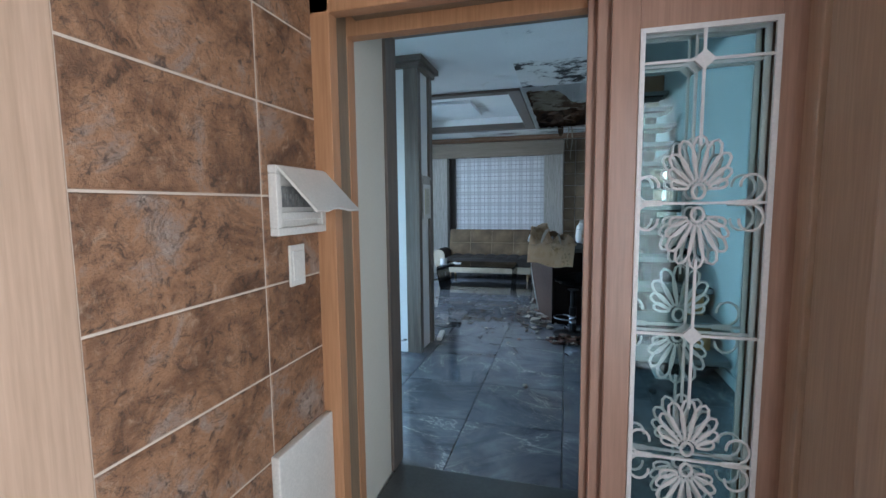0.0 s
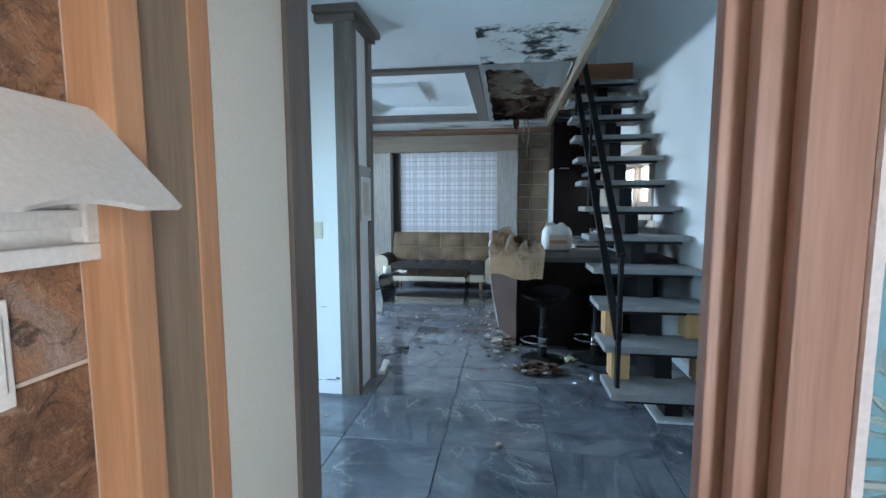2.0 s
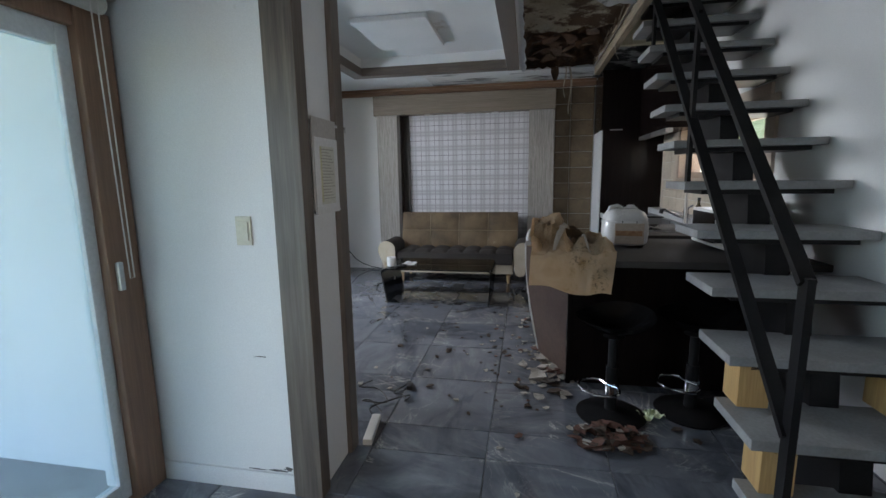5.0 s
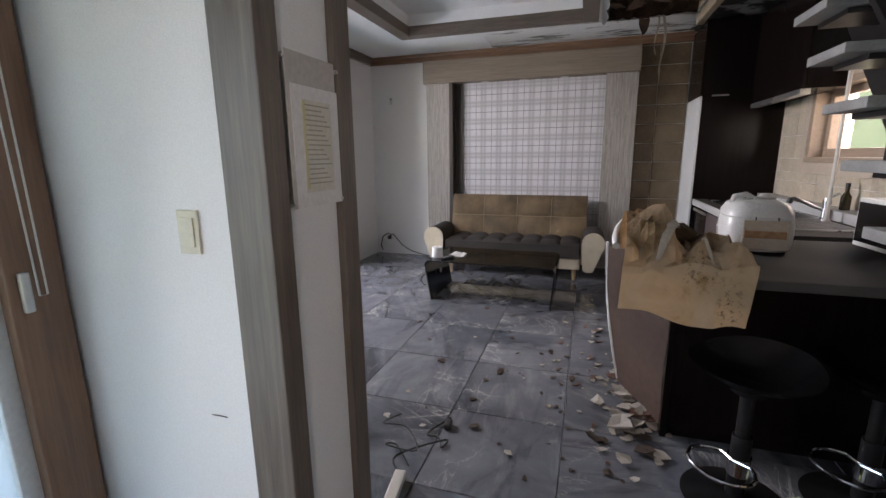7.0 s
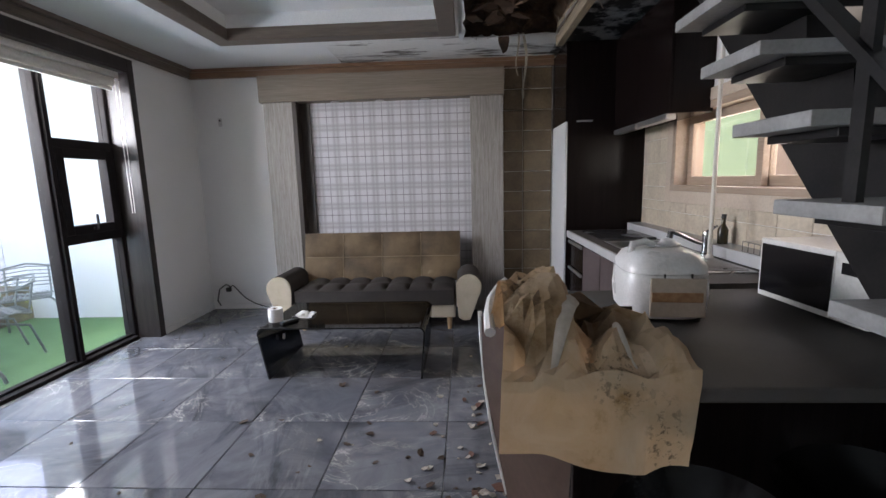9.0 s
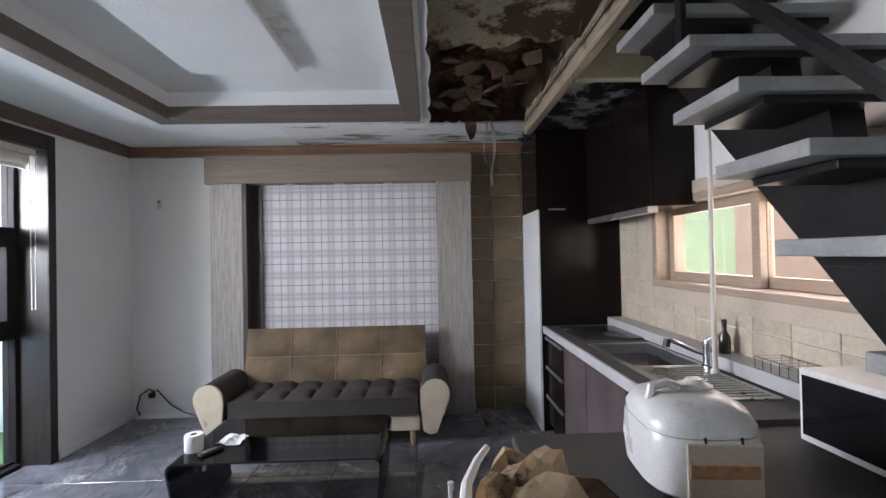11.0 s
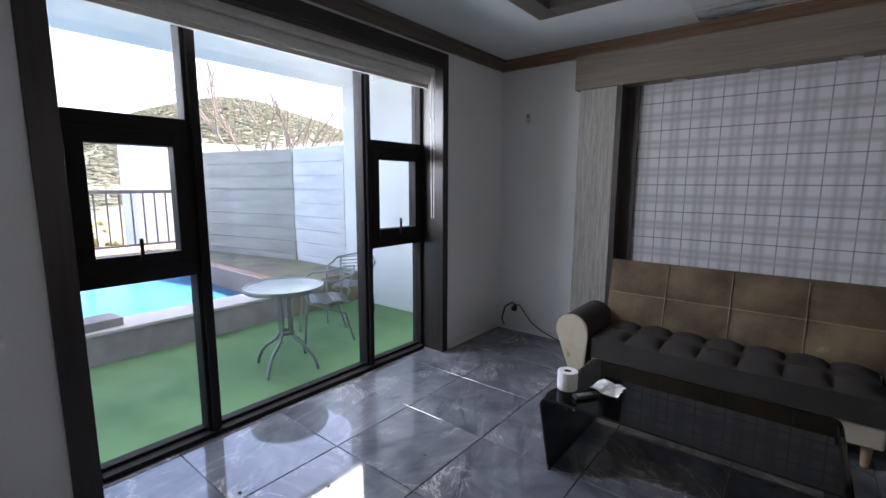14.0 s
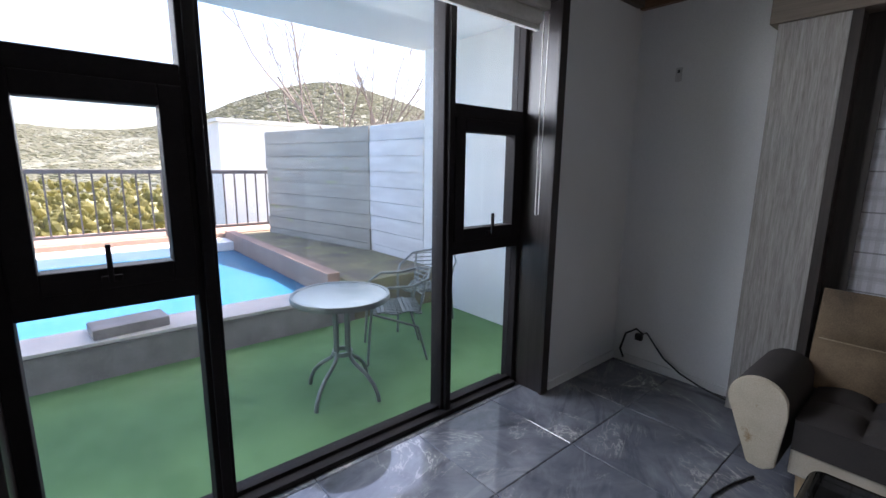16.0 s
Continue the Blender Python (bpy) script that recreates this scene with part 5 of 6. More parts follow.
def cushion(x0, x1, y0, y1, z0, z1, nx, ny, puff, face):
    """A padded slab with tufts; face: the axis and side that swell."""
    bm = bmesh.new()
    U, V = nx * 8, ny * 8
    grid = []
    for i in range(U + 1):
        row = []
        for j in range(V + 1):
            u, v = i / U, j / V
            p = (abs(math.sin(math.pi * u * nx)) * abs(math.sin(math.pi * v * ny))) ** 0.45 * puff
            rim = min(u, 1 - u, 0.06) / 0.06 * min(v, 1 - v, 0.08) / 0.08
            p *= 0.4 + 0.6 * rim
            if face == "z":
                row.append(bm.verts.new((x0 + (x1 - x0) * u, y0 + (y1 - y0) * v, z1 - puff + p)))
            else:
                row.append(bm.verts.new((x0 + (x1 - x0) * u, y0 + puff - p, z0 + (z1 - z0) * v)))
        grid.append(row)
    for a, b in zip(grid, grid[1:]):
        for j in range(V):
            bm.faces.new((a[j], b[j], b[j + 1], a[j + 1]))
    if face == "z":
        box(bm, x0 + 0.003, x1 - 0.003, y0 + 0.003, y1 - 0.003, z0, z1 - puff - 0.001)
    else:
        box(bm, x0 + 0.003, x1 - 0.003, y0 + puff + 0.001, y1, z0 + 0.003, z1 - 0.003)
    return bm


sofa = thing("sofa", (-1.22, 7.95, 0), "worn brown velvet sofa with cream rolled arm fronts", "sofa")
part("seat", cushion(-0.77, 0.77, 0.0, 0.6, 0.26, 0.44, 7, 2, 0.035, "z"), DARK_CLOTH, sofa, "dark tufted seat cushion", True)
part("base", boxes((-0.77, 0.78, 0.02, 0.6, 0.13, 0.258), bevel=0.012), CREAM_CLOTH, sofa, "stained cream base")
bk = part("backrest", cushion(-0.83, 0.83, 0.0, 0.13, 0.0, 0.52, 4, 2, 0.03, "y"), VELVET, sofa, "brown velvet backrest with pale seams", True)
bk.matrix_basis = pose(0, 0.45, 0.4, -12, 0, 0)
bm = bmesh.new()
for k in (1, 2, 3):
    box(bm, -0.83 + k * 0.415 - 0.003, -0.83 + k * 0.415 + 0.003, 0.02, 0.033, 0.02, 0.5)
box(bm, -0.81, 0.81, 0.02, 0.033, 0.257, 0.263)
part("seam", bm, surface("dusty_seam", (0.24, 0.18, 0.11), (0.32, 0.25, 0.17), 0.85), sofa, "pale dusty seams").matrix_basis = pose(0, 0.45, 0.4, -12, 0, 0)
prof = arc(-0.91, 0.435, 0.122, 20, 200, 12) + [(-1.0, 0.34), (-0.955, 0.22), (-0.92, 0.12), (-0.86, 0.11), (-0.81, 0.14), (-0.79, 0.4)]
for side in (-1, 1):
    pp = [(x * -side, z) for x, z in prof]
    part("arm", prism(bmesh.new(), pp, "y", 0.0, 0.5), DARK_CLOTH, sofa, "dark rolled arm", True)
    bm = prism(bmesh.new(), pp, "y", -0.02, 0.0)
    bmesh.ops.bevel(bm, geom=list(bm.edges), offset=0.006, segments=2, affect="EDGES")
    part("arm_front", bm, CREAM_CLOTH, sofa, "stained cream arm front")
LEG = wood("pale_turned_leg", (0.45, 0.3, 0.16), (0.55, 0.39, 0.22), 0.4)
for x in (-0.72, 0.72):
    for y in (0.08, 0.52):
        part("leg", lathe(bmesh.new(), [(0, 0), (0.018, 0), (0.028, 0.13), (0, 0.13)], 12, x, y), LEG, sofa, "pale wooden leg", True)

TABLE_GLASS = glass("smoked_table_glass", (0.14, 0.15, 0.16), 0.02)
tbl = thing("coffee_table", (-1.25, 6.925, 0), "bent smoked-glass coffee table", "coffee table")
tp = [(-0.565, 0.0)] + [(x, z) for x, z in arc(-0.575, 0.345, 0.05, 180, 90, 6)][0:] + arc(0.565, 0.345, 0.05, 90, 0, 6) + [(0.585, 0.0)]
inner = [(0.573, 0.0)] + [(x, z) for x, z in arc(0.565, 0.345, 0.038, 0, 90, 6)] + arc(-0.575, 0.345, 0.038, 90, 180, 6) + [(-0.553, 0.0)]
part("bent_top", prism(bmesh.new(), tp + inner, "y", 0.0, 0.69), TABLE_GLASS, tbl, "one bent sheet of smoked glass")
DARK_EDGE = surface("dark_glass_edge", (0.006, 0.007, 0.008), (0.014, 0.015, 0.016), 0.2)
part("front_edge", prism(bmesh.new(), tp + inner, "y", -0.004, 0.0), DARK_EDGE, tbl, "dark polished edge")
part("disc", lathe(bmesh.new(), [(0, 0), (0.022, 0), (0.022, 0.006), (0, 0.006)], 18), WHITE_PLASTIC, tbl, "small white fixing disc").matrix_basis = pose(-0.566, 0.32, 0.22, 0, 90, 0)
PAPER_WHITE = surface("white_tissue", (0.68, 0.68, 0.67), (0.76, 0.76, 0.75), 0.9, 6.0, 90.0, 0.2)
roll = thing("toilet_roll", (-1.80, 7.1, 0.396), "white toilet paper roll on the glass table", "toilet roll")
part("paper", lathe(bmesh.new(), [(0.02, 0), (0.052, 0), (0.054, 0.004), (0.054, 0.096), (0.052, 0.1), (0.02, 0.1), (0.02, 0)], 28), PAPER_WHITE, roll, "", True)
part("core", lathe(bmesh.new(), [(0.0195, 0.003), (0.0195, 0.0985), (0.018, 0.0985), (0.018, 0.003)], 20), surface("cardboard", (0.2, 0.15, 0.1), (0.28, 0.21, 0.15), 0.8), roll, "brown card core")
tissue = thing("tissue", (-1.62, 7.22, 0.396), "crumpled white tissue on the glass table", "tissue")
bm = bmesh.new()
bmesh.ops.create_grid(bm, x_segments=10, y_segments=8, size=0.07)
for v in bm.verts:
    v.co.x *= 1.1
    v.co.z = 0.002 + 0.035 * abs(noise.noise(Vector((v.co.x * 22, v.co.y * 22, 2)))) + 0.02 * max(0, noise.noise(Vector((v.co.x * 14, v.co.y * 14, 9))))
bmesh.ops.solidify(bm, geom=bm.faces, thickness=0.0015)
part("crumple", bm, PAPER_WHITE, tissue)
remote = thing("remote_control", (-1.68, 7.06, 0.396), "black remote control on the glass table", "remote", "", -35)
part("case", boxes((-0.022, 0.022, -0.07, 0.07, 0, 0.018), bevel=0.005), CABLE_BLACK, remote)
part("buttons", boxes(*[(-0.014 + 0.01 * i, -0.007 + 0.01 * i, -0.05 + 0.018 * j, -0.04 + 0.018 * j, 0.018, 0.02) for i in range(3) for j in range(5)]), surface("grey_buttons", (0.2, 0.2, 0.2), (0.3, 0.3, 0.3), 0.5), remote, "small grey buttons")

cable = thing("cable", (-3.1, YB, 0.0), "black coiled cable hanging from the wall corner", "cable")
bm = bmesh.new()
tube(bm, [(0.02, -0.01, 0.26), (-0.02, -0.04, 0.3), (-0.09, -0.06, 0.25), (-0.12, -0.07, 0.12), (-0.1, -0.05, 0.05)], 0.008, 7)
tube(bm, [(-0.02, -0.02, 0.24), (0.06, -0.04, 0.29), (0.13, -0.05, 0.22), (0.2, -0.05, 0.14), (0.32, -0.05, 0.07), (0.46, -0.06, 0.03), (0.62, -0.08, 0.012), (0.9, -0.1, 0.008)], 0.006, 7)
part("cord", bm, CABLE_BLACK, cable, "", True)
bm = bmesh.new()
tube(bm, [(0.98, -0.8, 0.008), (0.93, -0.95, 0.008), (0.9, -1.1, 0.008), (0.94, -1.28, 0.008), (1.06, -1.45, 0.008)], 0.006, 7)
part("cord", bm, CABLE_BLACK, cable, "", True)
part("plug", boxes((-0.03, 0.02, -0.04, 0.0, 0.21, 0.26), bevel=0.008), CABLE_BLACK, cable)
outlet = thing("wall_outlet", (-3.02, YB, 2.125), "small grey socket high on the white wall", "socket")
part("plate", boxes((-0.02, 0.02, -0.008, 0, -0.045, 0.045), bevel=0.003), surface("grey_socket", (0.45, 0.44, 0.43), (0.52, 0.51, 0.5), 0.5), outlet)
part("hole", boxes((-0.008, 0.008, -0.010, -0.008, 0.01, 0.03)), CABLE_BLACK, outlet)

rb = thing("roller_blind", (-3.42, 6.6, 2.36), "rolled-up white blind at the head of the terrace window", "blind")
BLIND = surface("white_blind_cloth", (0.6, 0.58, 0.53), (0.68, 0.66, 0.61), 0.8)
part("headbox", boxes((-0.05, 0.07, -1.23, 1.22, 0.03, 0.08), bevel=0.006), BLIND, rb)
part("roll", tube(bmesh.new(), [(0, -1.22, 0.0), (0, 1.2, 0.0)], 0.042, 14), BLIND, rb, "", True)
part("bottom_bar", boxes((-0.015, 0.015, -1.22, 1.2, -0.075, -0.045), bevel=0.004), BLIND, rb)
part("pull_chain", tube(bmesh.new(), [(0.08, 1.15, 0.0), (0.08, 1.16, -1.15), (0.08, 1.19, -1.15), (0.08, 1.2, 0.0)], 0.0035, 5), WHITE_PLASTIC, rb)
for x in (-1.7, -1.215, -0.73):
    d = thing("downlight", (x, 8.745, 2.288), "small recessed downlight under the niche header, unlit", "downlight", "niche downlights")
    part("ring", lathe(bmesh.new(), [(0.03, 0), (0.048, 0), (0.05, -0.006), (0.03, -0.004), (0.03, 0)], 24), BRUSHED, d)
    part("lens", lathe(bmesh.new(), [(0, -0.001), (0.03, -0.001), (0.03, -0.003), (0, -0.003)], 20), WHITE_PLASTIC, d)
cl = thing("ceiling_light", (-1.55, 6.87, 2.86), "flat square white ceiling light, switched off", "ceiling light")
part("diffuser", boxes((-0.36, 0.36, -0.46, 0.46, -0.05, 0), bevel=0.01), surface("white_diffuser", (0.66, 0.68, 0.68), (0.72, 0.74, 0.74), 0.5), cl)

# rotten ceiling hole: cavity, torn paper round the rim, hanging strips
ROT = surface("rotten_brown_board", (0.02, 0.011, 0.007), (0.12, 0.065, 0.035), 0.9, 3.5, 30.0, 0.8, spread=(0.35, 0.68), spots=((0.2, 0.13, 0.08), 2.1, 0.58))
hole = thing("ceiling_damage", (0.07, 6.675, CEILING), "rotten collapsed ceiling with torn wet plaster", "ceiling damage")
bm = bmesh.new()
GX, GY = 34, 90
grid = []
for i in range(GX + 1):
    row = []
    for j in range(GY + 1):
        x, y = -0.43 + 0.9 * i / GX, -1.42 + 2.86 * j / GY
        n1 = noise.fractal(Vector((x * 3.2, y * 3.2, 1.0)), 0.7, 2.0, 5)
        n2 = abs(noise.noise(Vector((x * 9, y * 9, 4.0))))
        edge = min(min(i, GX - i) / 5, min(j, GY - j) / 8, 1)
        row.append(bm.verts.new((x, y, 0.02 + 0.15 * edge + 0.07 * n1 * edge - 0.05 * n2)))
    grid.append(row)
for a, b in zip(grid, grid[1:]):
    for j in range(GY):
        bm.faces.new((a[j], a[j + 1], b[j + 1], b[j]))
bmesh.ops.solidify(bm, geom=bm.faces, thickness=0.01)
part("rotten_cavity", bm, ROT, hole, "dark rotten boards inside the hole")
rim = bmesh.new()
r = random.Random(5)
per = []
for k in range(120):
    s = k / 120 * 4
    e, f = int(s), s - int(s)
    x0, x1, y0, y1 = -0.43, 0.43, -1.425, 1.425
    p = [(x0 + (x1 - x0) * f, y0), (x1, y0 + (y1 - y0) * f), (x1 - (x1 - x0) * f, y1), (x0, y1 - (y1 - y0) * f)][e]
    deep = 0.03 + 0.09 * abs(noise.noise(Vector((p[0] * 3, p[1] * 3, 7)))) + r.uniform(0, 0.02)
    if e == 0:
        deep += 0.05 + 0.5 * max(0, min(1, (p[0] + 0.05) / 0.25)) + 0.1 * noise.noise(Vector((p[0] * 9, 0.3, 2)))
    if e == 2:
        deep += 0.12
    if e == 1:
        deep *= 0.6
    c = Vector((-p[0], -p[1])).normalized()
    q = (p[0] * (1 - deep / 0.6) if e in (1, 3) else p[0], p[1] * (1 - deep / 1.425) if e in (0, 2) else p[1])
    per.append((rim.verts.new((p[0], p[1], -0.001)), rim.verts.new((q[0], q[1], -0.012 - 0.12 * min(deep, 0.5) - 0.01 * r.random()))))
for k in range(120):
    a, b = per[k], per[(k + 1) % 120]
    rim.faces.new((a[0], b[0], b[1], a[1]))
bmesh.ops.solidify(rim, geom=rim.faces, thickness=0.012)
part("torn_rim", rim, SPECKLED, hole, "torn white paper curling round the hole")
STAINED = surface("water_stained_plasterboard", (0.34, 0.29, 0.2), (0.56, 0.5, 0.39), 0.85, 2.2, 60.0, 0.3, spots=((0.09, 0.05, 0.025), 3.4, 0.47))
bm = bmesh.new()
rows = []
for i in range(25):
    x = -0.41 + 0.86 * i / 24
    tip = 0.03 + 0.14 * noise.noise(Vector((x * 6, 1.7, 0))) + 0.05 * noise.noise(Vector((x * 21, 4.7, 0)))
    rows.append([bm.verts.new((x, -1.4 + (tip + 1.4) * j / 16, 0.055 + 0.02 * noise.noise(Vector((x * 4, j * 0.4, 3))) - (0.035 * ((j - 12) / 4) ** 2 if j > 12 else 0))) for j in range(17)])
for a, b in zip(rows, rows[1:]):
    for j in range(16):
        bm.faces.new((a[j], a[j + 1], b[j + 1], b[j]))
bmesh.ops.solidify(bm, geom=bm.faces, thickness=0.01)
part("stained_board", bm, STAINED, hole, "cream plasterboard with brown water stains, torn off")
LATH = surface("stained_lath_board", (0.035, 0.02, 0.013), (0.17, 0.1, 0.06), 0.85, 4.0, 40.0, 0.4, vary=True)
for k in range(22):
    n = r.choice((6, 7, 8))
    pts = [(r.uniform(0.04, 0.15) * math.cos(6.283 * i / n), r.uniform(0.03, 0.1) * math.sin(6.283 * i / n)) for i in range(n)]
    scrap = part("torn_board", prism(bmesh.new(), pts, "z", 0.0, 0.012), LATH, hole, "water-stained board torn inside the hole")
    scrap.matrix_basis = pose(r.uniform(-0.33, 0.33), 0.1 + 0.052 * k + r.uniform(-0.05, 0.05), 0.04 + r.uniform(0, 0.07), r.uniform(-35, 35), r.uniform(-30, 30), r.uniform(-90, 90))
for k, (x, y, ln, w) in enumerate(((0.13, 1.32, 0.55, 0.026), (0.07, 1.3, 0.36, 0.018), (0.45, 0.2, 0.22, 0.012))):
    bm = bmesh.new()
    prev = None
    for j in range(13):
        s = j / 12
        ww = w * (1 - 0.5 * s) * (1.6 if j == 11 else 1)
        xx = x + 0.02 * math.sin(5 * s + k) + 0.02 * s
        cur = [bm.verts.new((xx - ww / 2, y + 0.01 * math.sin(9 * s), -ln * s)), bm.verts.new((xx + ww / 2, y + 0.012 * math.cos(7 * s), -ln * s - 0.004))]
        if prev:
            bm.faces.new((prev[0], prev[1], cur[1], cur[0]))
        prev = cur
    bmesh.ops.solidify(bm, geom=bm.faces, thickness=0.003)
    part("hanging_strip", bm, surface("dirty_cream_strip", (0.4, 0.36, 0.28), (0.52, 0.48, 0.4), 0.8), hole, "dangling cream paper strip")
bm = bmesh.new()
prev = None
for j in range(8):
    s = j / 7
    w = 0.09 * (0.5 + 0.5 * math.sin(2.6 * s + 0.6)) + 0.01
    cur = [bm.verts.new((-0.04 - w / 2 + 0.02 * s, 1.33 + 0.02 * math.sin(6 * s), 0.0 - 0.17 * s)), bm.verts.new((-0.04 + w / 2, 1.32, -0.15 * s))]
    if prev:
        bm.faces.new((prev[0], prev[1], cur[1], cur[0]))
    prev = cur
bmesh.ops.solidify(bm, geom=bm.faces, thickness=0.006)
part("hanging_rag", bm, ROT, hole, "black wet scrap hanging down")
SPLINTER = surface("splintered_cream_board", (0.2, 0.16, 0.11), (0.5, 0.44, 0.34), 0.8, 6.0)
for k in range(26):
    bm = bmesh.new()
    y = -1.0 + 2.2 * r.random()
    x = 0.36 + 0.1 * r.random()
    w, h = r.uniform(0.04, 0.12), r.uniform(0.05, 0.2)
    bm.faces.new([bm.verts.new((x, y - w / 2, 0.02)), bm.verts.new((x + 0.02, y + w / 2, 0.02)), bm.verts.new((x - 0.03 * r.random(), y + w * (r.random() - 0.3), -h * 0.5))])
    bmesh.ops.solidify(bm, geom=bm.faces, thickness=0.006)
    part("splinter", bm, SPLINTER, hole)

# debris on the floor
wrapper = thing("wrapper", (0.45, 4.84, 0.0), "crumpled pale green wrapper on the marble floor", "wrapper", "", 30)
bm = bmesh.new()
bmesh.ops.create_grid(bm, x_segments=9, y_segments=6, size=0.05)
for v in bm.verts:
    v.co.x *= 1.3
    v.co.z = 0.003 + 0.05 * abs(noise.noise(Vector((v.co.x * 30, v.co.y * 30, 6))))
bmesh.ops.solidify(bm, geom=bm.faces, thickness=0.0015)
part("foil", bm, surface("pale_green_film", (0.42, 0.47, 0.22), (0.6, 0.64, 0.42), 0.3, 20.0), wrapper)

CHIP_PALE = surface("plaster_chip", (0.34, 0.3, 0.25), (0.52, 0.47, 0.41), 0.9, 20.0, 90.0, 0.3, vary=True)
CHIP_DARK = surface("rotten_chip", (0.03, 0.02, 0.015), (0.1, 0.065, 0.045), 0.9, 20.0, 90.0, 0.3, vary=True)
CHIP_RUST = surface("rust_leaf", (0.09, 0.04, 0.03), (0.2, 0.1, 0.07), 0.85, 20.0, 90.0, 0.3, vary=True)


def chip_mesh(seed, material):
    q = random.Random(seed)
    bm = bmesh.new()
    n = q.choice((5, 6, 7))
    ring = [(math.cos(2 * math.pi * k / n) * q.uniform(0.6, 1.1), math.sin(2 * math.pi * k / n) * q.uniform(0.45, 0.9)) for k in range(n)]
    vs = [bm.verts.new((x, y, 0.1 + 0.55 * q.random())) for x, y in ring]
    lo = [bm.verts.new((x * 0.94, y * 0.94, v.co.z - 0.1)) for (x, y), v in zip(ring, vs)]
    c, cl = bm.verts.new((0, 0, 0.35)), bm.verts.new((0, 0, 0.0))
    for k in range(n):
        bm.faces.new((vs[k], vs[(k + 1) % n], c))
        bm.faces.new((lo[(k + 1) % n], lo[k], cl))
        bm.faces.new((vs[k], lo[k], lo[(k + 1) % n], vs[(k + 1) % n]))
    return mesh_of(bm, material, "chip")


CHIPS = [chip_mesh(k, (CHIP_PALE, CHIP_DARK, CHIP_PALE, CHIP_RUST)[k % 4]) for k in range(12)]
q = random.Random(21)


def drop_chip(x, y, size, kind=None, z=0.0):
    k = q.randrange(12) if kind is None else kind + 4 * q.randrange(3)
    o = new("plaster_chip", CHIPS[k])
    o.matrix_basis = pose(x, y, z, 0, 0, q.uniform(0, 360)) @ Matrix.Diagonal((size, size, size, 1))
    word = {0: "curled pale plaster flake on the marble floor", 1: "dark rotten crumb on the marble floor", 2: "curled pale plaster flake on the marble floor", 3: "rust-brown scrap on the marble floor"}[k % 4]
    tagged(o, word, "debris", "fallen ceiling scraps")


for k in range(46):
    s = k / 46
    drop_chip(-0.1 + q.gauss(0, 0.07), 4.95 + 1.0 * s + q.gauss(0, 0.05), q.uniform(0.025, 0.06), q.choice((0, 0, 2, 1)))
for k in range(80):
    drop_chip(-0.32 + q.gauss(0, 0.2), 5.8 + q.gauss(0, 0.45), q.uniform(0.01, 0.036))
for k in range(24):
    drop_chip(-0.75 + q.gauss(0, 0.3), 5.6 + q.gauss(0, 0.5), q.uniform(0.008, 0.022), q.choice((1, 1, 0)))
for k in range(95):
    a, rr = q.uniform(0, 6.28), 0.2 * q.random() ** 0.6
    drop_chip(0.18 + rr * math.cos(a), 4.56 + rr * 0.75 * math.sin(a), q.uniform(0.018, 0.05), q.choice((3, 3, 3, 1, 1, 0)), max(0.0, 0.07 - 0.36 * rr) * q.random())
for x, y in ((-0.88, 5.63), (-1.3, 5.67), (-1.01, 6.1), (-1.23, 6.82), (-1.7, 6.32), (-1.48, 6.35), (-0.38, 6.07), (-0.55, 5.65), (-0.27, 6.42), (-0.25, 6.8), (-0.7, 4.84), (-1.38, 4.96), (-1.16, 4.93), (-0.9, 5.0), (-0.97, 5.26), (-0.56, 5.89), (-0.52, 5.77), (-0.96, 6.71), (-0.48, 5.98), (-0.53, 6.3)):
    drop_chip(x, y, q.uniform(0.018, 0.036), q.choice((1, 1, 0)))
for k in range(16):
    drop_chip(-0.12 + q.gauss(0, 0.09), 5.35 + q.gauss(0, 0.22), q.uniform(0.045, 0.085), q.choice((0, 2, 3)), 0.012)
for x, y, s in ((-0.55, 5.3, 0.03), (-0.95, 5.5, 0.024), (-0.9, 6.2, 0.03), (-1.5, 6.0, 0.02), (-0.3, 4.05, 0.02), (0.5, 4.06, 0.026), (-0.6, 4.7, 0.018), (-1.2, 5.1, 0.014), (-0.75, 4.9, 0.016), (0.55, 4.7, 0.045), (0.62, 4.6, 0.03), (-0.14, 3.35, 0.03), (-0.13, 3.32, 0.02), (0.85, 3.4, 0.018), (0.95, 3.45, 0.022), (0.8, 3.3, 0.016), (-2.0, 5.7, 0.015), (-2.6, 6.1, 0.012), (-2.9, 5.8, 0.012), (-2.4, 6.6, 0.012), (-1.25, 3.55, 0.02), (0.75, 3.95, 0.03)):
    drop_chip(x, y, s, q.choice((1, 1, 0)))

# scuffs where the wall paper is torn
SCUFF = surface("torn_dark_scuff", (0.06, 0.055, 0.05), (0.16, 0.15, 0.14), 0.9, 20.0)


def scuff(parent, m, size, seed):
    qs = random.Random(seed)
    n = 9
    o = part("scuff", prism(bmesh.new(), [(size[0] * qs.uniform(0.4, 1.1) * math.cos(6.283 * i / n), size[1] * qs.uniform(0.3, 1.1) * math.sin(6.283 * i / n)) for i in range(n)], "z", 0.0, 0.0025), SCUFF, parent)
    o.matrix_basis = m


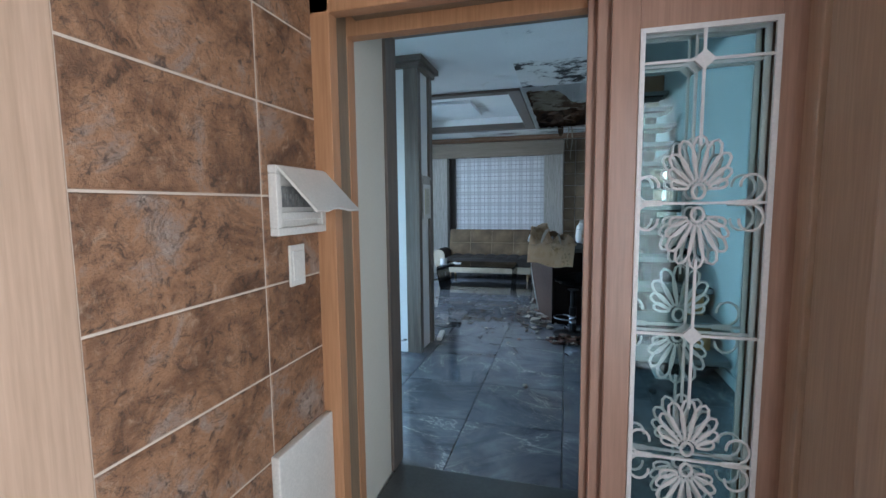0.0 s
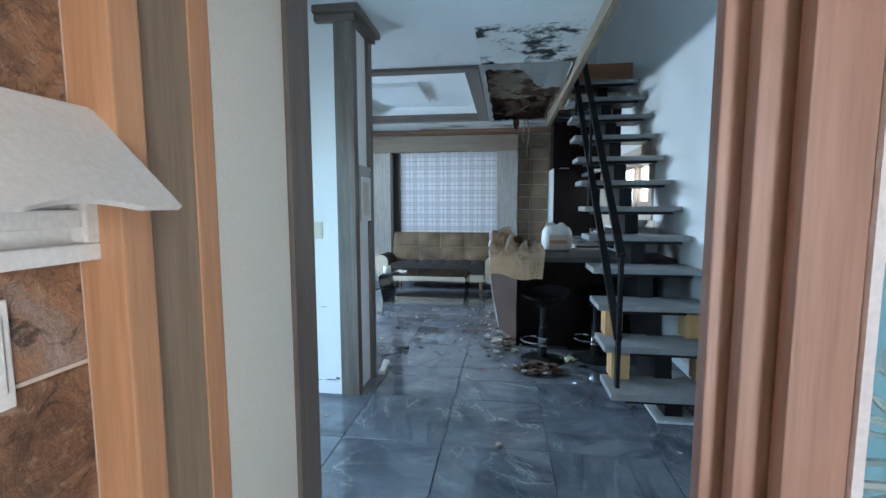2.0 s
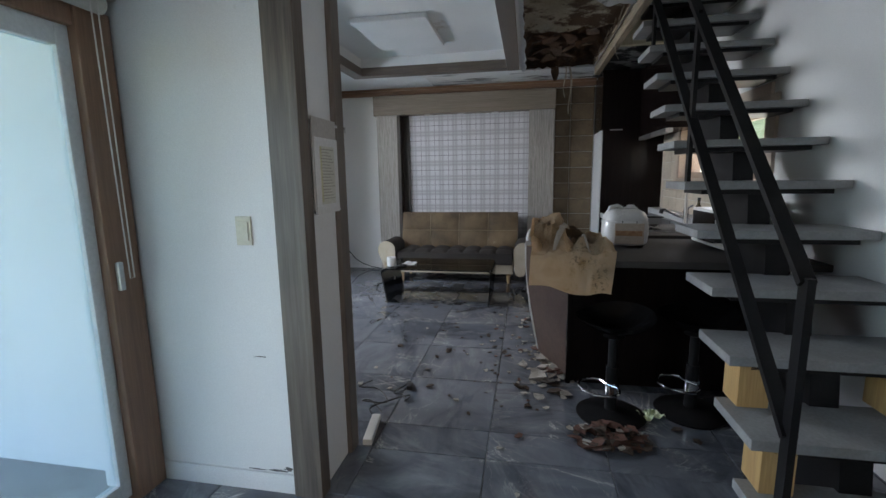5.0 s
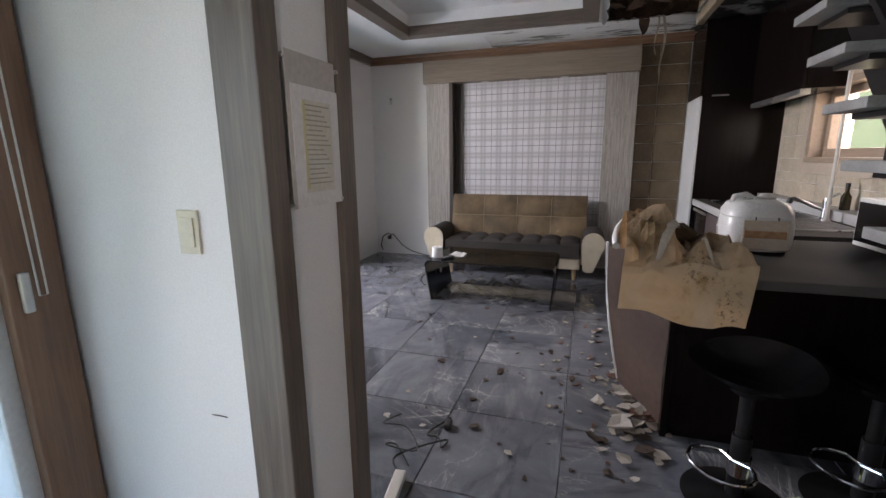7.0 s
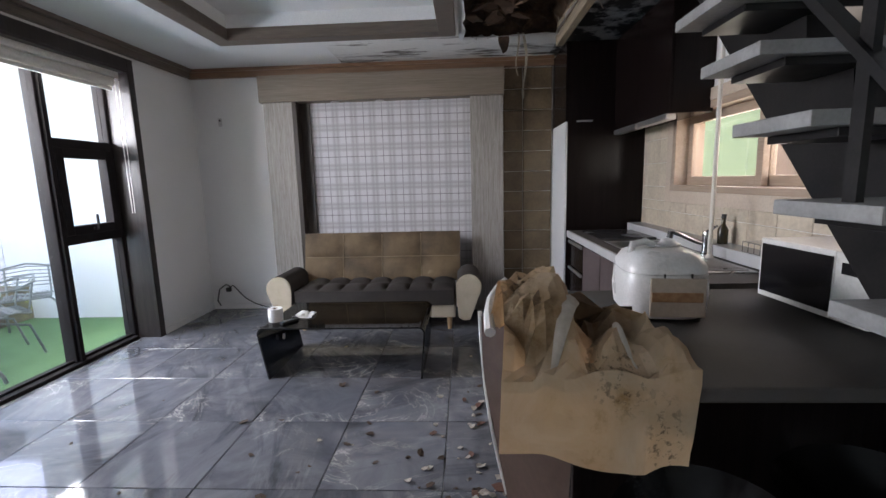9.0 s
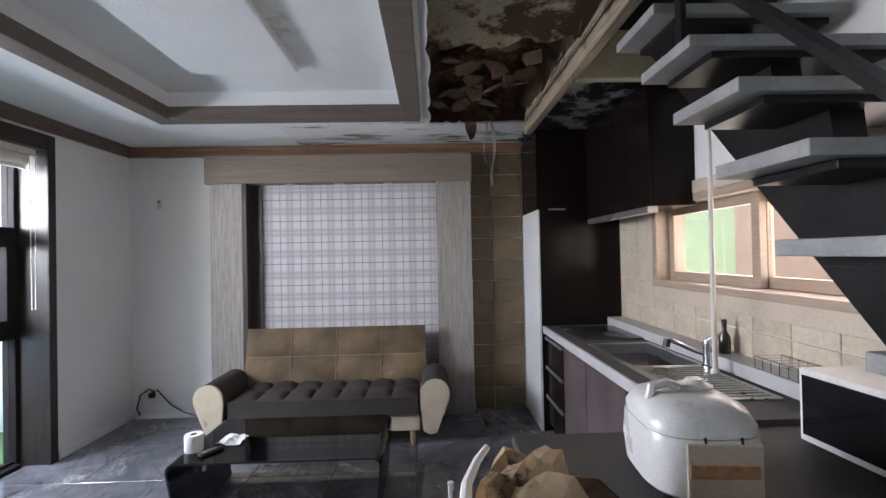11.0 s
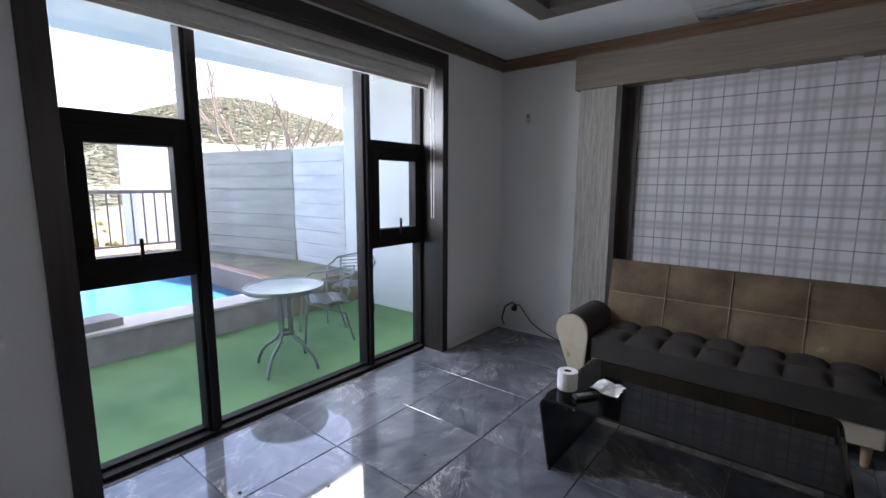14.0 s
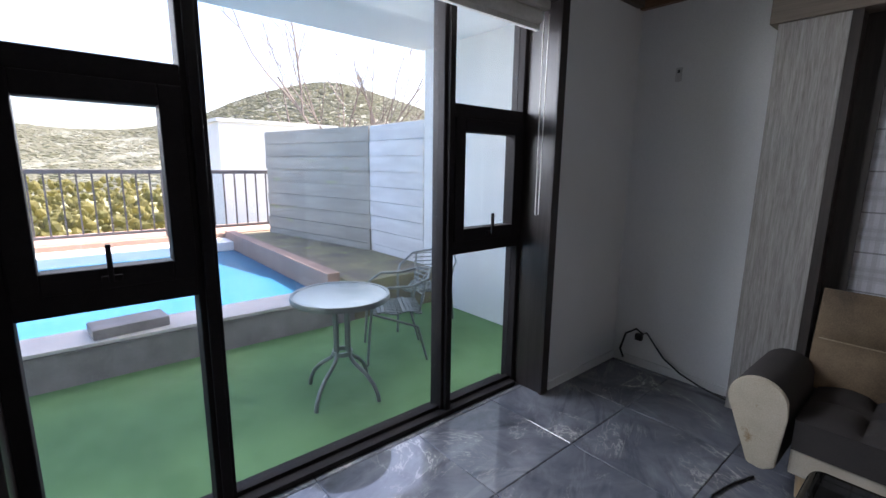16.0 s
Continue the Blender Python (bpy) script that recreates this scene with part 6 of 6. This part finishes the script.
PART_WALL, RIGHT_WALL = bpy.data.objects["wall_partition"], bpy.data.objects["wall_right"]
for k, (x, z, a, b) in enumerate(((-1.36, 0.1, 0.05, 0.007), (-1.31, 0.112, 0.03, 0.012), (-1.47, 0.097, 0.05, 0.003), (-1.4, 0.64, 0.035, 0.003))):
    scuff(PART_WALL, pose(x, 3.91, z, 90, 0, 0), (a, b), k)
for k, (y, z) in enumerate(((3.2, 0.31), (3.18, 0.24), (2.9, 0.5))):
    scuff(RIGHT_WALL, pose(XR, y, z, 0, -90, 0), (0.008, 0.012), 9 + k)

# ---- things: terrace and distance ----
STEEL_GREY = surface("grey_painted_steel", (0.16, 0.18, 0.17), (0.24, 0.26, 0.25), 0.35, 6.0, 80.0, 0.05, 0.5)
gt = thing("garden_table", (-4.3, 6.93, -0.1), "round bistro table with a frosted glass top", "garden table")
part("tabletop", lathe(bmesh.new(), [(0, 0.715), (0.31, 0.715), (0.315, 0.722), (0.31, 0.73), (0, 0.73)], 48), surface("frosted_glass_top", (0.3, 0.34, 0.35), (0.42, 0.46, 0.47), 0.18, 3.0, 120.0, 0.05), gt, "frosted glass disc")
part("rim", lathe(bmesh.new(), [(0.312, 0.70), (0.33, 0.70), (0.334, 0.718), (0.33, 0.736), (0.312, 0.734), (0.312, 0.70)], 48), STEEL_GREY, gt, "woven grey rim", True)
part("collar", lathe(bmesh.new(), [(0.058, 0.3), (0.07, 0.3), (0.07, 0.33), (0.058, 0.33), (0.058, 0.3)], 24), STEEL_GREY, gt)
for k in range(4):
    a = radians(26 + 90 * k)
    c, s = math.cos(a), math.sin(a)
    part("leg", tube(bmesh.new(), [(rr * c, rr * s, z) for rr, z in ((0.1, 0.7), (0.058, 0.67), (0.055, 0.36), (0.062, 0.3), (0.1, 0.25), (0.19, 0.19), (0.25, 0.13), (0.285, 0.06), (0.295, 0.008))], 0.014, 8), STEEL_GREY, gt, "", True)


def garden_chair(at, rz):
    c = thing("garden_chair", at, "grey woven bistro chair with tubular arms", "garden chair", "terrace chairs", rz)
    for s in (-1, 1):
        part("side_frame", tube(bmesh.new(), [(s * 0.25, -0.25, 0.008), (s * 0.25, -0.23, 0.3), (s * 0.26, -0.2, 0.58), (s * 0.265, -0.1, 0.65), (s * 0.26, 0.1, 0.655), (s * 0.22, 0.24, 0.7), (0, 0.3, 0.74)], 0.011, 8), STEEL_GREY, c, "", True)
        part("back_leg", tube(bmesh.new(), [(s * 0.22, 0.24, 0.008), (s * 0.21, 0.16, 0.3), (s * 0.2, -0.2, 0.42)], 0.011, 8), STEEL_GREY, c, "", True)
        part("back_post", tube(bmesh.new(), [(s * 0.18, 0.18, 0.42), (s * 0.18, 0.24, 0.72)], 0.009, 8), STEEL_GREY, c, "", True)
    bm = bmesh.new()
    for k in range(12):
        y = -0.2 + 0.034 * k
        box(bm, -0.2, 0.2, y, y + 0.027, 0.415 + 0.012 * math.sin(k), 0.424 + 0.012 * math.sin(k))
    for k in range(10):
        x = -0.19 + 0.041 * k
        box(bm, x, x + 0.012, -0.2, 0.2, 0.424, 0.43)
    part("seat", bm, STEEL_GREY, c, "woven grey seat")
    bm = bmesh.new()
    for k in range(6):
        tube(bm, [(-0.2 + 0.02 * 0, 0.2, 0.5 + 0.04 * k), (0, 0.25 + 0.006 * k, 0.5 + 0.042 * k), (0.2, 0.2, 0.5 + 0.04 * k)], 0.006, 5)
    part("backrest", bm, STEEL_GREY, c, "curved slatted back")


garden_chair((-4.66, 7.62, -0.1), -28)
garden_chair((-5.0, 8.25, -0.1), 40)
stone = thing("paving_block", (-5.77, 5.85, 0.2), "loose grey paving block lying on the pool curb", "paving block", "", 6)
part("block", boxes((-0.13, 0.13, -0.25, 0.25, 0, 0.08), bevel=0.01), STONE_CURB, stone)
RAILING = surface("brown_grey_railing", (0.07, 0.06, 0.058), (0.12, 0.1, 0.1), 0.5)
rail = thing("railing", (-9.95, 0, 0.32), "dark metal balustrade along the far deck", "railing")
part("top_rail", boxes((-0.035, 0.035, -1.5, 8.55, 1.0, 1.06), bevel=0.006), RAILING, rail)
part("bottom_rail", boxes((-0.025, 0.025, -1.5, 8.55, 0.08, 0.12), bevel=0.005), RAILING, rail)
bal = mesh_of(boxes((-0.011, 0.011, -0.011, 0.011, 0.12, 1.0)), RAILING, "baluster")
pst = mesh_of(boxes((-0.04, 0.04, -0.04, 0.04, 0, 1.0), bevel=0.005), RAILING, "post")
for k in range(56):
    y = -1.4 + 0.178 * k
    o = new("baluster", bal)
    o.parent, o.matrix_basis = rail, pose(0, y, 0)
for y in (-1.3, 1.2, 4.05, 6.8, 8.5):
    o = new("post", pst)
    o.parent, o.matrix_basis = rail, pose(0, y, 0)


def board_wall(name, x0, y0, x1, y1, label, material):
    a, b = Vector((x0, y0, 0)), Vector((x1, y1, 0))
    m = Matrix.Translation(a) @ Matrix.Rotation(math.atan2(y1 - y0, x1 - x0), 4, "Z")
    ln = (b - a).length
    w = setting(name, boxes((0.0, ln, -0.08, 0.08, -0.3, 2.03)), material, label, "wall")
    w.matrix_basis = m
    rr = random.Random(int(ln * 100))
    for k in range(9):
        for s in (-1, 1):
            o = part("board", boxes((0, ln, s * 0.08 if s > 0 else -0.08 - rr.uniform(0.01, 0.035), (0.08 + rr.uniform(0.008, 0.016)) if s > 0 else -0.08, 0.2 + k * 0.203, 0.2 + (k + 1) * 0.203 - 0.008)), material, w)


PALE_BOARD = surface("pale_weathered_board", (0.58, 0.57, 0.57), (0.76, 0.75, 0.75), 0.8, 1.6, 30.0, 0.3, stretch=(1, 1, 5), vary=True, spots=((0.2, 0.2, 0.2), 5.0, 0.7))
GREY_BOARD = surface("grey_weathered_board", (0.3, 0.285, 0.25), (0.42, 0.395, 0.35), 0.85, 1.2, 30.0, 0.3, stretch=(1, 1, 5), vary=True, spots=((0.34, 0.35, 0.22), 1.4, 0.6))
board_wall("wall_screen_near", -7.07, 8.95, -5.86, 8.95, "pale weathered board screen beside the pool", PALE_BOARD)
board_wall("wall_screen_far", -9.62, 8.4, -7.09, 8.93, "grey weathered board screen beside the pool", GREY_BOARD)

house = thing("neighbour_house", (-12.2, 8.6, -3.0), "white rendered outbuilding beyond the railing", "house")
part("wall", boxes((-0.6, 0.3, -0.45, 2.2, 0, 5.35)), WHITE_RENDER, house)
part("coping", boxes((-0.65, 0.36, -0.5, 2.25, 5.35, 5.42), bevel=0.01), WHITE_RENDER, house)
shed = thing("neighbour_shed", (-15.5, 14.5, -3.0), "low tan house with a pitched roof behind the screen", "house")
part("wall", boxes((-3, 3.2, -2, 2, 0, 5.0)), surface("tan_render", (0.5, 0.36, 0.26), (0.6, 0.45, 0.33), 0.85), shed)
part("roof", prism(bmesh.new(), [(-2.3, 5.0), (2.3, 5.0), (0, 5.9)], "x", -3.2, 3.4), surface("grey_roof", (0.2, 0.18, 0.17), (0.3, 0.27, 0.25), 0.8), shed)

BARK = surface("bare_grey_bark", (0.14, 0.11, 0.09), (0.24, 0.19, 0.16), 0.9, 8.0, 60.0, 0.4)


def bare_tree(at, seed, height):
    rt = random.Random(seed)
    tree = thing("bare_tree", at, "leafless tree with many upright branches", "tree")
    trunk, limbs = bmesh.new(), bmesh.new()
    tube(trunk, [(0, 0, 0), (0.03, 0.02, height * 0.2), (0.0, 0.05, height * 0.4)], 0.16, 9, False, 0.7)

    def grow(p, d, ln, rad, depth):
        pts, cur = [p], Vector(d).normalized()
        for k in range(4):
            cur = (cur + Vector((rt.uniform(-0.22, 0.22), rt.uniform(-0.22, 0.22), rt.uniform(0.0, 0.16)))).normalized()
            pts.append(pts[-1] + cur * ln / 4)
        tube(limbs, pts, rad, 5, False, 0.45)
        if depth:
            for k in range(rt.choice((2, 3, 3))):
                j = rt.choice((1, 2, 3, 4))
                v = Vector((rt.uniform(-1, 1), rt.uniform(-1, 1), rt.uniform(0.1, 0.9)))
                grow(pts[j], cur + v * 0.85, ln * rt.uniform(0.5, 0.75), rad * 0.55, depth - 1)
    for k in range(8):
        a = k * 0.785 + rt.uniform(-0.3, 0.3)
        grow(Vector((0, 0.04, height * rt.uniform(0.26, 0.4))), (math.cos(a) * 0.75, math.sin(a) * 0.75, rt.uniform(0.6, 1.4)), height * rt.uniform(0.3, 0.5), 0.06, 3)
    part("trunk", trunk, BARK, tree, "", True)
    part("limbs", limbs, BARK, tree, "bare twiggy limbs")


bare_tree((-12.8, 12.2, -3.0), 3, 8.4)


def foliage(name, c1, c2):
    m, t, b = nodes_of(name)
    g = t.nodes.new("ShaderNodeNewGeometry")
    col = ramp(t, g.outputs["Random Per Island"], [(0.0, c1), (1.0, c2)])
    t.links.new(mixed(t, 0.35, col, ramp(t, noisy(t, coords(t), 2.0, 4.0), [(0.3, c1), (0.7, c2)])), b.inputs["Base Color"])
    b.inputs["Roughness"].default_value = 0.9
    thin, both = add(t, "ShaderNodeBsdfTranslucent"), t.nodes.new("ShaderNodeMixShader")
    t.links.new(col, thin.inputs["Color"])
    both.inputs[0].default_value = 0.75
    t.links.new(b.outputs[0], both.inputs[1])
    t.links.new(thin.outputs[0], both.inputs[2])
    t.links.new(both.outputs[0], t.nodes["Material Output"].inputs["Surface"])
    return m


ICO = bmesh.new()
bmesh.ops.create_icosphere(ICO, subdivisions=1, radius=1.0)
ICO_V = [tuple(v.co) for v in ICO.verts]
ICO_F = [tuple(v.index for v in f.verts) for f in ICO.faces]
ICO.free()


def clumps(name, spots, material, label, category):
    """Many ragged leaf masses in one mesh; spots: (x, y, z, radius, tallness)."""
    vs, fs = [], []
    rr = random.Random(len(spots))
    for x, y, z, rad, tall_by in spots:
        n = len(vs)
        for a, b, c in ICO_V:
            k = rad * rr.uniform(0.6, 1.25)
            vs.append((x + a * k, y + b * k, z + c * k * tall_by))
        fs += [tuple(n + i for i in f) for f in ICO_F]
    me = bpy.data.meshes.new(name)
    me.from_pydata(vs, [], fs)
    me.materials.append(material)
    return tagged(new(name, me), label, category, "", "stuff")


def hill_height(r_m, phi):
    """Ground height at a distance and an angle from the west towards north, in degrees."""
    rise = 1.9 + 7.4 * math.exp(-((phi - 27) / 15) ** 2) + 2.2 * math.exp(-((phi + 8) / 10) ** 2) + 3.5 * math.exp(-((phi - 62) / 18) ** 2)
    rise += 0.5 * noise.noise(Vector((phi * 0.12, 3.0, 0)))
    s = max(0.0, min(1.0, (r_m - 70) / 170))
    return -3.0 + (math.tan(radians(rise)) * 230 + 4) * s * s * (3 - 2 * s)


bm = bmesh.new()
grid = []
for i in range(26):
    r_m = 50 + 11 * i
    grid.append([bm.verts.new((-r_m * math.cos(radians(p)), r_m * math.sin(radians(p)), hill_height(r_m, p) - 0.4 + 0.8 * noise.noise(Vector((r_m * 0.1, p * 0.2, 1))))) for p in range(-70, 121, 3)])
for a, b in zip(grid, grid[1:]):
    for j in range(len(a) - 1):
        bm.faces.new((a[j], a[j + 1], b[j + 1], b[j]))
setting("backdrop_hill", bm, HILL, "wooded hills beyond the pool, haze put into the colour of their trees", "hill", True)
rr = random.Random(11)
spots = []
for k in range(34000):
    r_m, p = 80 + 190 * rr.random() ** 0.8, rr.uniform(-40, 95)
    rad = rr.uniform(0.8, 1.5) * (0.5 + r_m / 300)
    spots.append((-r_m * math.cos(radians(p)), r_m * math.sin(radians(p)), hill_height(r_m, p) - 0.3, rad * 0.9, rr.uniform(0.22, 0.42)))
# leaf colours lightened to carry the distance haze
clumps("hillside_trees", spots, foliage("haze_paled_foliage", (0.3, 0.305, 0.225), (0.38, 0.37, 0.29)), "dull green and brown trees covering the hills, haze put into their pale colour", "trees")
spots = []
for k in range(4200):
    x, y = rr.uniform(-30, -13.5), rr.uniform(-8, 9)
    spots.append((x, y, -3.0 + 3.2 * rr.random() ** 0.7 + 0.03 * abs(x + 13), rr.uniform(0.07, 0.2), rr.uniform(0.7, 1.2)))
clumps("shrubs", spots, foliage("yellow_green_leaves", (0.2, 0.2, 0.075), (0.38, 0.34, 0.14)), "sunlit yellow-green shrubs below the railing", "shrubs")
# yard seen from the kitchen window
setting("wall_yard", boxes((3.6, 3.8, 3.0, 12.0, -3.0, 3.6)), surface("pale_green_wall", (0.1, 0.15, 0.08), (0.14, 0.19, 0.11), 0.8), "pale green garden wall outside the kitchen", "wall")
setting("wall_yard_tan", boxes((2.6, 2.8, 4.2, 8.5, -3.0, 3.6)), surface("tan_brick_wall", (0.22, 0.15, 0.11), (0.28, 0.2, 0.155), 0.8, 6.0), "tan outbuilding wall outside the kitchen", "wall")
# ---- pieces of floors and walls ----
floor_ob = bpy.data.objects["floor"]
TILE_MESH = {}


def tile_mesh(w, d, h, material, key, bev=0.003):
    k = (round(w, 3), round(d, 3), round(h, 3), key)
    if k not in TILE_MESH:
        bm = bmesh.new()
        lo = [bm.verts.new(p) for p in ((0, 0, 0), (w, 0, 0), (w, d, 0), (0, d, 0))]
        mid = [bm.verts.new((x, y, h - bev)) for x, y in ((0, 0), (w, 0), (w, d), (0, d))]
        top = [bm.verts.new((x, y, h)) for x, y in ((bev, bev), (w - bev, bev), (w - bev, d - bev), (bev, d - bev))]
        for a, b in ((lo, mid), (mid, top)):
            for i in range(4):
                bm.faces.new((a[i], a[(i + 1) % 4], b[(i + 1) % 4], b[i]))
        bm.faces.new(top)
        TILE_MESH[k] = mesh_of(bm, material, "tile")
    return TILE_MESH[k]


def lay(parent, m, u0, u1, v0, v1, su, sv, ou, ov, h, material, key, gap=0.003, name="tile"):
    """Tiles over a rectangle in the plane of m, on a grid of su x sv through (ou, ov)."""
    i0, i1 = math.floor((u0 - ou) / su), math.ceil((u1 - ou) / su)
    j0, j1 = math.floor((v0 - ov) / sv), math.ceil((v1 - ov) / sv)
    for i in range(i0, i1):
        for j in range(j0, j1):
            a, b = max(u0, ou + i * su) + gap / 2, min(u1, ou + (i + 1) * su) - gap / 2
            c, d = max(v0, ov + j * sv) + gap / 2, min(v1, ov + (j + 1) * sv) - gap / 2
            if b - a < 0.015 or d - c < 0.015:
                continue
            ob = new(name, tile_mesh(b - a, d - c, h, material, key))
            ob.parent = parent
            ob.matrix_basis = m @ Matrix.Translation((a, c, 0))


FLAT = Matrix.Translation((0, 0, -0.012))
lay(floor_ob, FLAT, XL - 0.22, XR, 4.29, YB, 0.598, 0.604, -0.46, 3.93, 0.012, FLOOR, "floor")
lay(floor_ob, FLAT, -2.0, XR, 2.16, 4.29, 0.598, 0.604, -0.46, 3.93, 0.012, FLOOR, "floor")
lay(floor_ob, Matrix.Translation((0, 0, -0.12)), -0.735, 0.83, -1.3, 1.48, 0.3, 0.3, 0, 1.48, 0.01, surface("grey_entry_tile", (0.06, 0.065, 0.065), (0.1, 0.105, 0.105), 0.35), "entry")
# slate tiles on the entrance wall: u runs along y, v up
WALL_LEFT = Matrix(((0, 0, 1, -0.735), (1, 0, 0, 0), (0, 1, 0, 0), (0, 0, 0, 1)))
lay(bpy.data.objects["wall_entry"], WALL_LEFT, 0.64, 1.48, -0.12, CEILING, 0.53, 0.272, 0.647, 0.05, 0.012, SLATE, "slate", 0.006)
grout = setting("wall_entry_grout", boxes((-0.735, -0.7265, 0.64, 1.48, -0.12, CEILING)), PALE_GROUT, "pale grout between slate tiles", "wall")
# brown tiles beside the niche, beige ones behind the worktop
WALL_BACK = Matrix(((1, 0, 0, 0), (0, 0, -1, YB), (0, 1, 0, 0), (0, 0, 0, 1)))
BROWN_TILE = surface("brown_glazed_tile", (0.1, 0.07, 0.04), (0.19, 0.135, 0.08), 0.4, 5.0, 40.0, 0.3, vary=True)
SAND_TILE = surface("sand_wall_tile", (0.46, 0.39, 0.3), (0.6, 0.52, 0.41), 0.4, 5.0, 40.0, 0.3, vary=True)
lay(bpy.data.objects["wall_back"], WALL_BACK, 0.093, 0.62, 0, 2.585, 0.31, 0.215, 0.3, 0.0, 0.012, BROWN_TILE, "brown", 0.005)
WALL_RIGHT = Matrix(((0, 0, -1, XR), (1, 0, 0, 0), (0, 1, 0, 0), (0, 0, 0, 1)))
for v0, v1, a, b in ((0.93, 1.21, 5.6, 8.2), (1.21, 1.86, 7.69, 8.2)):
    lay(bpy.data.objects["wall_right"], WALL_RIGHT, a, b, v0, v1, 0.25, 0.2, 5.6, 0.93, 0.01, SAND_TILE, "sand", 0.004)
